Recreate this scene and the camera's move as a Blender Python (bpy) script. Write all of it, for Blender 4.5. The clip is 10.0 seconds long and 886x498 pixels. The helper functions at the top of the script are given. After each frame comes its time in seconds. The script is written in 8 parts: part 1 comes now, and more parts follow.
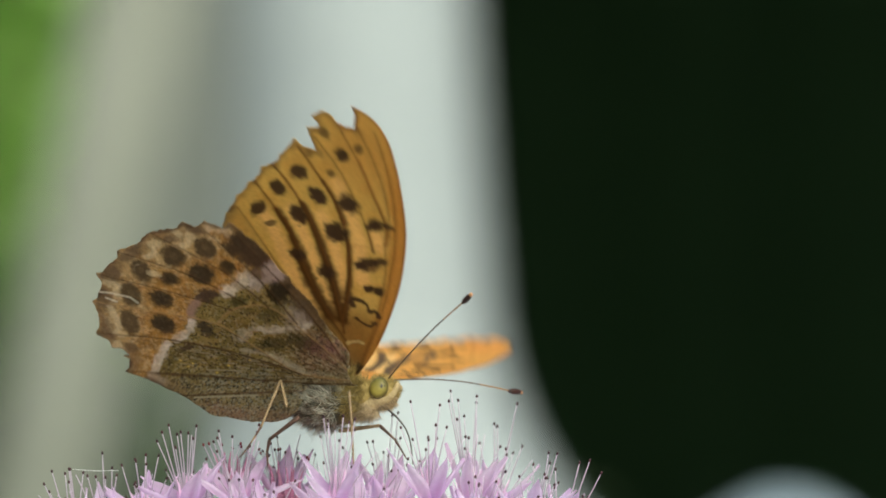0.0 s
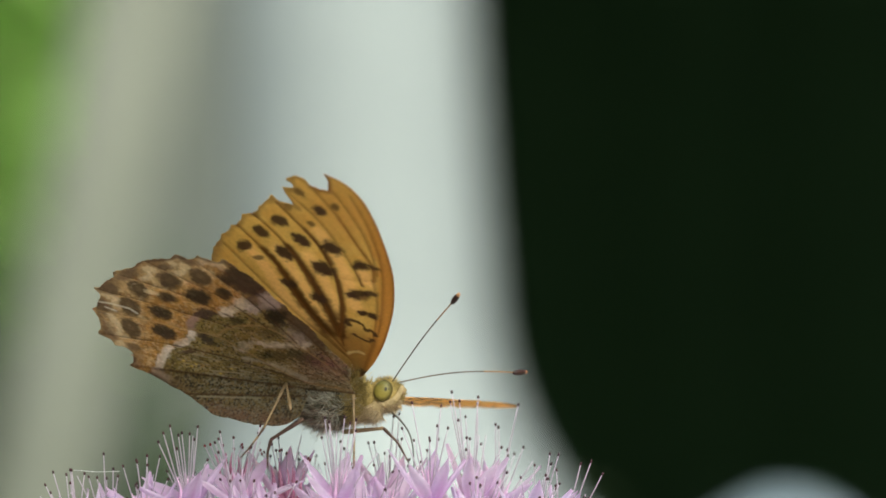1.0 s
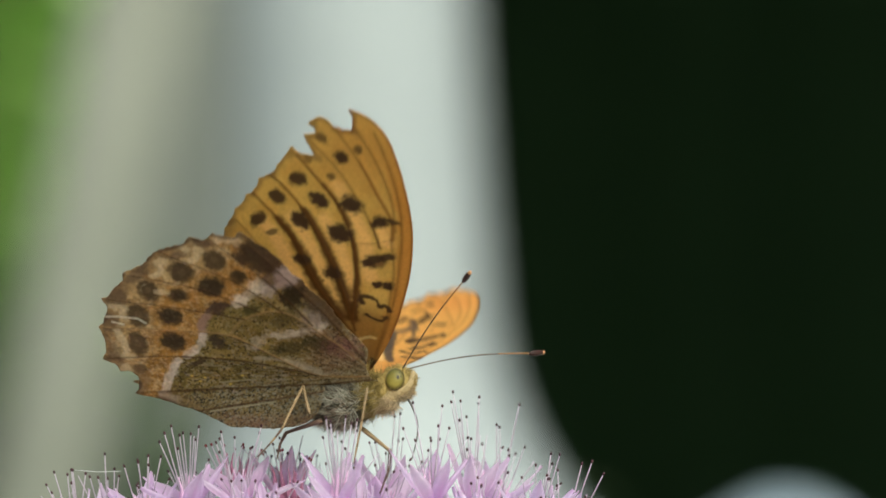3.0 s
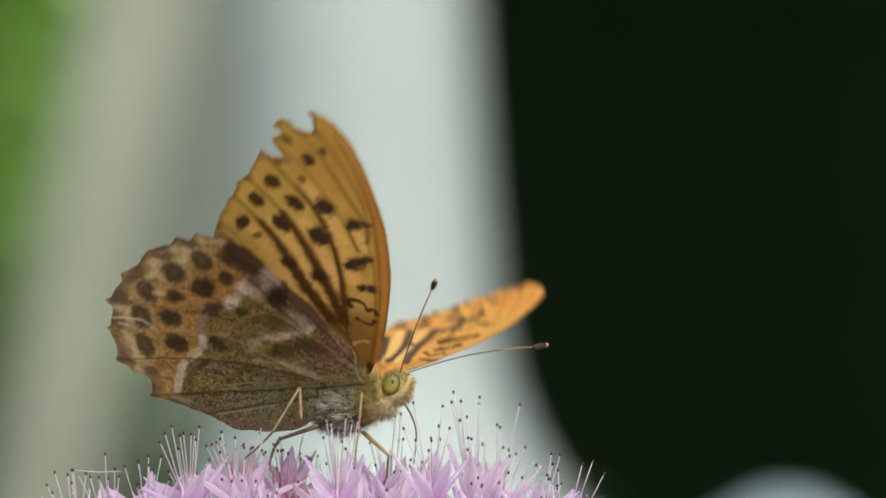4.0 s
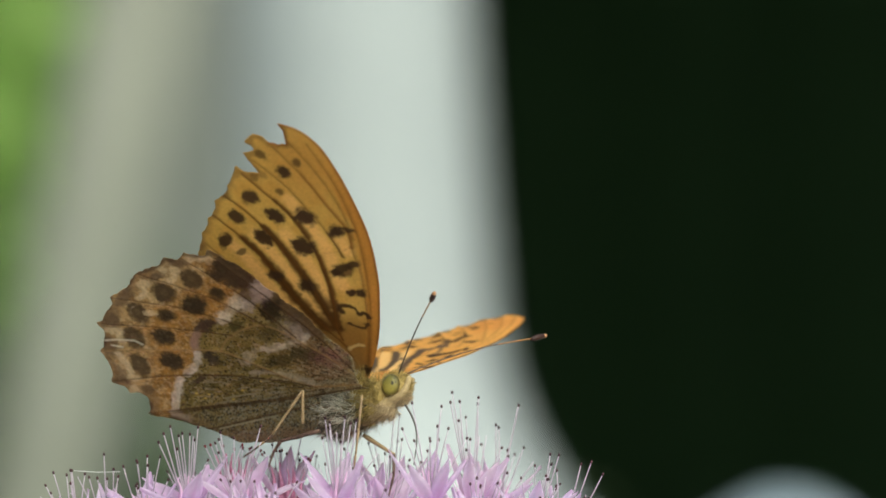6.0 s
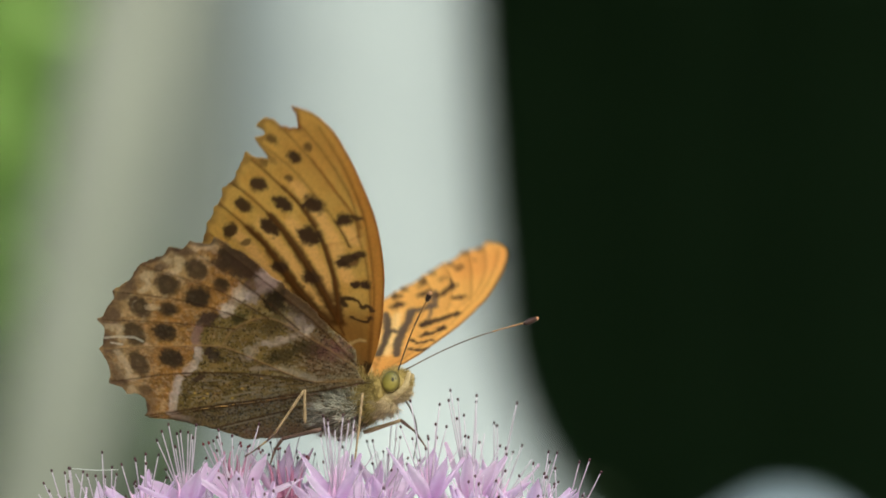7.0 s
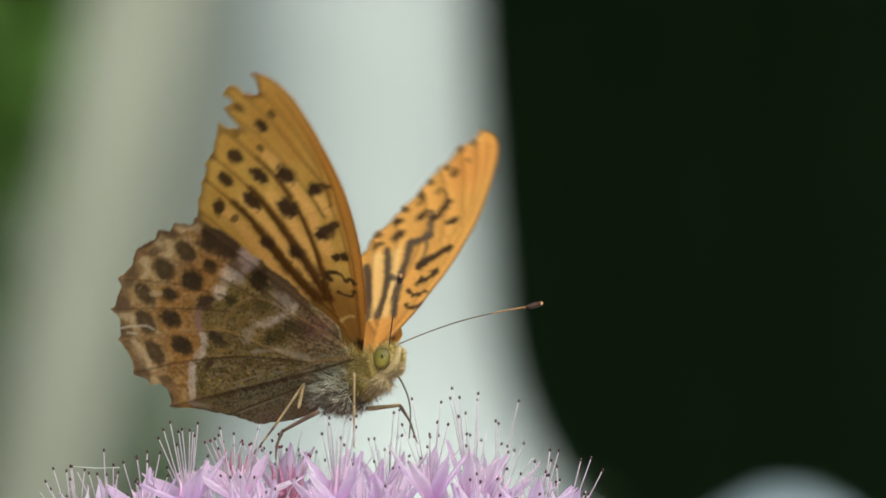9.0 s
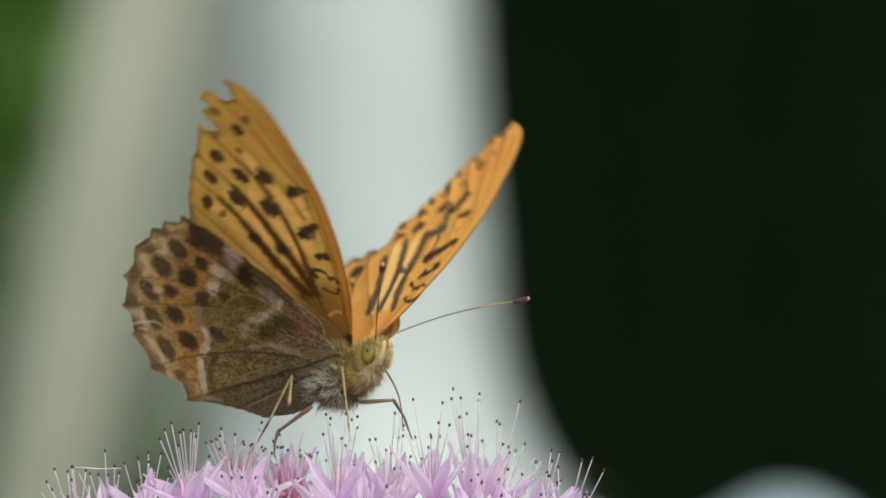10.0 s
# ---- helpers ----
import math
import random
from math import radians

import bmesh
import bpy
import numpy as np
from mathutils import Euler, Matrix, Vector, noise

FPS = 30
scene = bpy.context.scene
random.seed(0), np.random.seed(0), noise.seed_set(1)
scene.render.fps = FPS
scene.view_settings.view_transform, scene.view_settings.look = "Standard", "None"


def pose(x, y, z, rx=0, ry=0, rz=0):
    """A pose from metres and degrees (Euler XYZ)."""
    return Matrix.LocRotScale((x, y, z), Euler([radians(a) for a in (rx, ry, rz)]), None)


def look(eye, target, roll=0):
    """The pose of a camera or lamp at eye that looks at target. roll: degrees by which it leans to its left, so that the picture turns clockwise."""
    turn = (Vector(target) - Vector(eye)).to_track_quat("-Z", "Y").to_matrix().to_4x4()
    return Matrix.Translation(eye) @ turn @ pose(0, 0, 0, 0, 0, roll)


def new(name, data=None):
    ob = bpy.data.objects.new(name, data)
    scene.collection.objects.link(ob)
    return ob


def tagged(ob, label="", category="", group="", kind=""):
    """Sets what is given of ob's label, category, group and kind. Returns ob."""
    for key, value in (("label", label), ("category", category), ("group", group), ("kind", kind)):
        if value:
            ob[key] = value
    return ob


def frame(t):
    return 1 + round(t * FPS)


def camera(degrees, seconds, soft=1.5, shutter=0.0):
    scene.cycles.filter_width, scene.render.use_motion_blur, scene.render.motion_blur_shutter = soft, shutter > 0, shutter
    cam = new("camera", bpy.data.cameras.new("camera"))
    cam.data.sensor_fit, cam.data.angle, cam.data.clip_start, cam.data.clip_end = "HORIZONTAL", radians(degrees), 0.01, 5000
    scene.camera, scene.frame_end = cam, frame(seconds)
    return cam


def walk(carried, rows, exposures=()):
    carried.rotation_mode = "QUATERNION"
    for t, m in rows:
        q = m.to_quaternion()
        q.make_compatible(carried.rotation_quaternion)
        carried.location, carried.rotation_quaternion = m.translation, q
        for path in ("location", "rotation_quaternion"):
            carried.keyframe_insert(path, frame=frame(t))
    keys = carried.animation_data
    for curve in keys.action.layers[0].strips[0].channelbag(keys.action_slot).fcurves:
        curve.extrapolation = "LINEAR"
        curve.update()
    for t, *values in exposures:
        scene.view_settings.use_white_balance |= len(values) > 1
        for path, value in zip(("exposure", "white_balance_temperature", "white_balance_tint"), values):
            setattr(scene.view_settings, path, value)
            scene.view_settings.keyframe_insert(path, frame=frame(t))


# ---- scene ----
MM = 0.001
EYE_Z = 0.50            # height of the lens above the ground

cam = camera(6.232, 10.0, soft=1.65, shutter=0.5)
cam.data.dof.use_dof = True
cam.data.dof.focus_distance = 0.897
cam.data.dof.aperture_fstop = 26.0
walk(cam, [(0.0, look((0, -0.9, EYE_Z), (0, 0, EYE_Z))), (10.0, look((0, -0.9, EYE_Z), (0, 0, EYE_Z)))],
     exposures=[(0.0, 0.3, 6220, -5), (10.0, 0.3, 6220, -5)])

# ---- light ----
world = bpy.data.worlds.new("sky")
scene.world = world
world.use_nodes = True
wn = world.node_tree
sky = wn.nodes.new("ShaderNodeTexSky")
sky.sky_type, sky.sun_disc = "NISHITA", False
sky.sun_elevation, sky.sun_rotation = radians(50), radians(158)
sky.air_density, sky.dust_density, sky.ozone_density = 0.7, 8.0, 1.0
wn.links.new(sky.outputs[0], wn.nodes["Background"].inputs[0])
wn.nodes["Background"].inputs[1].default_value = 0.13
sun_data = bpy.data.lights.new("sun", "SUN")
sun_data.energy, sun_data.angle, sun_data.color = 1.6, radians(60), (1.0, 0.985, 0.95)
sun = new("sun", sun_data)
sun.matrix_world = look((1.5, -3.7, 5.2), (0, 0, 0.5))


# ---- materials ----
def lin(r, g, b):
    """Linear colour from 0..255 display values."""
    return tuple(((c / 255 + 0.055) / 1.055) ** 2.4 if c > 10 else c / 255 / 12.92 for c in (r, g, b))


def material(name, a, b, scale, rough=0.6, bump=0.2, fine=5.0, spec=0.3, translucent=0.0, islands=False, distance=0.0005):
    """Two colours mixed by noise at two scales, with a fine relief."""
    m = bpy.data.materials.new(name)
    m.use_nodes = True
    t = m.node_tree
    n, l = t.nodes, t.links
    bsdf = n["Principled BSDF"]
    co = n.new("ShaderNodeTexCoord")
    n1, n2 = n.new("ShaderNodeTexNoise"), n.new("ShaderNodeTexNoise")
    n1.inputs["Scale"].default_value, n1.inputs["Detail"].default_value = scale, 3
    n2.inputs["Scale"].default_value, n2.inputs["Detail"].default_value = scale * fine, 4
    for k in (n1, n2):
        l.new(co.outputs["Object"], k.inputs["Vector"])
    add = n.new("ShaderNodeMath")
    add.operation = "MULTIPLY_ADD"
    l.new(n2.outputs[0], add.inputs[0])
    add.inputs[1].default_value = 0.5
    l.new(n1.outputs[0], add.inputs[2])
    ramp = n.new("ShaderNodeValToRGB")
    ramp.color_ramp.elements[0].position, ramp.color_ramp.elements[1].position = 0.5, 1.0
    ramp.color_ramp.elements[0].color, ramp.color_ramp.elements[1].color = (*a, 1), (*b, 1)
    l.new(add.outputs[0], ramp.inputs[0])
    colour = ramp.outputs[0]
    if islands:
        info = n.new("ShaderNodeNewGeometry")
        hsv = n.new("ShaderNodeHueSaturation")
        rng = n.new("ShaderNodeMapRange")
        rng.inputs[3].default_value, rng.inputs[4].default_value = 0.55, 1.4
        l.new(info.outputs["Random Per Island"], rng.inputs[0])
        l.new(rng.outputs[0], hsv.inputs["Value"])
        l.new(colour, hsv.inputs["Color"])
        colour = hsv.outputs[0]
    l.new(colour, bsdf.inputs["Base Color"])
    bsdf.inputs["Roughness"].default_value = rough
    bsdf.inputs["Specular IOR Level"].default_value = spec
    if bump:
        bp = n.new("ShaderNodeBump")
        bp.inputs["Strength"].default_value, bp.inputs["Distance"].default_value = bump, distance
        l.new(n2.outputs[0], bp.inputs["Height"])
        l.new(bp.outputs[0], bsdf.inputs["Normal"])
    if translucent:
        tr, mix = n.new("ShaderNodeBsdfTranslucent"), n.new("ShaderNodeMixShader")
        l.new(colour, tr.inputs["Color"])
        mix.inputs[0].default_value = translucent
        l.new(bsdf.outputs[0], mix.inputs[1])
        l.new(tr.outputs[0], mix.inputs[2])
        l.new(mix.outputs[0], n["Material Output"].inputs["Surface"])
    return m


def scale_material(name, translucent, rough, bump, grain, vary=0.0):
    """Wing and petal surface: the colour is the mesh's own pattern, broken up by fine scales."""
    m = bpy.data.materials.new(name)
    m.use_nodes = True
    t = m.node_tree
    n, l = t.nodes, t.links
    bsdf = n["Principled BSDF"]
    at = n.new("ShaderNodeAttribute")
    at.attribute_name = "pattern"
    co = n.new("ShaderNodeTexCoord")
    noise_a = n.new("ShaderNodeTexNoise")
    noise_a.inputs["Scale"].default_value, noise_a.inputs["Detail"].default_value = 2600.0, 3
    l.new(co.outputs["Object"], noise_a.inputs["Vector"])
    rng = n.new("ShaderNodeMapRange")
    rng.inputs[1].default_value, rng.inputs[2].default_value = 0.25, 0.75
    rng.inputs[3].default_value, rng.inputs[4].default_value = 1 - grain, 1 + grain
    l.new(noise_a.outputs[0], rng.inputs[0])
    hsv = n.new("ShaderNodeHueSaturation")
    l.new(at.outputs["Color"], hsv.inputs["Color"])
    l.new(rng.outputs[0], hsv.inputs["Value"])
    if vary:                                        # one piece paler or pinker than the next
        info, shade, hue = n.new("ShaderNodeObjectInfo"), n.new("ShaderNodeMapRange"), n.new("ShaderNodeMapRange")
        shade.inputs[3].default_value, shade.inputs[4].default_value = 1 + 3.0 * vary, 1 - 2.0 * vary
        hue.inputs[3].default_value, hue.inputs[4].default_value = 0.5 - 0.1 * vary, 0.5 + 0.15 * vary
        l.new(info.outputs["Random"], shade.inputs[0])
        l.new(info.outputs["Random"], hue.inputs[0])
        l.new(shade.outputs[0], hsv.inputs["Saturation"])
        l.new(hue.outputs[0], hsv.inputs["Hue"])
    l.new(hsv.outputs[0], bsdf.inputs["Base Color"])
    bsdf.inputs["Roughness"].default_value = rough
    bsdf.inputs["Specular IOR Level"].default_value = 0.25
    bp = n.new("ShaderNodeBump")
    bp.inputs["Strength"].default_value, bp.inputs["Distance"].default_value = bump, 0.00006
    l.new(noise_a.outputs[0], bp.inputs["Height"])
    l.new(bp.outputs[0], bsdf.inputs["Normal"])
    tr, mix = n.new("ShaderNodeBsdfTranslucent"), n.new("ShaderNodeMixShader")
    thin = n.new("ShaderNodeGamma")                  # light crosses both faces of the sheet, so each takes half
    thin.inputs[1].default_value = 0.5
    l.new(hsv.outputs[0], thin.inputs[0])
    l.new(thin.outputs[0], tr.inputs["Color"])
    mix.inputs[0].default_value = translucent
    l.new(bsdf.outputs[0], mix.inputs[1])
    l.new(tr.outputs[0], mix.inputs[2])
    l.new(mix.outputs[0], n["Material Output"].inputs["Surface"])
    return m


M_WING = scale_material("wing_scales", 0.58, 0.65, 0.6, 0.22)
M_WING_FORE = scale_material("forewing_scales", 0.58, 0.6, 0.35, 0.1)
M_EYE = scale_material("insect_eye", 0.0, 0.4, 0.3, 0.15)
M_CUTICLE = material("leg_cuticle", lin(122, 100, 70), lin(160, 136, 102), 900, 0.45, 0.3)
M_CUTICLE_DARK = material("dark_leg_cuticle", lin(70, 52, 45), lin(110, 85, 70), 900, 0.45, 0.3)
M_SHAFT = material("antenna_shaft", lin(70, 58, 48), lin(105, 88, 70), 900, 0.5, 0.2)
M_SHAFT_PALE = material("antenna_shaft_tawny", lin(120, 95, 60), lin(185, 130, 70), 500, 0.5, 0.2)
M_CLUB = material("antenna_club", lin(25, 15, 12), lin(60, 32, 22), 900, 0.4, 0.2)
M_CLUB_TIP = material("antenna_tip", lin(172, 120, 80), lin(204, 156, 112), 900, 0.6, 0.1)
M_TONGUE = material("proboscis", lin(60, 55, 52), lin(95, 88, 80), 900, 0.4, 0.2)
M_THORAX = material("thorax_skin", lin(66, 58, 44), lin(100, 92, 70), 500, 0.8, 0.5)
M_HEAD = material("head_skin", lin(124, 106, 54), lin(166, 142, 84), 700, 0.7, 0.5)
M_PALP = material("palp_scales", lin(158, 138, 98), lin(188, 166, 124), 800, 0.8, 0.5)
M_HAIR_GREY = material("grey_hair", lin(148, 142, 122), lin(208, 202, 184), 400, 0.6, 0, islands=True)
M_HAIR_DARK = material("dark_hair", lin(48, 46, 40), lin(84, 80, 66), 400, 0.6, 0, islands=True)
M_HAIR_ROOT = material("pinkish_grey_hair", lin(118, 94, 74), lin(170, 146, 122), 400, 0.6, 0, islands=True)
M_HAIR_GOLD = material("golden_hair", lin(112, 94, 46), lin(182, 158, 94), 400, 0.6, 0, islands=True)
M_HAIR_PALE = material("pale_hair", lin(184, 160, 120), lin(214, 192, 154), 400, 0.6, 0, islands=True)
M_ABDOMEN = material("abdomen_scales", lin(150, 110, 60), lin(120, 100, 70), 500, 0.8, 0.5)
M_PETAL = scale_material("petal", 0.78, 0.9, 0.25, 0.06, 0.08)
M_FILAMENT = material("filament", lin(188, 172, 188), lin(216, 204, 216), 300, 0.4, 0, translucent=0.3)
M_ANTHER = material("anther", lin(48, 30, 38), lin(92, 58, 62), 1500, 0.7, 0.4)
M_ANTHER_RED = material("crimson_anther", lin(84, 26, 34), lin(124, 46, 54), 1500, 0.6, 0.4)
M_CARPEL = material("carpel", lin(228, 186, 220), lin(240, 212, 234), 600, 0.5, 0.2, translucent=0.2)
M_CARPEL_RED = material("faded_carpel", lin(168, 100, 128), lin(206, 152, 180), 700, 0.5, 0.2, translucent=0.2)
M_STEM = material("sedum_stem", lin(120, 150, 95), lin(160, 180, 130), 300, 0.5, 0.2)
M_SILK = material("spider_silk", lin(220, 222, 218), lin(240, 240, 238), 500, 0.3, 0)
M_WHITE = material("white_paint", (0.325, 0.355, 0.36), (0.365, 0.395, 0.40), 6, 0.5, 0.15)
M_GLAZE = material("blue_grey_glaze", (0.37, 0.465, 0.54), (0.44, 0.53, 0.60), 8, 0.35, 0.1)
M_PLASTER = material("grey_plaster", (0.222, 0.238, 0.220), (0.255, 0.272, 0.253), 5, 0.9, 0.5, distance=0.004)
M_STAKE = material("weathered_wood", (0.265, 0.272, 0.225), (0.315, 0.322, 0.27), 14, 0.8, 0.5, distance=0.002)
M_SHED = material("dark_backdrop_wood", (0.049, 0.106, 0.044), (0.060, 0.127, 0.053), 8, 0.8, 0.4, distance=0.002)
# ground tone raised so that it reflects light onto the wing undersides
M_GROUND = material("pale_bounce_ground", (0.26, 0.27, 0.22), (0.38, 0.38, 0.32), 6, 0.95, 0.6, distance=0.01)
M_LEAF_BRIGHT = material("lime_leaf", (0.42, 0.64, 0.17), (0.52, 0.73, 0.25), 20, 0.5, 0.1, translucent=0.5, islands=True)
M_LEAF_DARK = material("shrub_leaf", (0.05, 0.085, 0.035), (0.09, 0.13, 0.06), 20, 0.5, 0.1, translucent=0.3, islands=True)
M_LEAF_MID = material("dark_shrub_leaf", (0.17, 0.31, 0.07), (0.25, 0.42, 0.11), 20, 0.5, 0.1, translucent=0.3, islands=True)
M_BARK = material("bark", (0.10, 0.08, 0.06), (0.17, 0.14, 0.11), 30, 0.9, 0.6, distance=0.002)


# ---- mesh helpers ----
def part(name, verts, faces, mat, parent=None, label="", colours=None, smooth=True, mats=None, slots=None):
    me = bpy.data.meshes.new(name)
    me.from_pydata([tuple(v) for v in verts], [], [tuple(f) for f in faces])
    for k in (mats or [mat]):
        me.materials.append(k)
    if slots is not None:
        me.polygons.foreach_set("material_index", list(slots))
    if smooth:
        me.polygons.foreach_set("use_smooth", [True] * len(me.polygons))
    if colours is not None:
        at = me.color_attributes.new("pattern", "FLOAT_COLOR", "POINT")
        flat = np.ones((len(verts), 4), dtype=np.float32)
        flat[:, :3] = colours
        at.data.foreach_set("color", flat.ravel())
    me.update()
    ob = new(name, me)
    if parent is not None:
        ob.parent = parent
    if label:
        tagged(ob, label)
    return ob


def empty(name, m):
    ob = new(name)
    ob.empty_display_size = 0.01
    ob.matrix_world = m
    return ob


def tube(path, radii, sides=8):
    """Closed tapered tube along a path; returns vertices and faces."""
    path = [Vector(p) for p in path]
    verts, faces = [], []
    ref = Vector((0.31, 0.9, 0.2)).normalized()
    for i, p in enumerate(path):
        a, b = path[max(i - 1, 0)], path[min(i + 1, len(path) - 1)]
        d = (b - a).normalized()
        s = d.cross(ref).normalized()
        u = s.cross(d)
        for k in range(sides):
            w = 2 * math.pi * k / sides
            verts.append(p + (s * math.cos(w) + u * math.sin(w)) * radii[i])
    for i in range(len(path) - 1):
        for k in range(sides):
            k2 = (k + 1) % sides
            faces.append((i * sides + k, i * sides + k2, (i + 1) * sides + k2, (i + 1) * sides + k))
    faces.append(tuple(range(sides))[::-1])
    faces.append(tuple((len(path) - 1) * sides + k for k in range(sides)))
    return verts, faces


def ball(centre, radii, nu=20, nv=14, shape=None):
    """Ellipsoid as vertices and faces; shape(direction) scales it outward."""
    verts, faces = [], []
    for j in range(nv + 1):
        th = math.pi * j / nv
        for i in range(nu):
            ph = 2 * math.pi * i / nu
            d = Vector((math.sin(th) * math.cos(ph), math.sin(th) * math.sin(ph), math.cos(th)))
            s = shape(d) if shape else 1.0
            verts.append(Vector(centre) + Vector((d.x * radii[0], d.y * radii[1], d.z * radii[2])) * s)
    for j in range(nv):
        for i in range(nu):
            i2 = (i + 1) % nu
            faces.append((j * nu + i, (j + 1) * nu + i, (j + 1) * nu + i2, j * nu + i2))
    return verts, faces


def merged(*pieces):
    verts, faces = [], []
    for v, f in pieces:
        o = len(verts)
        verts += list(v)
        faces += [tuple(i + o for i in q) for q in f]
    return verts, faces


def lathe(profile, sides=64):
    verts, faces = [], []
    for r, z in profile:
        for k in range(sides):
            w = 2 * math.pi * k / sides
            verts.append((r * math.cos(w), r * math.sin(w), z))
    for i in range(len(profile) - 1):
        for k in range(sides):
            k2 = (k + 1) % sides
            faces.append((i * sides + k, i * sides + k2, (i + 1) * sides + k2, (i + 1) * sides + k))
    faces.append(tuple(range(sides))[::-1])
    faces.append(tuple((len(profile) - 1) * sides + k for k in range(sides)))
    return verts, faces


def board(x0, x1, y0, y1, z0, z1, c=0.004):
    """Bevelled block."""
    bm = bmesh.new()
    bmesh.ops.create_cube(bm, size=1, matrix=Matrix.LocRotScale(((x0 + x1) / 2, (y0 + y1) / 2, (z0 + z1) / 2), None, (x1 - x0, y1 - y0, z1 - z0)))
    bmesh.ops.bevel(bm, geom=list(bm.edges), offset=c, segments=1, affect="EDGES")
    v = [q.co.copy() for q in bm.verts]
    bm.verts.index_update()
    f = [tuple(q.index for q in p.verts) for p in bm.faces]
    bm.free()
    return v, f


def curve(points, per=8):
    """Smooth curve through a few points (Catmull-Rom)."""
    p = np.array([points[0], *points, points[-1]], float)
    out = []
    for i in range(1, len(p) - 2):
        for k in range(per):
            t = k / per
            a, b, c, d = p[i - 1], p[i], p[i + 1], p[i + 2]
            out.append(0.5 * (2 * b + (c - a) * t + (2 * a - 5 * b + 4 * c - d) * t ** 2 + (3 * b - a - 3 * c + d) * t ** 3))
    out.append(p[-2])
    return np.array(out)


# ---- wing pattern tools: a wing lies in its own plane, u forward and v outward, in millimetres ----
RNG = np.random.RandomState(7)
LATTICE = RNG.rand(256, 256)


def speckle(u, v, per_mm, seed=0):
    """Smooth random field between -1 and 1."""
    c, s = math.cos(0.6 + 0.7 * seed), math.sin(0.6 + 0.7 * seed)
    x, y = (u * c - v * s) * per_mm + 61.3 * seed + 500, (u * s + v * c) * per_mm + 17.7 * seed + 500
    i, j = np.floor(x).astype(int), np.floor(y).astype(int)
    fx, fy = x - i, y - j
    fx, fy = fx * fx * (3 - 2 * fx), fy * fy * (3 - 2 * fy)
    g = lambda a, b: LATTICE[a % 256, b % 256]
    top = g(i, j) * (1 - fx) + g(i + 1, j) * fx
    low = g(i, j + 1) * (1 - fx) + g(i + 1, j + 1) * fx
    return 2 * (top * (1 - fy) + low * fy) - 1


def step(a, b, x):
    t = np.clip((x - a) / (b - a), 0, 1)
    return t * t * (3 - 2 * t)


def far_from(u, v, line):
    """Distance of the points (u, v) from a line of points, and how far along it they lie (0 to 1)."""
    best, along = np.full(u.shape, 1e9), np.zeros(u.shape)
    n = len(line) - 1
    for i in range(n):
        a, b = line[i], line[i + 1]
        d = b - a
        t = np.clip(((u - a[0]) * d[0] + (v - a[1]) * d[1]) / max(d @ d, 1e-12), 0, 1)
        q = np.hypot(u - a[0] - t * d[0], v - a[1] - t * d[1])
        m = q < best
        best, along = np.where(m, q, best), np.where(m, (i + t) / n, along)
    return best, along


def inside(u, v, poly):
    res = np.zeros(u.shape, bool)
    for i in range(len(poly)):
        (x1, y1), (x2, y2) = poly[i - 1], poly[i]
        if y1 == y2:
            continue
        res ^= ((y1 > v) != (y2 > v)) & (u < (x2 - x1) * (v - y1) / (y2 - y1) + x1)
    return res


class Paint:
    """Colours of one wing face, laid on at the points of its mesh."""

    def __init__(self, u, v, base):
        self.u, self.v = u, v
        self.c = np.tile(np.array(base), (len(u), 1))

    def wash(self, m, colour):
        m = np.clip(m, 0, 1)[:, None]
        self.c = self.c * (1 - m) + np.array(colour) * m

    def spot(self, x, y, rx, ry, colour, turn=0.0, ragged=0.2, strength=1.0, soft=0.2):
        a = radians(turn)
        du, dv = self.u - x, self.v - y
        p, q = du * math.cos(a) + dv * math.sin(a), -du * math.sin(a) + dv * math.cos(a)
        d = np.hypot(p / rx, q / ry) + ragged * speckle(self.u, self.v, 2.6, 3) + 0.5 * ragged * speckle(self.u, self.v, 6.0, 4)
        self.wash(strength * step(1.0 + soft, 1.0 - soft, d), colour)

    def ring(self, x, y, rx, ry, thick, colour, turn=0.0, strength=1.0):
        a = radians(turn)
        du, dv = self.u - x, self.v - y
        p, q = du * math.cos(a) + dv * math.sin(a), -du * math.sin(a) + dv * math.cos(a)
        d = np.abs(np.hypot(p / rx, q / ry) - 1 + 0.12 * speckle(self.u, self.v, 2.2, 9))
        self.wash(strength * step(thick * 1.3, thick * 0.7, d), colour)

    def stroke(self, points, width, colour, strength=1.0, soft=0.35, taper=0.0, ragged=0.15):
        d, s = far_from(self.u, self.v, curve(points, 5))
        w = width * (1 - taper * s) * (1 + ragged * speckle(self.u, self.v, 2.4, 6))
        self.wash(strength * step(w * (1 + soft), w * (1 - soft), d), colour)


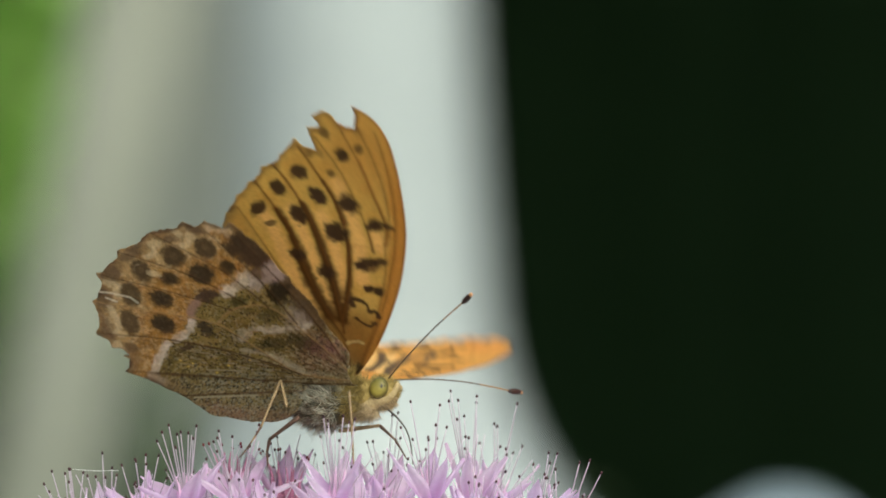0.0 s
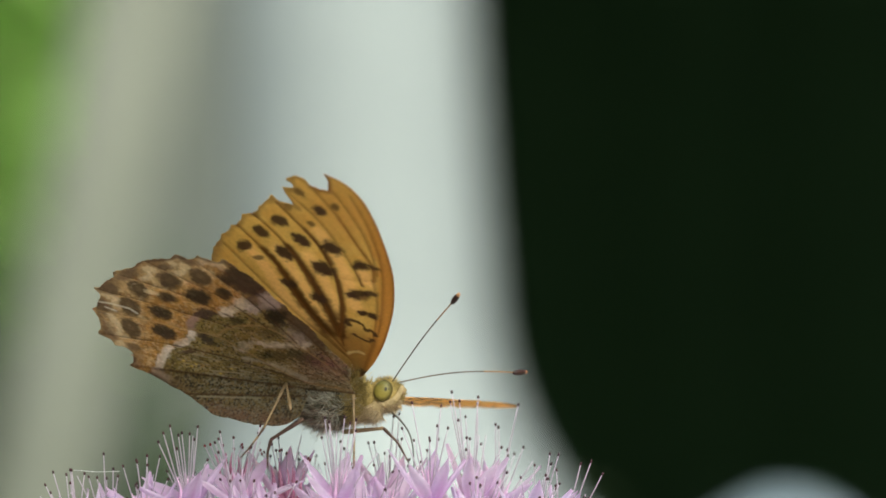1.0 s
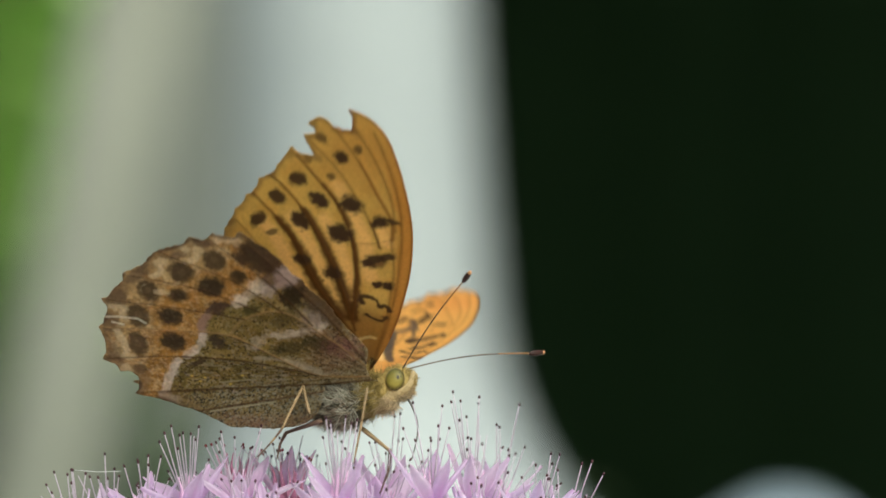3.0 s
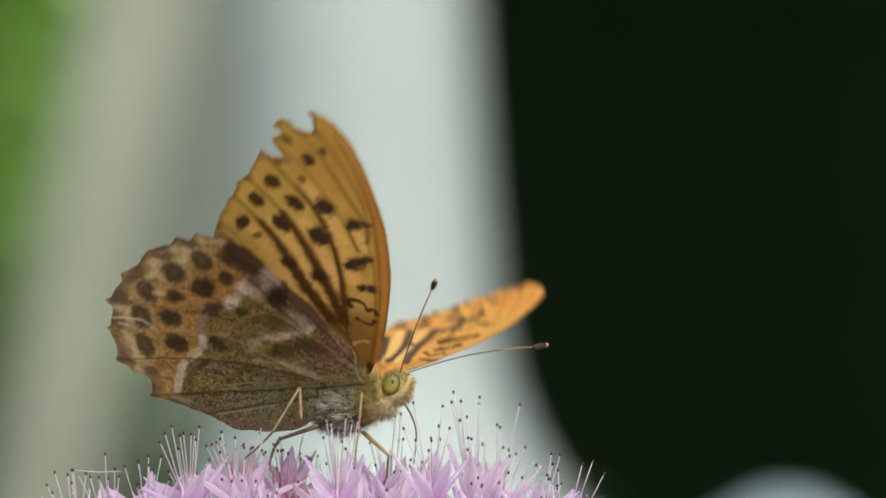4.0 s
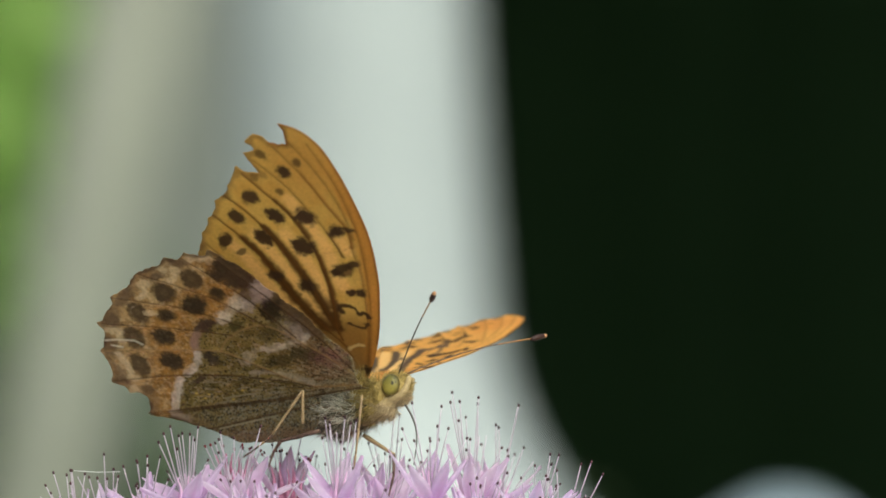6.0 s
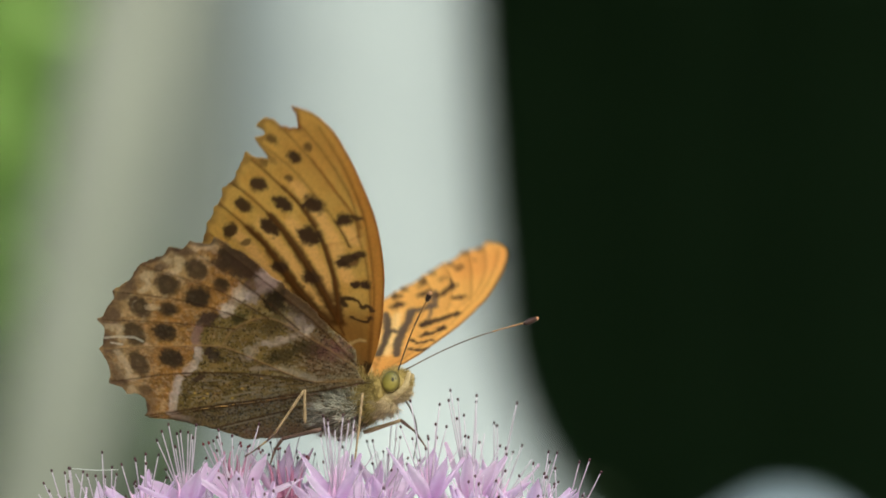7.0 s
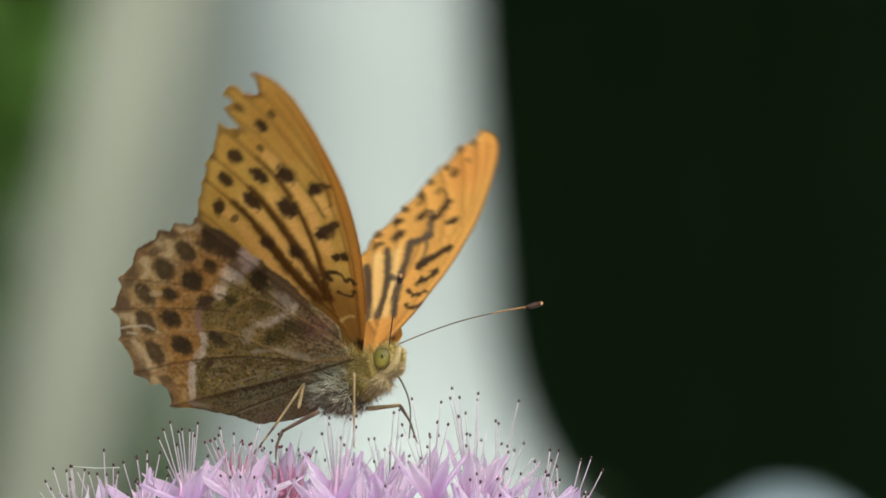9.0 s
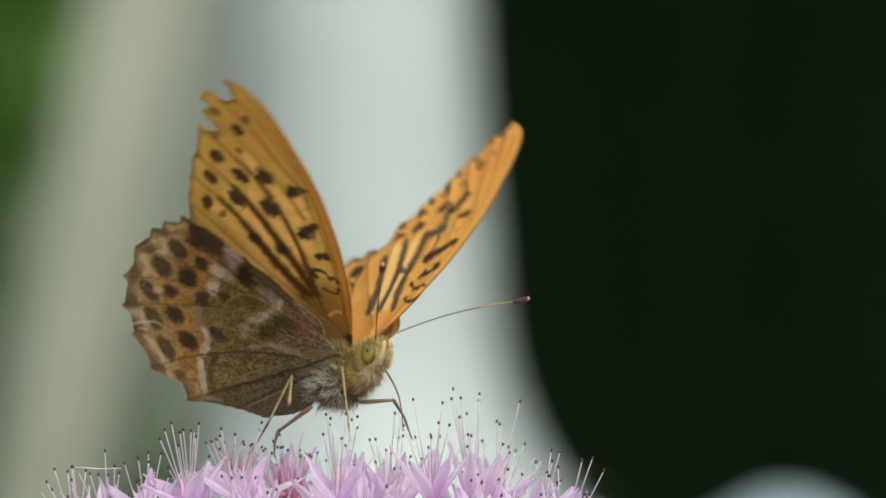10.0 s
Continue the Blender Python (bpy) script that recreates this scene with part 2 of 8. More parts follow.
def wing_mesh(edge, cell, thick, veins, camber, face_a, face_b, name, parent, label, seat, lift=0.0, margin=None, squeeze=1.0, mat=None):
    """A thin closed sheet cut along edge; face_a looks along +w, face_b along -w. Veins stand proud and the membrane between is pleated."""
    lo, hi = edge.min(0) - cell, edge.max(0) + cell
    nu, nv = int((hi[0] - lo[0]) / cell) + 2, int((hi[1] - lo[1]) / cell) + 2
    uu, vv = np.meshgrid(lo[0] + cell * np.arange(nu), lo[1] + cell * np.arange(nv), indexing="ij")
    mid = inside(uu[:-1, :-1] + cell / 2, vv[:-1, :-1] + cell / 2, edge)
    ii, jj = np.nonzero(mid)
    idx = -np.ones((nu, nv), int)
    use = np.zeros((nu, nv), bool)
    for a, b in ((0, 0), (1, 0), (1, 1), (0, 1)):
        use[ii + a, jj + b] = True
    idx[use] = np.arange(use.sum())
    u, v = uu[use], vv[use]
    quads = np.stack([idx[ii, jj], idx[ii + 1, jj], idx[ii + 1, jj + 1], idx[ii, jj + 1]], 1)
    count = np.zeros(len(u), int)
    np.add.at(count, quads.ravel(), 1)
    rim = np.nonzero(count < 4)[0]
    for k in rim:                                   # pull the rim onto the cut edge
        best, spot_ = 1e9, None
        a, b = edge, np.roll(edge, -1, 0)
        d = b - a
        t = np.clip(((u[k] - a[:, 0]) * d[:, 0] + (v[k] - a[:, 1]) * d[:, 1]) / np.maximum((d * d).sum(1), 1e-12), 0, 1)
        q = a + d * t[:, None]
        m = np.argmin(np.hypot(q[:, 0] - u[k], q[:, 1] - v[k]))
        u[k], v[k] = q[m]
    near = np.full(u.shape, 1e9)
    for line in veins:
        near = np.minimum(near, far_from(u, v, curve(line, 4))[0])
    w = camber(u, v) + 0.10 * np.exp(-(near / 0.22) ** 2) - 0.12 * np.clip(near, 0, 1.2) + 0.05 * speckle(u, v, 0.5, 2) + lift
    half = np.full(u.shape, thick / 2)
    half[rim] = thick / 5
    n = len(u)
    (a, b, c), (d, e, f) = seat
    low = np.where(v < -1.2, -1.2 + (v + 1.2) * squeeze, v)
    su, sv = a * u + b * low + c, d * u + e * low + f
    verts = np.concatenate([np.stack([su, sv, w + half], 1), np.stack([su, sv, w - half], 1)]) * MM
    faces = [tuple(q) for q in quads] + [tuple(q[::-1] + n) for q in quads]
    walls = {}
    for q in quads:
        for k in range(4):
            e = (q[k], q[(k + 1) % 4])
            walls[e] = walls.get(e, 0) + 1
    for (a, b) in walls:
        if (b, a) not in walls:
            faces.append((b, a, a + n, b + n))
    margin = edge if margin is None else margin
    e2 = np.vstack([margin, margin[:1]])
    rim_d = far_from(u, v, e2)[0]
    cols = np.concatenate([face_a(u, v, rim_d), face_b(u, v, rim_d)])
    return part(name, verts, faces, mat or M_WING, parent, label, cols)


# how each blade sits on its hinge
FORE_SEAT = ((1.0161, -0.0834, -0.5077), (0.0283, 0.9655, 0.1843))
HIND_SEAT = ((1.0090, -0.0678, 1.2648), (0.0307, 0.9689, 0.3272))
ORANGE_UNDER, ORANGE_UP = lin(220, 174, 88), lin(226, 172, 92)
DARK = lin(72, 49, 31)


def scalloped(tips, depth):
    """Wing margin that runs from tip to tip and is hollowed between them."""
    out = []
    for a, b in zip(tips[:-1], tips[1:]):
        a, b = np.array(a, float), np.array(b, float)
        d = b - a
        inward = np.array([-d[1], d[0]]) / np.hypot(*d)
        for k in range(6):
            t = k / 6
            out.append(a + d * t + inward * depth * math.sin(math.pi * t) ** 0.8)
    out.append(np.array(tips[-1], float))
    return np.array(out)


FORE_LEAD = curve([(0.2, 0.0), (2.4, 3.0), (4.3, 6.3), (5.8, 9.5), (7.1, 12.7), (8.1, 16.0), (8.8, 19.5), (9.1, 23.5), (9.1, 27.5), (8.6, 31.8), (7.2, 34.4), (5.1, 35.8)], 6)
FORE_REAR = [(-7.7, 16.2), (-8.6, 12.6), (-7.2, 7.2), (-4.4, 1.6), (-0.6, -0.6)]
FORE_INNER = [(-11.5, 20.6), (-12.4, 19.0), (-13.2, 16.8), (-12.4, 11.2), (-9.4, 4.4), (-5.4, -0.6), (-1.2, -1.4)]
FORE_TORN = [(5.3, 34.7), (5.0, 32.8), (4.0, 33.0), (3.1, 33.5), (2.5, 34.4), (1.8, 34.8), (0.3, 33.9), (0.8, 32.7), (-0.9, 32.6), (-0.2, 31.2), (0.2, 29.3), (-1.0, 29.9), (-2.2, 30.8)]
FORE_EDGE_TORN = np.vstack([FORE_LEAD, FORE_TORN, scalloped([(-2.2, 30.8), (-4.4, 28.5), (-6.7, 26.4), (-8.7, 24.2), (-10.4, 22.3), (-11.5, 20.6)], 0.2), FORE_INNER])
FORE_EDGE_WHOLE = np.vstack([FORE_LEAD, scalloped([(5.1, 35.8), (4.2, 34.3), (2.6, 33.6), (1.3, 31.0), (-0.5, 29.1), (-1.2, 27.0), (-2.9, 25.1), (-3.5, 23.3), (-5.6, 21.6), (-5.9, 20.0), (-6.9, 17.8)], 0.3), FORE_REAR])
HIND_LEAD = curve([(-0.6, -0.4), (-0.9, 0.9), (-0.5, 2.4), (-0.2, 3.7), (-0.7, 5.0), (-2.0, 7.2), (-3.4, 10.4), (-5.4, 13.8), (-7.6, 17.1), (-9.6, 19.6), (-10.8, 20.5)], 6)
HIND_ANAL = curve([(-17.3, -5.7), (-13.0, -6.0), (-9.8, -5.9), (-7.6, -5.0), (-6.6, -3.2), (-6.0, -1.3)], 5)
HIND_EDGE = np.vstack([HIND_LEAD, scalloped([(-10.8, 20.4), (-13.8, 20.6), (-16.6, 20.0), (-20.9, 18.7), (-25.3, 15.5), (-28.4, 12.0), (-29.8, 8.0), (-30.3, 3.3), (-29.2, 1.3)], 0.5),
                       scalloped([(-29.2, 1.3), (-27.3, 1.0)], 0.2), scalloped([(-27.3, 1.0), (-28.1, -1.6)], 0.5), scalloped([(-28.1, -1.6), (-22.7, -3.2), (-17.3, -5.7)], 0.2), HIND_ANAL])
HIND_FOLD = curve([(-28.1, -1.6), (-18.0, -1.2), (-7.0, -0.9), (0.2, -0.4)], 5)
HIND_EDGE_WHOLE = np.vstack([HIND_LEAD, scalloped([(-10.8, 20.4), (-13.8, 20.6), (-16.6, 20.0), (-20.9, 18.7), (-25.3, 15.5), (-28.4, 12.0), (-29.8, 8.0), (-30.1, 3.5), (-28.4, -1.0), (-23.0, -3.6), (-17.3, -5.7)], 0.6), HIND_ANAL])

def rough(edge, amp, seed, keep=None):
    """Worn wing edge: resampled finely and pushed in and out a little, but for the stiff line to keep."""
    out = []
    n = len(edge)
    for i in range(n):
        a, b = edge[i], edge[(i + 1) % n]
        k = max(1, int(np.hypot(*(b - a)) / 0.2))
        out += [a + (b - a) * j / k for j in range(k)]
    out = np.array(out)
    d = np.roll(out, -1, 0) - np.roll(out, 1, 0)
    d /= np.maximum(np.hypot(d[:, 0], d[:, 1]), 1e-9)[:, None]
    w = amp * (speckle(out[:, 0], out[:, 1], 0.9, seed) + 0.6 * speckle(out[:, 0], out[:, 1], 2.3, seed + 1))
    w *= step(5, 9, np.hypot(out[:, 0], out[:, 1]))
    if keep is not None:
        w *= step(0.3, 1.0, far_from(out[:, 0], out[:, 1], keep)[0])
    return out + np.stack([-d[:, 1], d[:, 0]], 1) * w[:, None]


FORE_VEINS = [
    [(-0.2, 0.5), (-0.5, 4.0), (-0.4, 7.4), (1.2, 12.5), (1.8, 17.7)],
    [(0.6, 1.2), (2.6, 5.4), (4.4, 10.0), (5.6, 14.0), (6.2, 18.0)],
    [(1.8, 17.7), (4.0, 17.6), (6.2, 18.0)],
    [(-0.4, 3.0), (-5.6, 11.5), (-10.4, 21.0)],
    [(-0.5, 4.5), (-2.3, 8.5), (-3.6, 12.7), (-4.1, 15.6), (-4.6, 18.3), (-5.7, 21.1), (-7.9, 24.8)],
    [(-0.5, 5.5), (-0.7, 10.8), (-0.9, 13.9), (-1.5, 17.8), (-2.2, 20.8), (-3.5, 24.4), (-5.4, 27.4)],
    [(-0.4, 7.4), (0.4, 9.7), (1.2, 12.5), (1.7, 15.4), (1.9, 18.6), (1.6, 21.6), (0.9, 24.2), (-1.8, 29.8)],
    [(4.6, 17.0), (4.6, 18.4), (4.3, 20.8), (3.8, 23.0), (2.4, 27.6), (0.3, 31.4)],
    [(6.3, 18.0), (6.7, 20.3), (6.1, 23.5), (4.9, 28.6), (3.4, 32.9)],
    [(6.9, 19.0), (7.3, 24.0), (6.6, 29.0), (5.4, 33.4)],
    [(0.9, 1.4), (3.3, 6.4), (5.2, 10.8), (6.9, 16.3), (7.9, 21.0), (8.1, 27.0), (7.4, 32.5)],
]
HIND_VEINS = [
    [(0.0, 0.0), (-6.5, 0.4), (-11.0, 3.4), (-15.3, 6.4), (-22.0, 7.4), (-29.7, 8.0)],
    [(-6.5, 0.4), (-14.0, 2.6), (-22.0, 3.6), (-30.0, 3.5)],
    [(0.0, -0.4), (-7.0, -0.9), (-18.0, -1.2), (-28.0, -1.6)],
    [(-2.0, -1.2), (-12.0, -2.6), (-21.8, -4.0)],
    [(-0.4, 1.0), (-4.5, 6.0), (-8.5, 9.5), (-13.0, 8.6), (-15.3, 6.4)],
    [(-13.0, 8.6), (-20.0, 10.4), (-28.3, 11.9)],
    [(-11.0, 9.6), (-17.0, 13.0), (-25.2, 15.4)],
    [(-8.5, 9.5), (-13.0, 14.0), (-20.8, 18.6)],
    [(-5.5, 7.5), (-9.0, 13.5), (-14.5, 20.3)],
    [(-0.6, 2.0), (-3.5, 8.5), (-7.5, 15.0), (-10.6, 19.8)],
]

OUTER = len(HIND_LEAD) + 8 * 6 + 1 + 7 + 7
HIND_BLADE = np.vstack([HIND_LEAD, HIND_EDGE[len(HIND_LEAD):OUTER], HIND_FOLD[1:] - (0, 0.25)])
HIND_LOBE = np.vstack([HIND_FOLD[HIND_FOLD[:, 0] < -6.0][::-1] + (0, 0.1), HIND_EDGE[OUTER:]])
HIND_BLADE_WHOLE = np.vstack([HIND_EDGE_WHOLE[:len(HIND_LEAD) + 8 * 6 + 1], HIND_FOLD[1:] - (0, 0.25)])
HIND_BLADE, HIND_LOBE, HIND_BLADE_WHOLE = rough(HIND_BLADE, 0.24, 50), rough(HIND_LOBE, 0.12, 50), rough(HIND_BLADE_WHOLE, 0.2, 60)
FORE_TATTERED, FORE_WORN = rough(FORE_EDGE_TORN, 0.2, 70, FORE_LEAD), rough(FORE_EDGE_WHOLE, 0.12, 80, FORE_LEAD)


def fore_marks(p, dark, k=1.0):
    """The black spots that both faces of a forewing carry."""
    for x, y, rx, ry, turn, s in ((3.0, 29.3, 0.75, 0.85, 20, 0.98), (5.1, 30.3, 0.5, 0.6, 0, 0.75), (1.4, 32.0, 0.6, 0.75, 0, 0.75), (1.3, 26.7, 0.5, 0.5, 0, 0.75),
                                 (2.7, 22.9, 1.2, 1.25, 0, 1), (-0.7, 23.5, 0.95, 1.2, 20, 1), (-2.4, 26.4, 1.05, 0.9, 20, 0.97)):
        p.spot(x, y, rx * k, ry * k, dark, turn, 0.24, s * 0.985, 0.32)
    for x, y, rx, ry, turn, s in ((-5.3, 24.1, 0.95, 1.0, 0, 0.97), (-3.4, 20.8, 0.9, 1.4, 10, 1), (-8.1, 21.0, 1.15, 0.75, 50, 0.97), (-5.1, 27.2, 0.7, 0.6, 40, 0.4),
                                 (-0.7, 29.1, 0.45, 0.5, 0, 0.55), (0.7, 18.9, 1.4, 1.35, 30, 1), (5.4, 20.3, 0.95, 0.85, -20, 1), (6.8, 20.4, 0.8, 0.35, -25, 0.9)):
        p.spot(x, y, rx * k, ry * k, dark, turn, 0.24, s * 0.985, 0.32)
    for x, y, rx, ry, turn, s in ((3.3, 11.7, 0.7, 0.5, 25, 1), (4.5, 11.6, 0.75, 0.6, 5, 1), (-1.4, 13.5, 0.95, 1.0, 0, 1), (-4.4, 15.4, 1.0, 0.75, 10, 1), (-6.8, 19.2, 0.8, 0.4, 20, 0.75)):
        p.spot(x, y, rx * k, ry * k, dark, turn, 0.24, s * 0.985, 0.32)


def fore_under(u, v, rim):
    p = Paint(u, v, ORANGE_UNDER)
    p.wash(0.4 * step(0.1, 0.9, speckle(u, v, 0.25, 1)), lin(240, 196, 108))
    p.wash(0.35 * step(0.0, 0.8, speckle(u, v, 0.7, 12)), lin(206, 146, 62))
    lead = far_from(u, v, FORE_LEAD)[0]
    # pale yellow lanes between dark wedges that follow the veins
    for line in ([(-3.2, 8.4), (-5.4, 13.0), (-6.4, 17.4), (-7.8, 21.0)], [(-1.5, 8.5), (-2.2, 12.4), (-2.9, 16.8), (-4.0, 21.4)],
                 [(-0.1, 9.4), (0.3, 13.0), (0.2, 16.4), (-0.6, 20.8)], [(2.6, 12.8), (3.2, 17.8), (2.9, 21.0), (1.9, 25.5)], [(5.4, 17.6), (5.4, 19.0)]):
        p.stroke(line, 0.85, lin(252, 198, 118), 0.8, 0.7, 0.1, 0.3)
    p.wash(0.85 * step(2.1, 1.0, lead + 0.25 * speckle(u, v, 0.8, 5)) * step(33, 25, v), lin(204, 136, 56))
    p.wash(0.7 * step(9.0, 1.0, np.hypot(u - 6.6, v - 30.0)), lin(208, 150, 70))
    p.wash(0.85 * step(7.5, 2.0, np.hypot(u + 0.6, v - 3.6)) * step(1.6, -0.4, u - 0.35 * v), lin(132, 102, 58))
    p.wash(0.6 * step(5.0, 1.0, np.hypot(u - 1.4, v - 5.0)), lin(176, 118, 48))
    p.wash(0.7 * step(1.4, 0.3, far_from(u, v, curve(FORE_INNER, 4))[0]) * (u < -1.0), lin(150, 116, 66))
    brown = lin(96, 60, 24)
    for line, w, k in (([(-2.0, 7.6), (-3.2, 11.2), (-3.8, 13.6), (-4.2, 16.2), (-4.7, 18.5), (-5.8, 21.2)], 0.85, 0.95), ([(-0.5, 7.4), (-0.7, 10.8), (-0.9, 13.9), (-1.5, 17.8), (-2.1, 20.4), (-2.6, 22.4)], 0.8, 0.95),
                       ([(-0.4, 7.2), (0.4, 9.7), (1.2, 12.5), (1.7, 15.4), (1.9, 18.2)], 0.5, 0.9), ([(1.9, 20.2), (1.6, 21.8), (1.0, 24.0), (0.2, 25.8)], 0.42, 0.8), ([(4.7, 16.8), (4.6, 18.4), (4.3, 20.6)], 0.2, 0.6)):
        p.stroke(line, w, brown, k, 0.6, 0.45, 0.3)
        p.stroke(line, w * 0.5, lin(70, 42, 18), 0.42 * k, 0.7, 0.5, 0.3)
    p.stroke([(-3.4, 12.0), (-3.9, 14.6)], 0.75, brown, 0.8, 0.6, 0.2, 0.3)
    for i, line in enumerate(FORE_VEINS):
        p.stroke(line, 0.15, lin(112, 68, 26), (0.15, 0.4, 0.1, 0.4)[i] if i < 4 else 0.75 if i < 7 else 0.45, 0.7, -0.2)
    p.stroke([(6.3, 18.0), (6.7, 20.3), (6.1, 23.5), (4.9, 28.6)], 0.3, lin(150, 92, 36), 0.6, 0.8, 0.5)
    fore_marks(p, DARK)
    # ringed bar in the cell, then the double spot and the wavy line
    p.spot(3.6, 14.9, 1.35, 0.9, lin(60, 40, 24), 10, 0.2, 0.95, 0.35)
    p.spot(5.3, 15.6, 1.0, 0.45, DARK, 12, 0.2, 0.93, 0.35)
    p.spot(4.1, 14.5, 0.55, 0.3, lin(150, 106, 58), 10, 0.4, 0.8, 0.4)
    p.spot(2.8, 14.9, 0.5, 0.6, DARK, 0, 0.3, 0.9)
    p.stroke([(1.0, 9.3), (1.1, 10.0), (2.1, 10.0), (2.7, 9.5), (2.9, 8.7), (3.8, 8.7), (3.9, 8.2)], 0.31, DARK, 0.95, 0.5, 0.1, 0.6)
    p.stroke([(1.2, 7.6), (1.8, 7.0), (2.7, 6.8), (3.4, 7.3)], 0.25, DARK, 0.92, 0.5, 0.0, 0.6)
    # cream tuft and dark root
    p.stroke([(-0.3, 4.2), (0.5, 4.4), (1.4, 4.3)], 0.16, lin(226, 196, 130), 0.7, 0.7, 0.0, 0.8)
    p.spot(0.5, 0.8, 0.7, 0.8, lin(48, 34, 24), 0, 0.4, 0.9, 0.4)
    p.wash(0.5 * step(0.9, 0.2, rim + 0.3 * speckle(u, v, 1.2, 71)) * (v > 20) * (u < 6), lin(120, 80, 44))
    p.wash(0.75 * step(0.4, 0.08, rim) * (u > 3.0), lin(140, 76, 26))
    p.wash(0.12 * speckle(u, v, 5, 8), lin(120, 70, 30))
    return p.c * np.array((0.98, 0.995, 0.98))


def fore_upper(u, v, rim):
    p = Paint(u, v, ORANGE_UP)
    p.wash(0.5 * step(0.1, 0.9, speckle(u, v, 0.3, 1)), lin(240, 192, 112))
    p.wash(0.6 * step(6.5, 1.0, np.hypot(u - 6.0, v - 29.5)), lin(220, 148, 74))
    p.wash(0.5 * step(7.0, 1.0, np.hypot(u - 0.5, v - 3.0)), lin(222, 158, 80))
    for i, line in enumerate(FORE_VEINS):
        p.stroke(line, 0.15, lin(120, 76, 36), 0.12 if i < 3 else 0.35, 0.6)
    for line in ([(-1.9, 6.4), (-2.6, 11.6), (-4.0, 17.0)], [(-0.2, 6.4), (-0.6, 11.6), (-1.4, 17.0)]):
        p.stroke(line, 0.6, lin(246, 212, 146), 0.7, 0.7, 0.0, 0.3)
    bar, brown = lin(98, 82, 68), lin(66, 48, 35)
    p.stroke([(-2.8, 6.4), (-3.7, 11.3), (-4.4, 13.6), (-5.3, 15.8)], 0.6, bar, 0.95, 0.35, 0.1, 0.3)
    p.stroke([(-1.1, 6.2), (-1.3, 10.7), (-1.9, 14.1), (-3.1, 18.2)], 0.5, bar, 0.95, 0.35, 0.1, 0.3)
    p.stroke([(1.1, 6.0), (0.5, 8.9), (0.3, 12.2), (0.3, 15.0), (0.0, 18.4)], 0.48, bar, 0.96, 0.35, -0.3, 0.3)
    p.stroke([(-1.6, 12.7), (-0.6, 12.5), (0.2, 12.2)], 0.42, bar, 0.92, 0.4, 0, 0.5)
    p.spot(1.6, 18.3, 1.35, 0.8, bar, 12, 0.3, 0.97, 0.3)
    p.stroke([(2.7, 18.4), (2.2, 21.2), (1.8, 23.0)], 0.42, bar, 0.9, 0.4, 0.3, 0.4)
    p.stroke([(2.5, 14.0), (2.7, 16.4), (2.5, 18.0)], 0.22, bar, 0.8, 0.5, 0, 0.5)
    p.stroke([(2.5, 13.8), (3.6, 14.6), (4.9, 15.2), (6.0, 15.5)], 0.8, brown, 0.97, 0.4, 0.4, 0.6)
    p.stroke([(3.2, 11.1), (4.4, 11.2), (5.2, 11.8)], 0.62, brown, 0.97, 0.4, 0, 0.7)
    p.stroke([(2.0, 9.9), (2.6, 9.2), (3.6, 8.6), (4.6, 8.8)], 0.36, brown, 0.95, 0.45, 0, 0.8)
    p.stroke([(2.2, 7.4), (3.4, 6.4), (4.7, 7.0)], 0.26, brown, 0.92, 0.4, 0, 0.5)
    p.stroke([(2.6, 21.9), (3.3, 22.8), (3.8, 23.7)], 0.75, brown, 0.97, 0.4, 0.1, 0.6)
    p.stroke([(3.8, 23.7), (3.4, 24.8), (3.0, 25.8)], 0.25, brown, 0.8, 0.5, 0.4, 0.4)
    for x, y, rx, ry, turn, k in ((-2.0, 19.9, 0.95, 0.75, 40, 0.97), (0.5, 22.6, 1.0, 0.65, 35, 0.97), (5.3, 20.4, 0.85, 0.65, 10, 0.97), (-0.4, 25.1, 0.75, 0.4, 40, 0.85), (1.9, 26.4, 0.6, 0.45, 30, 0.8),
                                  (3.3, 29.0, 0.55, 0.75, 0, 0.92), (4.8, 30.6, 0.4, 0.45, 0, 0.7), (-4.5, 19.0, 0.9, 0.5, 40, 0.85), (-2.6, 22.4, 0.8, 0.5, 40, 0.8)):
        p.spot(x, y, rx, ry, brown, turn, 0.3, k, 0.35)
    for a in FORE_EDGE_WHOLE[len(FORE_LEAD) + 6:-12:6]:
        p.spot(a[0] + 0.7, a[1] - 0.8, 0.5, 0.6, lin(60, 42, 30), 40, 0.2, 0.8)
    inner = far_from(u, v, curve(FORE_INNER, 4))[0]
    p.wash(0.9 * step(2.8, 1.2, inner + 0.4 * speckle(u, v, 0.7, 17)) * (u < -1.0), lin(92, 66, 48))
    p.wash(0.8 * step(0.4, 0.12, rim), lin(92, 60, 34))
    return p.c


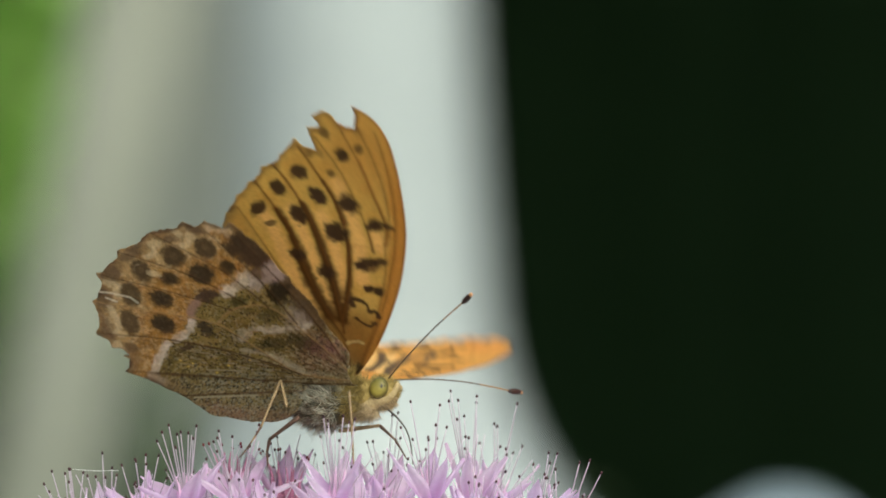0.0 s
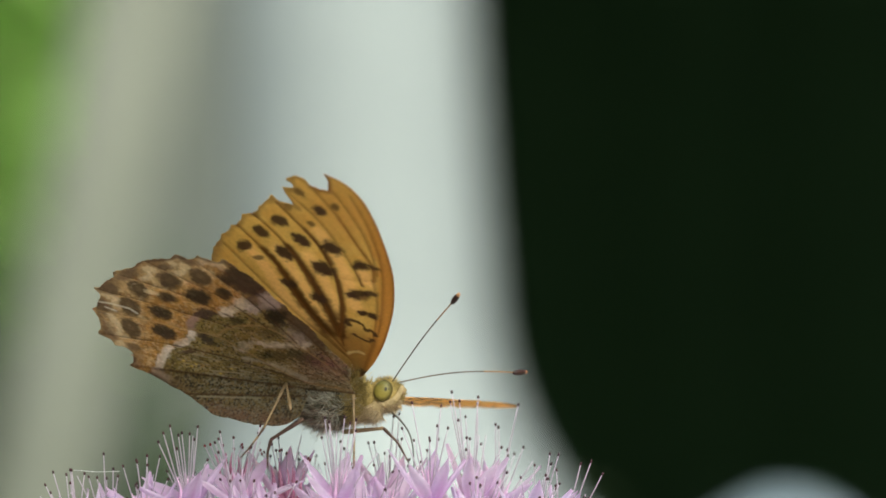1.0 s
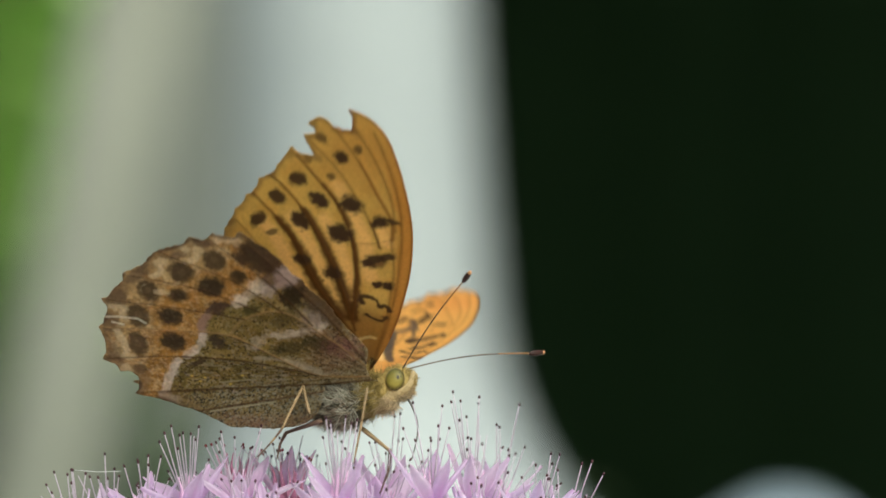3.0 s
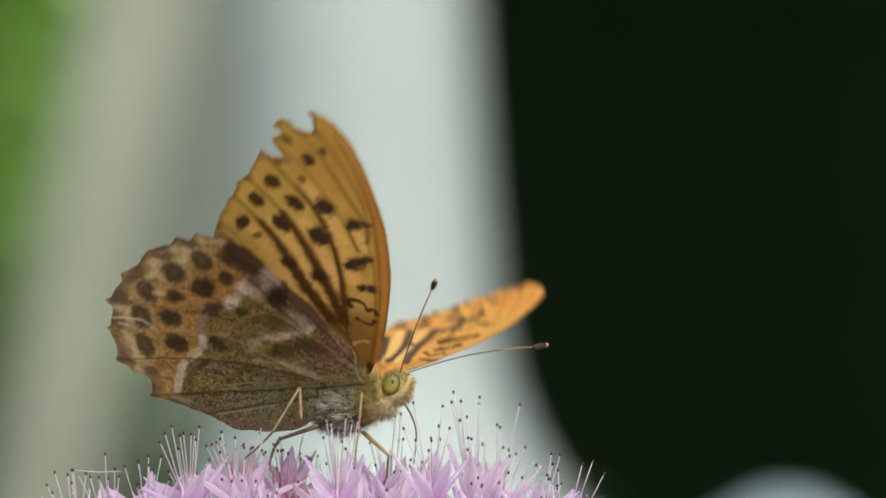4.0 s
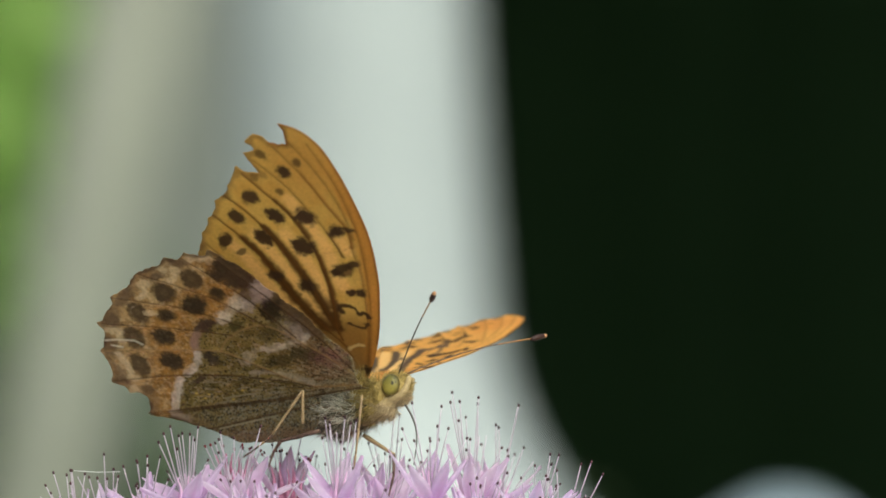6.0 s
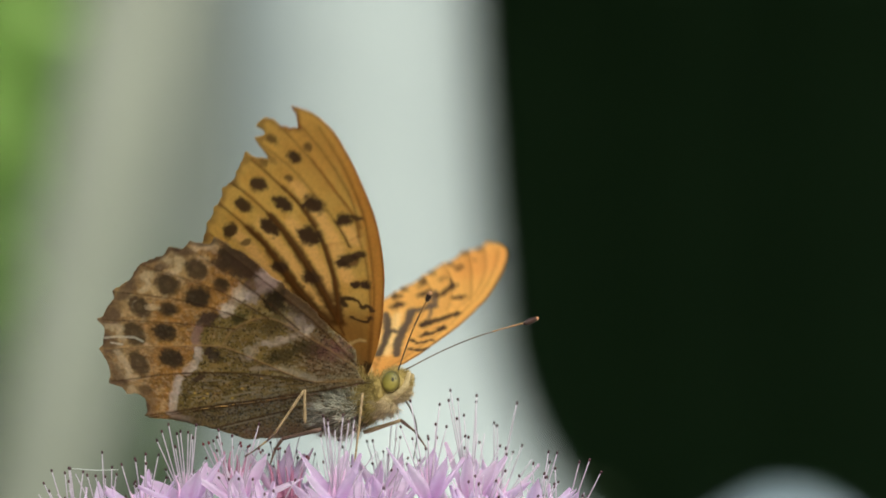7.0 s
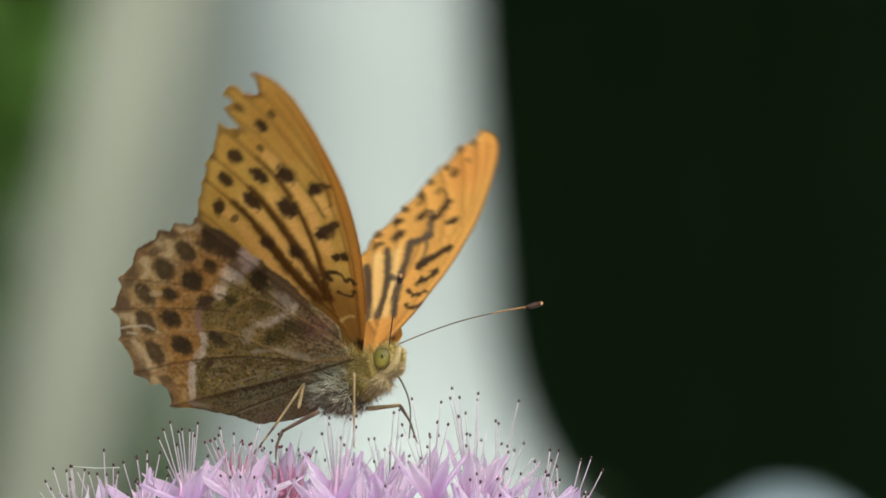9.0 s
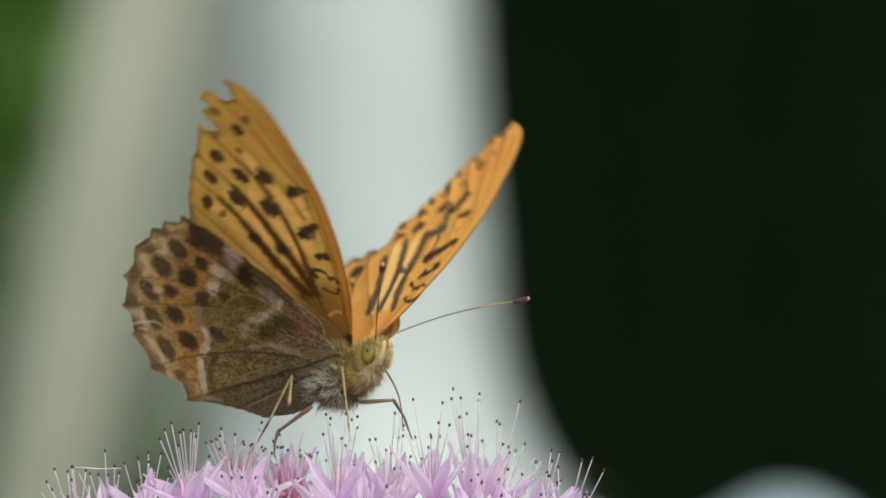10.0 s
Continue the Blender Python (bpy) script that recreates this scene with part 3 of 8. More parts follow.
def hind_under(u, v, rim):
    ang = np.degrees(np.arctan2(v, -u))
    r = np.hypot(u, v)
    band = np.interp(ang, [-14, -4, 5, 13.7, 25, 39, 49, 62, 75], [24.4, 24.6, 22.9, 19.9, 19.7, 17.2, 16.9, 17.7, 17.0]) + 0.45 * speckle(u, v, 1.2, 3)
    p = Paint(u, v, lin(152, 134, 80))
    # olive disc in soft patches
    p.wash(0.6 * step(-0.2, 0.7, speckle(u, v, 0.4, 2)), lin(168, 146, 88))
    p.wash(0.6 * step(0.0, 0.8, speckle(u, v, 0.7, 7)), lin(128, 110, 62))
    anal = step(1.5, -2.5, v - 0.05 * u) * step(24.5, 18, r)
    disc = step(1.0, -1.0, r - band)
    p.wash(0.25 * anal, lin(138, 128, 92))
    p.wash(0.45 * step(9.0, 1.5, r), lin(150, 142, 126))
    p.wash(0.6 * step(5.5, 1.0, np.hypot(u + 4.0, v - 4.0) + speckle(u, v, 0.6, 31)), lin(150, 112, 94))
    p.wash(0.6 * step(-3.6, -5.2, v) * step(21, 15, r), lin(146, 108, 100))
    p.wash(0.5 * step(0.1, 0.7, speckle(u, v, 0.9, 33)) * disc, lin(86, 76, 38))
    p.wash(0.35 * step(0.2, 0.8, speckle(u, v, 1.3, 37)) * disc, lin(190, 160, 104))
    # hairs that fan out from the base, then dark and pale scales
    fan = speckle(ang * 0.8, r * 0.45, 1.0, 35)
    p.wash(0.5 * step(0.1, 0.7, fan) * step(18, 4, r), lin(190, 186, 168))
    p.wash(0.5 * step(0.1, 0.7, -fan) * step(18, 4, r), lin(74, 66, 42))
    dust = step(5.5, 1.0, np.abs(v + 1.5 + 0.05 * u)) * step(24, 16, r) * step(2, 7, r)
    hair = speckle(u * 0.9, v * 4.5, 1.0, 39)
    p.wash(0.35 * dust * step(0.15, 0.6, hair), lin(196, 204, 204))
    p.wash(0.4 * dust * step(0.15, 0.6, -hair), lin(42, 42, 38))
    p.wash(step(0.25, 0.6, speckle(u, v, 5.6, 11)) * (0.7 + 0.15 * anal) * disc, lin(36, 31, 21))
    p.wash(step(0.25, 0.65, speckle(u, v, 5.0, 13)) * (0.3 + 0.4 * anal + 0.25 * step(12, 3, r)) * disc, lin(206, 202, 182))
    p.c = p.c * np.array((0.93, 0.86, 0.75))
    # tawny outer band, warm next to the silver, paler towards the margin
    outer = step(-0.35, 0.35, r - band)
    p.wash(outer, lin(188, 146, 90))
    p.wash(outer * 0.8 * step(5.2, 2.0, r - band), lin(188, 140, 70))
    p.wash(outer * 0.55 * step(-0.1, 0.7, speckle(u, v, 0.55, 57)), lin(164, 120, 62))
    p.wash(outer * 0.5 * step(0.1, 0.6, speckle(u, v, 2.1, 81)), lin(132, 98, 60))
    p.wash(outer * 0.45 * step(0.1, 0.6, -speckle(u, v, 2.4, 83)), lin(214, 186, 140))
    p.wash(outer * 0.55 * step(4.0, 6.4, r - band + 1.0 * speckle(u, v, 0.5, 5)), lin(190, 156, 108))
    p.wash(outer * 0.4 * step(0.1, 0.8, speckle(u, v, 1.3, 15)), lin(150, 100, 50))
    p.wash(outer * 0.5 * step(0.25, 0.7, speckle(u, v, 1.7, 45)) * step(1.5, 5.0, r - band), lin(222, 198, 156))
    p.wash(outer * 0.4 * step(0.2, 0.6, speckle(u, v, 4.2, 49)), lin(96, 66, 40))
    p.wash(outer * 0.3 * step(0.25, 0.65, speckle(u, v, 4.8, 51)), lin(240, 212, 166))
    # silvery band in separate patches, broken by the veins
    pale, pink = lin(240, 226, 212), lin(222, 206, 190)
    patchy = 0.65 + 0.35 * step(-0.5, 0.4, speckle(u, v, 1.6, 61))
    p.spot(-10.4, 13.1, 1.1, 1.0, pale, 40, 0.5, 0.75 * patchy, 0.5)
    p.spot(-9.4, 12.6, 0.8, 1.3, lin(208, 194, 200), -30, 0.35, 0.5, 0.4)
    p.spot(-12.9, 11.1, 1.0, 0.75, pale, 30, 0.5, 0.78 * patchy, 0.5)
    p.stroke([(-10.8, 12.6), (-12.0, 11.8), (-13.4, 10.7)], 0.5, pink, 0.7 * patchy, 0.5, 0.0, 0.4)
    p.stroke([(-17.0, 9.4), (-17.9, 8.2), (-18.3, 6.8)], 0.5, lin(166, 134, 122), 0.85, 0.5, 0.0, 0.4)
    p.stroke([(-18.2, 6.6), (-18.6, 5.6), (-19.5, 4.4), (-20.9, 3.5)], 0.44, pink, 0.92 * patchy, 0.4, 0.0, 0.35)
    p.stroke([(-21.9, 2.9), (-22.7, 1.8), (-23.7, 0.3), (-24.4, -1.2)], 0.46, pink, 0.9 * patchy, 0.4, 0.0, 0.35)
    p.stroke([(-24.9, -1.8), (-23.4, -2.4)], 0.45, pink, 0.6, 0.5, 0.0, 0.4)
    # pale streak across the disc, ragged
    p.stroke([(-13.0, 4.7), (-10.9, 6.0), (-8.2, 6.3), (-5.8, 6.9), (-3.9, 7.5)], 0.46, lin(222, 208, 194), 0.3 + 0.5 * step(-0.6, 0.3, speckle(u, v, 1.6, 63)), 0.8, 0.0, 0.7)
    p.stroke([(-6.4, 0.9), (-10.0, 2.6), (-13.0, 3.0)], 0.35, lin(196, 184, 166), 0.5, 0.7, 0.3, 0.5)
    # dark costal blotches with lilac between
    p.stroke([(-2.8, 8.0), (-4.4, 10.9), (-6.4, 14.2), (-9.0, 17.6)], 1.0, lin(96, 72, 52), 0.85, 0.5, -0.2, 0.35)
    p.spot(-9.9, 17.7, 2.1, 1.7, lin(78, 58, 40), 50, 0.3, 0.95, 0.4)
    p.spot(-8.5, 15.9, 1.6, 1.5, lin(76, 52, 38), 50, 0.3, 0.9, 0.4)
    p.spot(-7.1, 14.2, 1.35, 1.75, lin(186, 164, 160), -40, 0.3, 0.9, 0.35)
    p.spot(-8.9, 14.0, 0.8, 0.8, lin(120, 92, 80), 0, 0.4, 0.7, 0.5)
    p.spot(-7.0, 11.5, 1.75, 1.35, lin(58, 46, 28), 55, 0.3, 0.95, 0.35)
    p.spot(-5.4, 8.5, 1.5, 1.25, lin(176, 160, 156), -10, 0.4, 0.55 + 0.35 * speckle(u, v, 2.4, 65), 0.4)
    p.spot(-4.9, 10.2, 1.0, 0.9, lin(104, 88, 72), 55, 0.4, 0.6, 0.5)
    p.stroke([(-13.4, 19.7), (-12.4, 19.7), (-11.4, 19.4)], 0.62, lin(218, 192, 160), 0.8 * patchy, 0.5, 0.0, 0.5)
    # round spots in two rows: dark rim, dusty middle
    brown, dusty = lin(78, 60, 41), lin(108, 87, 61)
    for x, y, rx, ry, s in ((-14.5, 16.9, 1.25, 1.35, 0.95), (-18.6, 15.4, 1.4, 1.45, 1), (-23.0, 12.9, 1.15, 1.45, 0.95), (-25.0, 9.4, 1.25, 1.55, 0.9), (-26.0, 5.4, 1.1, 1.65, 0.88), (-26.6, 1.8, 0.8, 0.7, 0.6)):
        p.spot(x - 1.1, y + 0.4, rx * 1.2, ry * 1.1, lin(206, 174, 124), 0, 0.35, 0.5, 0.4)
        p.spot(x, y, rx, ry, dusty, 0, 0.22, s, 0.3)
        p.ring(x, y, rx * 0.7, ry * 0.7, 0.5, brown, 0, 0.5 * s)
    for x, y, rx, ry, turn, s in ((-12.4, 14.5, 1.0, 1.0, 0, 0.85), (-15.7, 13.3, 1.75, 1.3, 20, 1), (-19.8, 12.1, 1.25, 0.95, 10, 0.88), (-21.4, 9.2, 1.5, 1.3, 0, 1), (-21.9, 5.6, 1.45, 1.35, 0, 1)):
        p.spot(x, y, rx * 1.35, ry * 1.35, lin(200, 144, 70), 0, 0.3, 0.5, 0.4)
        p.spot(x, y, rx, ry, lin(88, 70, 46), turn, 0.2, s, 0.35)
        p.spot(x + 0.1, y, rx * 0.75, ry * 0.75, lin(72, 56, 38), turn, 0.25, 0.8, 0.5)
        p.wash(0.3 * step(0.3, 0.7, speckle(u, v, 3.2, 67)) * step(rx, rx * 0.3, np.hypot(u - x, v - y)), lin(120, 108, 82))
    # purplish spots along the inner side of the silver band
    for x, y, rx, ry, t, c in ((-15.6, 10.3, 1.5, 0.75, 20, (70, 54, 50)), (-17.0, 5.4, 0.85, 1.0, 0, (70, 58, 46)), (-19.6, 2.6, 1.2, 0.4, 25, (86, 66, 48)), (-12.0, 9.8, 1.1, 0.7, 30, (84, 78, 42))):
        p.spot(x, y, rx, ry, lin(*c), t, 0.35, 0.88, 0.4)
    p.spot(-8.2, 8.6, 2.0, 0.9, lin(76, 68, 36), 40, 0.4, 0.6, 0.5)
    p.spot(-5.6, 4.8, 1.9, 1.1, lin(70, 62, 32), 10, 0.45, 0.75, 0.5)
    p.spot(-9.0, 4.2, 2.4, 0.8, lin(74, 66, 36), 15, 0.4, 0.65, 0.5)
    p.spot(-3.6, 4.2, 1.5, 1.3, lin(132, 92, 84), 0, 0.5, 0.45 + 0.35 * speckle(u, v, 3.0, 69), 0.5)
    p.spot(-2.3, 4.3, 1.6, 1.4, lin(164, 118, 108), 0, 0.5, 0.45 + 0.4 * speckle(u, v, 2.6, 91), 0.5)
    p.wash(0.7 * step(0.2, 0.6, speckle(u, v, 5.2, 93)) * step(4.0, 1.5, np.hypot(u + 2.6, v - 3.8)), lin(46, 36, 32))
    # purple-brown scallops and cream flecks along the margin
    m = rim * (1 + 0.25 * speckle(u, v, 0.8, 21))
    outer_rim = step(18, 21, r)
    p.wash(0.55 * step(1.7, 0.8, m) * outer_rim * step(-0.5, 0.15, speckle(u, v, 0.7, 25)), lin(128, 100, 72))
    for x, y, rx, ry, turn, k in ((-18.4, 17.7, 1.0, 0.45, 10, 0.8), (-15.1, 19.2, 1.1, 0.5, 0, 0.75), (-23.8, 15.2, 1.6, 0.8, 40, 0.75), (-26.9, 12.2, 1.3, 1.5, 20, 0.8), (-28.5, 8.2, 1.2, 1.5, 0, 0.75), (-28.9, 4.2, 0.8, 1.5, 10, 0.6)):
        p.spot(x, y, rx, ry, lin(112, 88, 68), turn, 0.4, k, 0.4)
    for x, y, rx, ry in ((-21.4, 12.6, 0.75, 0.42), (-17.2, 18.5, 0.8, 0.5), (-20.6, 16.8, 0.9, 0.6), (-28.2, 1.8, 0.65, 0.7), (-27.4, 10.6, 0.9, 0.5), (-27.9, 6.2, 0.5, 1.1), (-27.4, 3.7, 0.7, 0.5), (-16.2, 18.3, 0.6, 0.6)):
        p.spot(x, y, rx, ry, lin(216, 192, 152), 0, 0.45, 0.75, 0.45)
    p.wash(0.6 * step(0.5, 0.15, np.abs(m - 1.9)) * outer_rim * step(-0.1, 0.4, speckle(u, v, 0.8, 27)), lin(226, 204, 168))
    p.wash(0.75 * step(0.5, 0.12, rim) * outer_rim * step(-0.5, 0.3, speckle(u, v, 0.9, 55)), lin(84, 62, 48))
    p.stroke([(-28.9, 9.3), (-27.0, 9.2), (-25.2, 8.9)], 0.14, lin(232, 220, 198), 0.7)
    p.stroke([(-28.2, 8.6), (-26.9, 8.2)], 0.1, lin(230, 222, 204), 0.8)
    p.stroke([(-25.2, 8.9), (-24.4, 8.3)], 0.14, lin(215, 210, 190), 0.8)
    p.spot(-9.9, 17.8, 2.0, 1.5, lin(78, 60, 42), 50, 0.35, 0.93, 0.5)
    p.spot(-9.0, 16.4, 1.5, 1.3, lin(86, 66, 48), 50, 0.35, 0.88, 0.5)
    # a few grains of pollen
    for x, y in ((-20.2, -0.2), (-19.5, 0.3), (-16.8, -0.6), (-15.2, 0.5), (-21.0, 0.6), (-12.4, 1.6)):
        p.spot(x, y, 0.16, 0.14, lin(232, 196, 92), 0, 0.2, 0.85, 0.4)
    # the fold below the last vein: dark and blue-grey scales like salt and pepper
    low = step(0.2, -1.2, v - 0.02 * u) * step(24.5, 20.5, r) * step(3, 7, r)
    p.wash(0.5 * low, lin(116, 98, 64))
    p.wash(0.85 * low * step(0.1, 0.5, speckle(u, v, 6.2, 73)), lin(36, 34, 30))
    p.wash(0.75 * low * step(0.2, 0.6, speckle(u, v, 7.0, 75)) * step(-23, -15, u) * 0.6, lin(164, 170, 158))
    p.wash((0.3 + 0.3 * speckle(u, v, 3.0, 79)) * step(-3.9, -5.3, v + 0.5 * speckle(u, v, 0.6, 77)) * step(22, 18, r), lin(126, 92, 76))
    p.stroke([(-19.3, -3.9), (-15.6, -3.4), (-11.8, -2.9)], 0.1, lin(176, 168, 140), 0.7)
    for i, line in enumerate(HIND_VEINS):
        p.stroke(line, 0.13, lin(84, 58, 32), np.where(outer > 0.5, 0.5, 0.75) if i not in (0, 4) else 0.0, 0.7, 0.0, 0.5)
        if i in (0, 4):
            p.stroke(line, 0.14, lin(176, 142, 96), 0.6, 0.6)
    return p.c * np.array((0.98, 0.955, 0.91))


def hind_upper(u, v, rim):
    r = np.hypot(u, v)
    p = Paint(u, v, lin(214, 162, 88))
    p.wash(0.6 * step(12, 3, r), lin(196, 150, 84))
    p.wash(0.5 * step(0.0, 0.9, speckle(u, v, 0.4, 1)), lin(240, 176, 92))
    for line in HIND_VEINS:
        p.stroke(line, 0.18, lin(90, 58, 30), 0.7, 0.6)
    for x, y, rr in ((-14.6, 17.0, 1.1), (-18.6, 15.5, 1.2), (-22.9, 13.2, 1.1), (-24.9, 9.6, 1.2), (-25.8, 5.6, 1.2), (-25.6, 1.2, 1.1), (-12.8, 14.5, 1.0), (-15.8, 13.4, 1.3),
                     (-19.8, 12.0, 1.0), (-21.2, 9.0, 1.1), (-22.0, 5.2, 1.1), (-21.6, 1.0, 1.0)):
        p.spot(x, y, rr, rr, lin(52, 36, 26), 0, 0.2, 0.95)
    p.stroke([(-8.5, 14.0), (-12.5, 10.5), (-15.5, 7.5), (-16.5, 3.5)], 0.55, lin(56, 40, 30), 0.8)
    p.wash(0.85 * step(0.9, 0.4, rim * (1 + 0.3 * speckle(u, v, 0.9, 4))) * step(17, 20, r), lin(66, 44, 28))
    return p.c


def fore_camber(u, v):
    return -0.0003 * (v - 10) ** 2 * (v > 10) - 0.0015 * (u + 1) ** 2 * np.clip(v / 20, 0, 1)


def hind_camber(u, v):
    return -0.0004 * (np.hypot(u, v) - 8) ** 2 * (np.hypot(u, v) > 8)


# ---- the butterfly: its space has x forward, y to its left, z up; the wing hinge is the origin ----
butterfly = tagged(empty("butterfly", pose(0, 0, EYE_Z)), "tattered orange fritillary butterfly with dark spots feeding on pink flowers", "butterfly")


def hairs(name, count, centre, radii, mat, length, sweep, keep, seed, width=0.035, label=""):
    """Fine tapered hairs rooted on an ellipsoid, swept back along one direction."""
    rnd = random.Random(seed)
    verts, faces = [], []
    sweep = Vector(sweep)
    while count > 0:
        d = Vector((rnd.gauss(0, 1), rnd.gauss(0, 1), rnd.gauss(0, 1))).normalized()
        if not keep(d):
            continue
        count -= 1
        root = Vector(centre) + Vector((d.x * radii[0], d.y * radii[1], d.z * radii[2])) * 0.97
        tuft = noise.noise_vector(d * 4.5 + Vector((seed, 0, 0)))       # neighbours lean together
        ln = length * rnd.uniform(0.6, 1.2) * (1 + 0.6 * tuft.x)
        go = (d * 0.5 + sweep + tuft * 1.1 + Vector((rnd.gauss(0, 0.2), rnd.gauss(0, 0.2), rnd.gauss(0, 0.2)))).normalized()
        bend = (go + sweep * 0.5 + Vector((0, 0, -0.12))).normalized()
        side = go.cross(Vector((rnd.gauss(0, 1), rnd.gauss(0, 1), rnd.gauss(0, 1)))).normalized() * width
        up = go.cross(side).normalized() * width
        mid, tip = root + go * ln * 0.5, root + go * ln * 0.5 + bend * ln * 0.5
        o = len(verts)
        verts += [root + side, root - side * 0.5 + up, root - side * 0.5 - up, mid + side * 0.8, mid - side * 0.4 + up * 0.8, mid - side * 0.4 - up * 0.8, tip]
        for k in range(3):
            k2 = (k + 1) % 3
            faces += [(o + k, o + k2, o + 3 + k2, o + 3 + k), (o + 3 + k, o + 3 + k2, o + 6)]
    return part(name, [v * MM for v in verts], faces, mat, butterfly, label)


def mm(shape):
    return [Vector(v) * MM for v in shape[0]], shape[1]


def build_body():
    lumpy = lambda d: 1 + 0.05 * noise.noise(Vector(d) * 2.5)
    part("thorax", *mm(ball((-2.9, 0, -3.9), (3.5, 2.9, 2.5), 36, 24, lumpy)), M_THORAX, butterfly, "olive grey hairy thorax")
    rings = lambda d: 1 + 0.035 * math.sin(d.x * 26)
    part("abdomen", *mm(ball((-11.0, 0, -2.7), (6.5, 1.25, 1.35), 30, 40, rings)), M_ABDOMEN, butterfly, "slender tawny abdomen")
    head = part("head", *mm(ball((3.25, 0, -1.7), (2.0, 1.25, 1.75), 32, 22, lumpy)), M_HEAD, butterfly, "small yellowish head")
    for side in (-1, 1):
        v, f = ball((3.3, side * 0.95, -1.65), (1.1, 0.8, 1.28), 48, 32)
        cols = []
        for q in v:
            d = (Vector(((q.x - 3.3) / 1.1, (q.y - side * 0.95) / 0.8, (q.z + 1.65) / 1.28))).normalized()
            k = 9.0
            for ax, az, big in ((0.42, 0.05, 1.0), (0.70, 0.14, 0.62), (0.52, 0.46, 0.55), (0.05, 0.1, 0.5)):   # dark false pupils
                rel = d - Vector((ax, side * math.sqrt(1 - ax * ax - az * az), az))
                k = min(k, math.sqrt((rel.x / 0.16) ** 2 + (rel.y / 0.3) ** 2 + (rel.z / 0.2) ** 2) / big + (1 - big))
            green = Vector(lin(144, 130, 60)).lerp(Vector(lin(98, 92, 46)), min(1, max(0, 0.5 + 0.9 * d.z)))
            if abs(d.y) < 0.3:
                green = Vector(lin(112, 94, 52))
            green = green.lerp(Vector(lin(70, 60, 30)), 0.7 * max(0.0, min(1.0, (0.75 - abs(d.y)) / 0.3)))
            cols.append(Vector(lin(36, 30, 18)).lerp(green, min(1, max(0, (k - 0.7) * 2.2))))
        part("eye", [q * MM for q in v], f, M_EYE, head, "yellow-green compound eye with a dark spot", np.array([tuple(c) for c in cols]))
    for side in (-1, 1):
        path = [(2.2, side * 0.5, -3.3), (3.5, side * 0.55, -3.1), (4.5, side * 0.55, -2.6), (5.0, side * 0.48, -1.7), (5.25, side * 0.40, -0.6)]
        pts = curve(path, 5)
        rad = [0.50 - 0.42 * abs(i / (len(pts) - 1) - 0.35) ** 1.2 for i in range(len(pts))]
        rad[-1] = 0.12
        part("palp", *mm(tube(pts, rad, 12)), M_PALP, head, "pale beige furry palp")
    chest = [(3.3, 0, -2.9), (2.0, 0, -3.7), (0.6, 0, -4.5), (-0.8, 0, -5.0)]
    part("foreleg_tuft", *mm(tube(curve(chest, 5), [0.8, 0.86, 0.92, 0.95, 0.97, 0.97, 0.97, 0.95, 0.93, 0.92, 0.9, 0.88, 0.85, 0.82, 0.8, 0.75], 16)), M_PALP, butterfly, "pale pinkish folded forelegs")
    part("neck", *mm(ball((1.0, 0, -2.5), (1.9, 1.45, 1.75), 24, 16, lumpy)), M_HEAD, butterfly, "short golden neck")
    hairs("grey_fur", 2600, (-3.0, 0, -3.7), (3.5, 2.95, 2.6), M_HAIR_GREY, 1.9, (-0.6, 0, 0.2), lambda d: d.x < 0.75 and d.z < 0.85 and abs(d.y) > 0.05, 3, 0.026, "pale grey hair tufts of the thorax")
    hairs("brown_fur", 1500, (-3.0, 0, -4.0), (3.4, 2.85, 2.5), M_HAIR_ROOT, 1.2, (-0.5, 0, -0.1), lambda d: d.x < 0.6, 23, 0.022, "brownish hairs of the thorax")
    hairs("dark_fur", 1700, (-3.0, 0, -4.0), (3.4, 2.85, 2.5), M_HAIR_DARK, 1.0, (-0.5, 0, 0.2), lambda d: d.x < 0.7 and d.z < 0.7, 13, 0.022, "dark hairs of the thorax")
    hairs("wing_root_fur", 1500, (-4.6, 0, -2.2), (3.6, 3.35, 2.6), M_HAIR_ROOT, 1.3, (-0.9, 0, 0.25), lambda d: d.x < 0.4 and abs(d.y) > 0.35, 14, 0.018, "pinkish grey hairs at the wing roots")
    hairs("golden_fur", 2400, (-0.4, 0, -2.9), (2.7, 2.3, 2.5), M_HAIR_GOLD, 1.3, (-0.7, 0, -0.1), lambda d: d.x > -0.05 and d.z < 0.9, 4, 0.024, "golden hairs of the collar")
    hairs("shoulder_fur", 700, (-1.0, 0, -1.5), (2.0, 3.3, 1.5), M_HAIR_GOLD, 1.5, (-0.35, 0, 0.55), lambda d: abs(d.y) > 0.3 and d.z > -0.8, 24, 0.024, "golden hairs over the wing hinges")
    hairs("shoulder_down", 600, (-1.6, 0, -1.6), (2.2, 3.35, 1.6), M_HAIR_GREY, 1.5, (-0.5, 0, 0.5), lambda d: abs(d.y) > 0.3 and d.z > -0.8 and d.x < 0.6, 25, 0.022, "grey down over the wing hinges")
    hairs("head_fur", 900, (3.25, 0, -1.7), (2.0, 1.2, 1.75), M_HAIR_GOLD, 0.7, (0.25, 0, 0.1), lambda d: abs(d.y) < 0.72 and d.x > -0.6, 5, 0.02)
    hairs("palp_fur", 1300, (3.5, 0, -2.7), (1.6, 0.9, 0.95), M_HAIR_PALE, 0.65, (0.3, 0, -0.2), lambda d: d.z < 0.45, 6, 0.02)
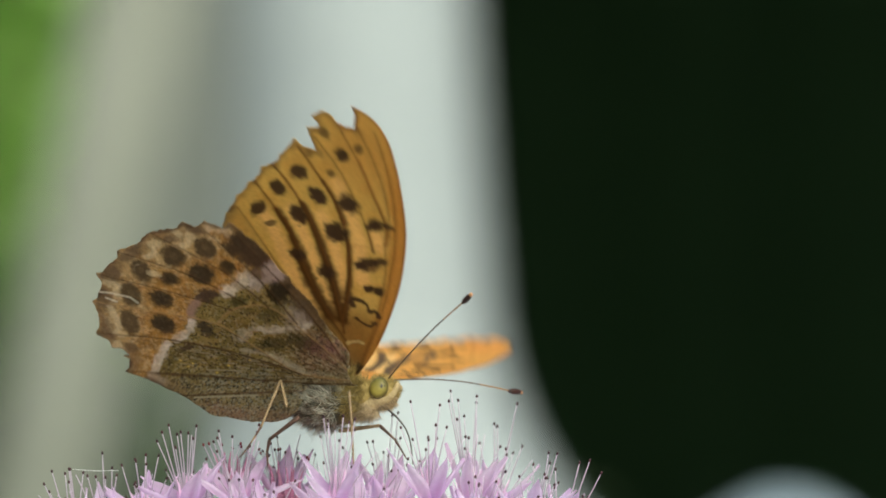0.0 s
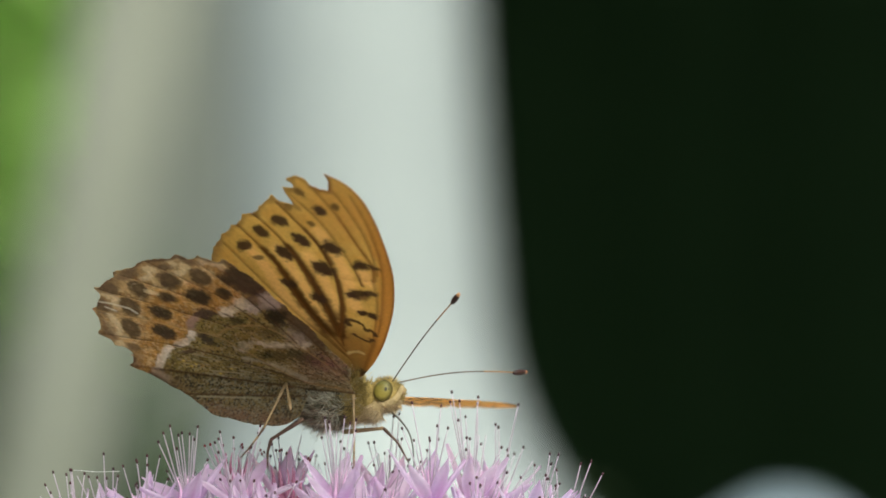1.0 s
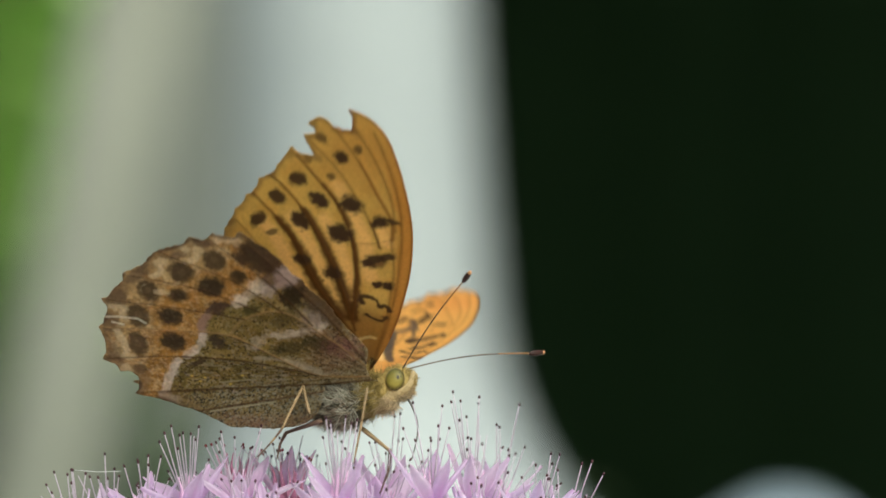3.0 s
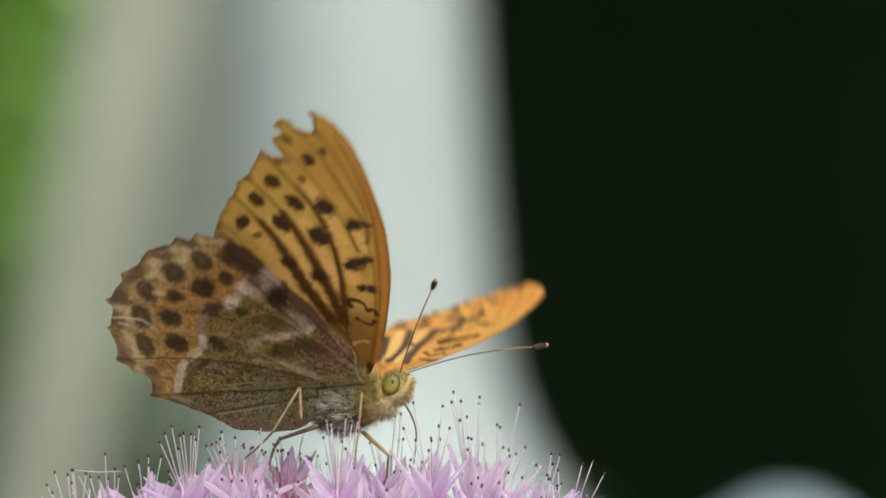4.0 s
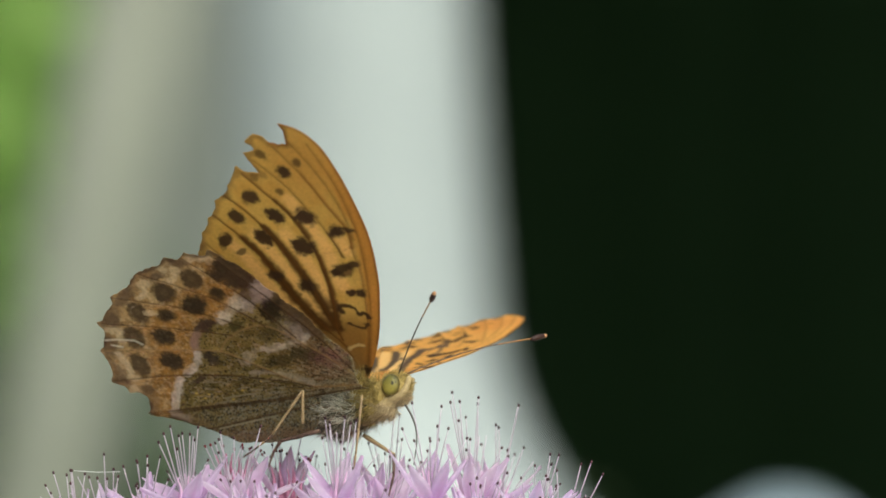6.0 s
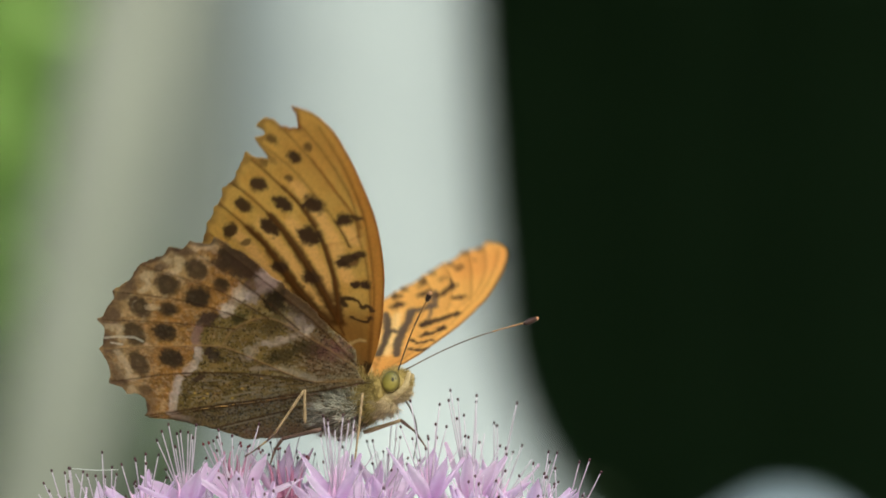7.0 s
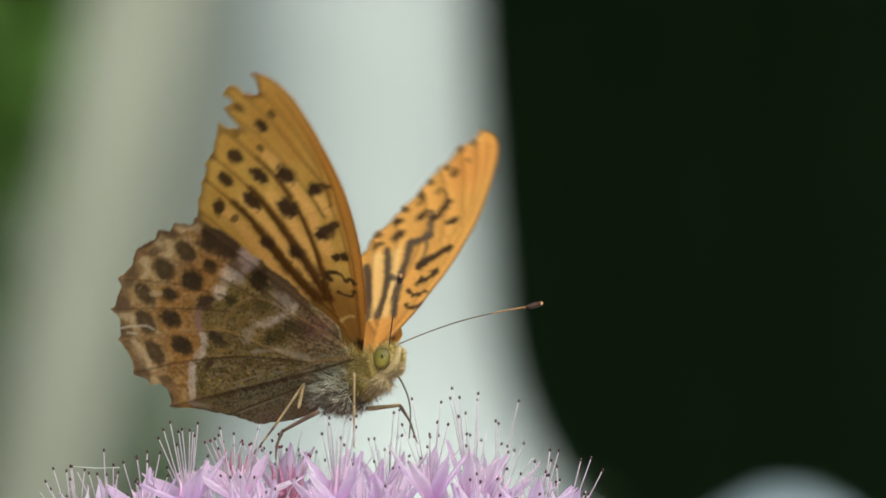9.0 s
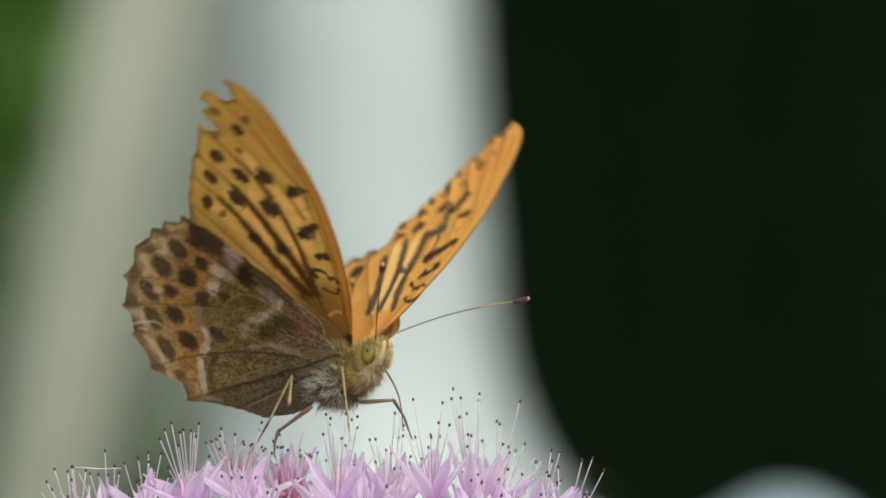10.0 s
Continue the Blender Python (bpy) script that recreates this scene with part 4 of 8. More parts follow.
    hairs("throat_fur", 1500, (1.3, 0, -4.0), (2.3, 1.15, 1.05), M_HAIR_PALE, 0.9, (-0.6, 0, -0.3), lambda d: d.z < 0.5, 8, 0.02)



def leg(name, joints, radii, mats, label, spur=True):
    """A jointed leg whose local origin is its hip; joints in millimetres from the hip."""
    pts = [Vector(j) for j in joints]
    pieces, slots = [], []
    for i in range(len(pts) - 1):
        a, b = pts[i], pts[i + 1]
        path = [a.lerp(b, t) for t in (0, 0.15, 0.5, 0.85, 1)]
        r0, r1 = radii[i], radii[i + 1]
        pieces.append(tube(path, [r0 * 0.85, r0 * 1.1, (r0 + r1) / 2, r1 * 0.95, r1 * 1.05], 8))
        slots += [min(i, len(mats) - 1)] * len(pieces[-1][1])
    a, b = pts[-2], pts[-1]
    d = (b - a).normalized()
    for s in (-1, 1):                                # claws
        c = b + d * 0.25 + Vector((0, s * 0.2, -0.12))
        pieces.append(tube([b, b.lerp(c, 0.6), c], [radii[-1] * 0.8, radii[-1] * 0.5, 0.02], 5))
        slots += [len(mats) - 1] * len(pieces[-1][1])
    for k in range(6 if spur else 0):                # short spines on the shin
        q = pts[-2].lerp(pts[-1], 0.15 + 0.13 * k)
        e = q + d * 0.3 + Vector((0.12 * (-1) ** k, -0.2, 0))
        pieces.append(tube([q, q.lerp(e, 0.5), e], [0.03, 0.025, 0.008], 4))
        slots += [len(mats) - 1] * len(pieces[-1][1])
    return part(name, *mm(merged(*pieces)), None, butterfly, label, mats=mats, slots=slots)


def antenna(side, label):
    """Local x runs along the shaft from its root to the club."""
    n = 26
    pts = [(16.4 * i / n, 0.0, 0.55 * math.sin(math.pi * i / n)) for i in range(n + 1)]
    rad = [0.068 + 0.01 * (i % 2) for i in range(n + 1)]
    shaft = tube(pts, rad, 8)
    club = ball((17.0, 0, -0.03), (1.05, 0.33, 0.33), 14, 12)
    tip = ball((17.85, 0, -0.05), (0.28, 0.22, 0.22), 10, 8)
    shape = merged(shaft, club, tip)
    slots = []
    for i in range(n):
        slots += [1 if i > n * 0.72 else 0] * 8
    slots += [0, 1] + [2] * len(club[1]) + [3] * len(tip[1])
    return part("antenna", *mm(shape), None, butterfly, label, mats=[M_SHAFT, M_SHAFT_PALE, M_CLUB, M_CLUB_TIP], slots=slots)


build_body()
near_forewing = wing_mesh(FORE_TATTERED, 0.14, 0.05, FORE_VEINS, fore_camber, fore_under, fore_under, "forewing", butterfly, "torn orange forewing with black spots", FORE_SEAT, mat=M_WING_FORE)
near_hindwing = wing_mesh(HIND_BLADE, 0.095, 0.05, HIND_VEINS, hind_camber, hind_under, hind_under, "hindwing", butterfly, "olive and tawny silver-washed hindwing with a scalloped edge", HIND_SEAT, 0.9, HIND_EDGE)
near_fold = wing_mesh(HIND_LOBE, 0.095, 0.05, HIND_VEINS, hind_camber, hind_under, hind_under, "hindwing_fold", butterfly, "grey-dusted inner fold of the hindwing", HIND_SEAT, 0.9, HIND_EDGE, 0.95)
far_forewing = wing_mesh(FORE_WORN, 0.19, 0.05, FORE_VEINS, lambda u, v: -fore_camber(u, v), fore_upper, fore_upper, "forewing", butterfly, "bright orange upper forewing with dark bars", FORE_SEAT, mat=M_WING_FORE)
far_hindwing = wing_mesh(HIND_BLADE_WHOLE, 0.22, 0.05, HIND_VEINS, lambda u, v: 0.0004 * (np.hypot(u, v) - 8) ** 2, hind_upper, hind_under, "hindwing", butterfly, "orange upper hindwing with dark spots", HIND_SEAT, -0.9, HIND_EDGE_WHOLE)
near_antenna = antenna(-1, "thin dark antenna with a black club")
far_antenna = antenna(1, "thin tawny antenna with a black and orange club")
hind_leg = leg("leg", [(0.0, 0.0, 0.0), (0.3, -0.8, 3.6), (-3.3, -0.8, -1.1), (-4.2, -0.8, -1.8), (-5.0, -0.8, -2.3), (-5.8, -0.8, -2.8), (-6.6, -0.8, -3.2)], [0.2, 0.17, 0.14, 0.12, 0.1, 0.09, 0.08],
               [M_CUTICLE, M_CUTICLE, M_CUTICLE_DARK, M_CUTICLE, M_CUTICLE_DARK, M_CUTICLE_DARK], "tawny folded hind leg with a dark-banded foot")
middle_leg = leg("leg", [(0, 0, 0), (-4.6, -0.5, -0.9), (-5.5, -0.5, -2.1), (-6.0, -0.4, -3.4)], [0.26, 0.2, 0.15, 0.09], [M_CUTICLE_DARK, M_CUTICLE_DARK], "dusky brown middle leg")
front_leg = leg("leg", [(0, 0, 0), (-0.1, -0.2, -3.8), (-0.3, -0.2, -6.7), (-0.4, -0.2, -8.2)], [0.16, 0.14, 0.11, 0.07], [M_CUTICLE, M_CUTICLE], "pale tawny straight leg")
far_leg = leg("leg", [(0, 0, 0), (4.6, 0.8, -0.4), (6.2, 0.8, -2.6), (7.2, 0.8, -5.0)], [0.26, 0.2, 0.14, 0.09], [M_CUTICLE, M_CUTICLE_DARK], "tawny leg stretched forward")
tongue_path = curve([(0, 0, 0), (0.8, 0, -1.2), (1.5, 0, -2.8), (1.7, 0, -4.6), (1.5, 0, -7.0)], 6)
tongue = part("proboscis", *mm(tube(tongue_path, [0.13 - 0.07 * i / (len(tongue_path) - 1) for i in range(len(tongue_path))], 8)), M_TONGUE, butterfly, "thin dark uncoiled proboscis")

# ---- the stonecrop ----
HEAD_X, HEAD_Y, HEAD_TOP = -12.0, 4.0, -27.0       # crown of the flower head, from the lens axis, in millimetres
stonecrop = tagged(empty("stonecrop", pose(0, 0, EYE_Z)), "pink stonecrop flower head with starry florets and long stamens", "flower")


def petal_mesh(length, width, hollow, seed):
    rnd = random.Random(seed)
    verts, faces, cols = [], [], []
    nu, nv = 6, 9
    wob = [rnd.uniform(0.9, 1.1) for _ in range(nv + 1)]
    skew, wave = rnd.uniform(-0.12, 0.12), rnd.uniform(0, 6.3)
    for layer in (0, 1):
        for j in range(nv + 1):
            t = j / nv
            half = width / 2 * (math.sin(math.pi * (0.14 + 0.86 * t) ** 0.85)) ** 0.95 if t < 1 else 0.02
            rise = 0.55 * length * t ** 1.5 * 0.35
            for i in range(nu + 1):
                s = 2 * i / nu - 1
                z = rise + hollow * s * s * half - layer * 0.09 * (1 - abs(s) ** 3) - 0.06 * math.exp(-(s / 0.2) ** 2) * (1 if layer == 0 else 0)
                z += 0.16 * math.sin(5.0 * t + 1.6 * s + wave) * t * (1 if abs(s) > 0.3 else 0.5)
                verts.append((length * t, half * s * wob[j] + skew * length * t * t, z))
                base = Vector(lin(238, 206, 246)).lerp(Vector(lin(248, 231, 252)), min(1, t * 1.5))
                base = base.lerp(Vector(lin(228, 166, 222)), 0.45 * math.exp(-(s / 0.18) ** 2) * (1 - t) + 0.25 * max(0, t - 0.85) / 0.15)
                base = base.lerp(Vector(lin(214, 142, 204)), 0.14 * max(0.0, math.sin(11 * s + 3 * t + seed)) * (1 - 0.6 * t))
                cols.append(tuple(base * rnd.uniform(0.94, 1.05)))
    n = (nu + 1) * (nv + 1)
    for j in range(nv):
        for i in range(nu):
            a = j * (nu + 1) + i
            faces.append((a, a + nu + 1, a + nu + 2, a + 1))
            faces.append((n + a, n + a + 1, n + a + nu + 2, n + a + nu + 1))
    for j in range(nv):
        for i in (0, nu):
            a, b = j * (nu + 1) + i, (j + 1) * (nu + 1) + i
            faces.append((a, n + a, n + b, b) if i == 0 else (a, b, n + b, n + a))
    return verts, faces, cols


def shared(name, verts, faces, mats, slots=None, cols=None):
    me = bpy.data.meshes.new(name)
    me.from_pydata([tuple(Vector(v) * MM) for v in verts], [], faces)
    for k in mats:
        me.materials.append(k)
    if slots:
        me.polygons.foreach_set("material_index", slots)
    me.polygons.foreach_set("use_smooth", [True] * len(me.polygons))
    if cols:
        at = me.color_attributes.new("pattern", "FLOAT_COLOR", "POINT")
        at.data.foreach_set("color", [c for q in cols for c in (*q, 1.0)])
    me.update()
    return me


PETALS = []
for i, (ln, wd, hol) in enumerate(((6.6, 2.2, 0.5), (7.1, 2.3, 0.42), (6.2, 2.2, 0.6), (6.8, 2.0, 0.7), (6.4, 2.1, 0.35), (5.8, 1.9, 0.55), (7.0, 2.0, 0.3), (6.0, 2.3, 0.45))):
    v, f, c = petal_mesh(ln, wd, hol, i)
    PETALS.append(shared("petal", v, f, [M_PETAL], None, c))


def stamen_mesh(length, bend, anther=True, tip=None):
    pts = [(bend * (t / 5) ** 2, 0, length * t / 5) for t in range(6)]
    shape = tube(pts, [0.12, 0.105, 0.085, 0.07, 0.06, 0.05], 6)
    slots = [0] * len(shape[1])
    if anther:
        knob = ball((bend, 0, length + 0.08), (0.15, 0.13, 0.2), 8, 6)
        slots += [1] * len(knob[1])
        shape = merged(shape, knob)
    return shared("stamen", shape[0], shape[1], [M_FILAMENT, tip or M_ANTHER], slots)


STAMENS = {ln: [stamen_mesh(ln, b, a) for b, a in ((0.0, True), (0.5, True), (-0.35, True), (0.3, False))] for ln in (4.0, 5.0, 6.0, 7.0, 8.0, 9.0, 10.0, 11.0, 12.0, 13.0)}


STAMENS_RED = [stamen_mesh(5.0, b, True, M_ANTHER_RED) for b in (0.0, 0.6, -0.5)]


def carpel_shape():
    pieces = [ball((0, 0, 0.2), (0.9, 0.9, 0.6), 12, 8)]
    for k in range(5):
        w = 2 * math.pi * k / 5 + 0.3
        c, s = math.cos(w), math.sin(w)
        path = curve([(0.35 * c, 0.35 * s, 0.4), (0.75 * c, 0.75 * s, 1.6), (0.7 * c, 0.7 * s, 2.8), (1.05 * c, 1.05 * s, 4.2)], 4)
        pieces.append(tube(path, [0.42 - 0.38 * (i / (len(path) - 1)) ** 0.8 for i in range(len(path))], 7))
    pieces.append(tube([(0, 0, 0.2), (0.1, 0, -2.5), (-0.1, 0.1, -6.0)], [0.5, 0.42, 0.5], 8))
    return merged(*pieces)


CARPELS = shared("floret", *carpel_shape(), [M_CARPEL])
CARPELS_RED = shared("floret", *carpel_shape(), [M_CARPEL_RED])


def along(direction):
    return Vector(direction).normalized().to_track_quat("Z", "Y").to_matrix().to_4x4()


def piece(name, me, parent, m):
    ob = new(name, me)
    ob.parent = parent
    ob.matrix_local = m
    return ob


def floret(x, y, z, lean, rnd, tips=(), spread=52, loose=0, faded=False):
    """One starry floret at (x, y, z) mm; tips are the places of stamen ends (x, z) mm. loose: how many more stamens stand at random."""
    axis = Vector(lean).normalized()
    place = Matrix.Translation(Vector((x, y, z)) * MM)
    turn = along(axis) @ pose(0, 0, 0, 0, 0, rnd.uniform(0, 72))
    base = piece("floret", CARPELS_RED if faded else CARPELS, stonecrop, place @ turn)
    for k in range(5):
        m = pose(0, 0, 0, 0, 0, 72 * k + rnd.uniform(-9, 9)) @ pose(0.0006, 0, 0.0003, 0, -(90 - spread) - rnd.uniform(-16, 14), 0) @ pose(0, 0, 0, rnd.uniform(-14, 14), 0, 0)
        piece("petal", rnd.choice(PETALS), base, m)
    inv = (place @ turn).inverted()
    for tx, tz in tips:
        root = Vector((x + 0.12 * (tx - x), y + rnd.uniform(-0.8, 0.8), z + 0.5))
        end = Vector((tx, y + rnd.uniform(-2.0, 2.0), tz))
        d = end - root
        ln = min(STAMENS, key=lambda q: abs(q - d.length))
        ob = piece("stamen", rnd.choice(STAMENS[ln][:3]), base, inv @ Matrix.Translation((end - d.normalized() * ln) * MM) @ along(d) @ pose(0, 0, 0, 0, 0, rnd.uniform(0, 360)))
    for k in range(loose):
        w = 2 * math.pi * (k + rnd.uniform(-0.3, 0.3)) / max(loose, 1)
        t = radians(rnd.uniform(8, 34))
        d = Vector((math.sin(t) * math.cos(w), math.sin(t) * math.sin(w), math.cos(t)))
        ln = rnd.choice((6.0, 7.0, 8.0))
        piece("stamen", rnd.choice(STAMENS[ln]), base, Matrix.Translation((d.x * 0.7 * MM, d.y * 0.7 * MM, 0.0004)) @ along(d) @ pose(0, 0, 0, 0, 0, rnd.uniform(0, 360)))
    return base


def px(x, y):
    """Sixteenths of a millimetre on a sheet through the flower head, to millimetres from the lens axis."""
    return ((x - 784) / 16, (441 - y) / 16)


def build_florets():
    rnd = random.Random(11)
    spots = []

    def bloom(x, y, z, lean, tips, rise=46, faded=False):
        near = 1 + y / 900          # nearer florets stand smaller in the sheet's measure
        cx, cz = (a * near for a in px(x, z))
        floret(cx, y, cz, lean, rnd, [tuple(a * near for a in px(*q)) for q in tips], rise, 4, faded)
        spots.append((cx, y))

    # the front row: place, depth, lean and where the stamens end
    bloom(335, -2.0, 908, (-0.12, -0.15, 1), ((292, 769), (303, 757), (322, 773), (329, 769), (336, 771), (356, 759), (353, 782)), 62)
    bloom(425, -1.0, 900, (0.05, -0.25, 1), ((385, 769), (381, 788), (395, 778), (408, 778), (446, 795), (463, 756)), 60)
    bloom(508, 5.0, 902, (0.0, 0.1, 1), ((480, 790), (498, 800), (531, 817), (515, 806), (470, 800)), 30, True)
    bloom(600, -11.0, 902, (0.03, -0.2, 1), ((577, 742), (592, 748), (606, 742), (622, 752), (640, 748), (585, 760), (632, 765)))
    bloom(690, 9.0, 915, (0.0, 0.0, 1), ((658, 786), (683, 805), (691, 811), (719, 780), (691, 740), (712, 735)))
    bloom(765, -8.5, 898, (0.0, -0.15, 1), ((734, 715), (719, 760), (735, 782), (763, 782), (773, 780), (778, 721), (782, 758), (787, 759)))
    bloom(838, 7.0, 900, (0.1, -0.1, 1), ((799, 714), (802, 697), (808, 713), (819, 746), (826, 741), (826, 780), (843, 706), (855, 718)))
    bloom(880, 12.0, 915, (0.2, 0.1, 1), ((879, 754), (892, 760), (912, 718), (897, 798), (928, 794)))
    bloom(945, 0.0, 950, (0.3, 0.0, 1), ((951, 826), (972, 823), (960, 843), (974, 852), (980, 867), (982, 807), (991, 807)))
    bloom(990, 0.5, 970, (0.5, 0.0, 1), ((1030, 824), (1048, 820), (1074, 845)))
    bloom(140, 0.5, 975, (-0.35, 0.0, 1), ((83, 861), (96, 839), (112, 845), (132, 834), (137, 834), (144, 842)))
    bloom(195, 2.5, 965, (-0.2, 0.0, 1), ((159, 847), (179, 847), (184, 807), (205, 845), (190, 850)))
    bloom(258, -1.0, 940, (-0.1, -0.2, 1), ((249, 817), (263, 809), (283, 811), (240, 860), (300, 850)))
    # the rest of the head, a shallow dome
    tries = 0
    while len(spots) < 88 and tries < 9000:
        tries += 1
        r, w = 36 * math.sqrt(rnd.random()), rnd.uniform(0, 2 * math.pi)
        x, y = HEAD_X + r * math.cos(w), HEAD_Y + r * 0.9 * math.sin(w)
        if min(math.hypot(x - a, y - b) for a, b in spots) < 4.5:
            continue
        spots.append((x, y))
        z = HEAD_TOP - 3.4 - 0.0062 * ((x - HEAD_X) ** 2 + (y - HEAD_Y) ** 2) - 0.02 * abs(y - HEAD_Y) ** 1.5 + rnd.uniform(-0.8, 0.3)
        floret(x, y, z, ((x - HEAD_X) * 0.016, (y - HEAD_Y) * 0.016, 1), rnd, (), rnd.uniform(30, 48), 5)
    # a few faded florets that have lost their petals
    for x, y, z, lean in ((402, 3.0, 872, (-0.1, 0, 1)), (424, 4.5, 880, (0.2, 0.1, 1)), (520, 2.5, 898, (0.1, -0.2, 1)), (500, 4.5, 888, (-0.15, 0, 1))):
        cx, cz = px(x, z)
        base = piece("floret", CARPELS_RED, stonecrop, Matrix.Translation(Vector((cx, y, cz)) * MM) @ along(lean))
        for k in range(4):
            w, t = rnd.uniform(0, 6.28), radians(rnd.uniform(6, 26))
            d = Vector((math.sin(t) * math.cos(w), math.sin(t) * math.sin(w), math.cos(t)))
            piece("stamen", rnd.choice(STAMENS_RED), base, Matrix.Translation((d.x * 0.7 * MM, d.y * 0.7 * MM, 0.0004)) @ along(d))
    # stalks that gather the florets into one stem
    pieces = []
    for x, y in spots:
        z = HEAD_TOP - 9.5 - 0.0062 * ((x - HEAD_X) ** 2 + (y - HEAD_Y) ** 2)
        path = curve([(x, y, z), (HEAD_X + (x - HEAD_X) * 0.8, HEAD_Y + (y - HEAD_Y) * 0.8, z - 6), (HEAD_X + (x - HEAD_X) * 0.3, HEAD_Y + (y - HEAD_Y) * 0.3, -62), (HEAD_X, HEAD_Y, -80)], 3)
        pieces.append(tube(path, [0.55 + 0.09 * i for i in range(len(path))], 6))
    part("flower_stalk", *mm(merged(*pieces)), M_STEM, stonecrop, "branching pale green stalks")
    stem = curve([(HEAD_X, HEAD_Y, -78), (HEAD_X + 2, HEAD_Y + 3, -200), (HEAD_X - 1, HEAD_Y + 8, -350), (HEAD_X, HEAD_Y + 10, -505)], 6)
    part("stem", *mm(tube(stem, [3.0 + 0.08 * i for i in range(len(stem))], 12)), M_STEM, stonecrop, "fleshy pale green stem")
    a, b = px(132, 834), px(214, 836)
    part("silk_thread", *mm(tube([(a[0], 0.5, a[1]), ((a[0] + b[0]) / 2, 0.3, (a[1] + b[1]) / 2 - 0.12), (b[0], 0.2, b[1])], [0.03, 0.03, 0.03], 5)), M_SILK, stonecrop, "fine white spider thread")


build_florets()


# ---- the garden behind ----
def build_garden():
    # ground out of view, pale so that it throws light up under the wings
    part_ground = part("ground", [(-900, -900, 0), (900, -900, 0), (900, 900, 0), (-900, 900, 0)], [(0, 1, 2, 3)], M_GROUND)
    tagged(part_ground, "plain unseen ground, kept pale to bounce light upward", "ground", kind="structure")
    # white flared pedestal
    prof = [(0.30, 0.0), (0.30, 0.03), (0.26, 0.07), (0.19, 0.18), (0.13, 0.29), (0.092, 0.365), (0.0725, 0.40), (0.0615, 0.4177), (0.0506, 0.440), (0.0438, 0.4666), (0.0420, 0.50), (0.0409, 0.5257), (0.0396, 0.582), (0.0378, 0.654), (0.04, 0.80), (0.044, 0.90), (0.065, 0.95), (0.11, 0.97), (0.11, 0.985)]
    smooth_prof = [tuple(q) for q in curve(prof, 3)]
    cut_a, cut_b = 9, 43
    ped = tagged(empty("pedestal", pose(-0.0272, 1.8, 0.5) @ pose(0, 0, 0, 0, -2.6, 0) @ pose(0, 0, -0.5)), "pale grey-white smooth pedestal flaring towards its foot", "pedestal")
    part("foot", *lathe(smooth_prof[:cut_a + 1], 96), M_WHITE, ped)
    part("column", *lathe(smooth_prof[cut_a:cut_b + 1], 96), M_WHITE, ped)
    part("top_plate", *lathe(smooth_prof[cut_b:], 96), M_WHITE, ped)
    # glazed post with a flared, domed cap
    cap = curve([(0.050, 0.331), (0.060, 0.338), (0.065, 0.348), (0.056, 0.360), (0.043, 0.3695), (0.034, 0.3755), (0.026, 0.3800), (0.0195, 0.3840), (0.014, 0.3872), (0.008, 0.3895), (0.001, 0.3904)], 4)
    post = tagged(empty("domed_post", pose(0.1473, 2.6, 0)), "pale blue-grey glazed post with a domed cap", "post")
    part("cap", *lathe([tuple(q) for q in cap], 64), M_GLAZE, post)
    part("shaft", *lathe([(0.05, 0.03), (0.048, 0.06), (0.046, 0.2), (0.046, 0.32), (0.05, 0.3335)], 48), M_GLAZE, post)
    part("foot", *lathe([(0.085, -0.005), (0.085, 0.015), (0.07, 0.026), (0.052, 0.0295)], 48), M_GLAZE, post)
    # slanted weathered stake
    stake = tagged(empty("stake", pose(-0.1322, 2.5, 0.58, 0, 11.0, 0)), "pale weathered wooden stake leaning in the soil", "stake")
    part("shaft", *board(-0.0215, 0.0215, -0.015, 0.015, -0.54, 0.75, 0.004), M_STAKE, stake)
    part("point", *tube([(0, 0, -0.54), (0, 0, -0.60), (0, 0, -0.70)], [0.021, 0.014, 0.001], 4), M_STAKE, stake)
    # pale plastered wall
    wall = part("wall_garden", *board(-4.0, -0.11, 4.25, 4.5, 0, 3.0, 0.01), M_PLASTER)
    tagged(wall, "pale grey plastered garden wall", "wall", kind="structure")
    # added open shed: its dark inside stands in for foliage in deep shade
    shed = tagged(empty("shed", pose(0, 0, 0)), "added open shed with dark green boards, standing in for shaded foliage", "shed")
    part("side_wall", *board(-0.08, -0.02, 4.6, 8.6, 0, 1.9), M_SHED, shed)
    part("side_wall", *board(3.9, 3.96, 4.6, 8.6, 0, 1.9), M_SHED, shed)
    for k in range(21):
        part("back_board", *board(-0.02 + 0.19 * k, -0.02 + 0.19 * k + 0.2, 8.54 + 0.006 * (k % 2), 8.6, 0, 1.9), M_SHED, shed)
    # low, forward roof out of view, there to keep sun off the boards
    part("unseen_shade_roof", *board(-0.15, 4.1, 3.5, 8.8, 1.9, 1.98), M_SHED, shed)
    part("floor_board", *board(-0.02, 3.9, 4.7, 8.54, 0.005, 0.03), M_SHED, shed)


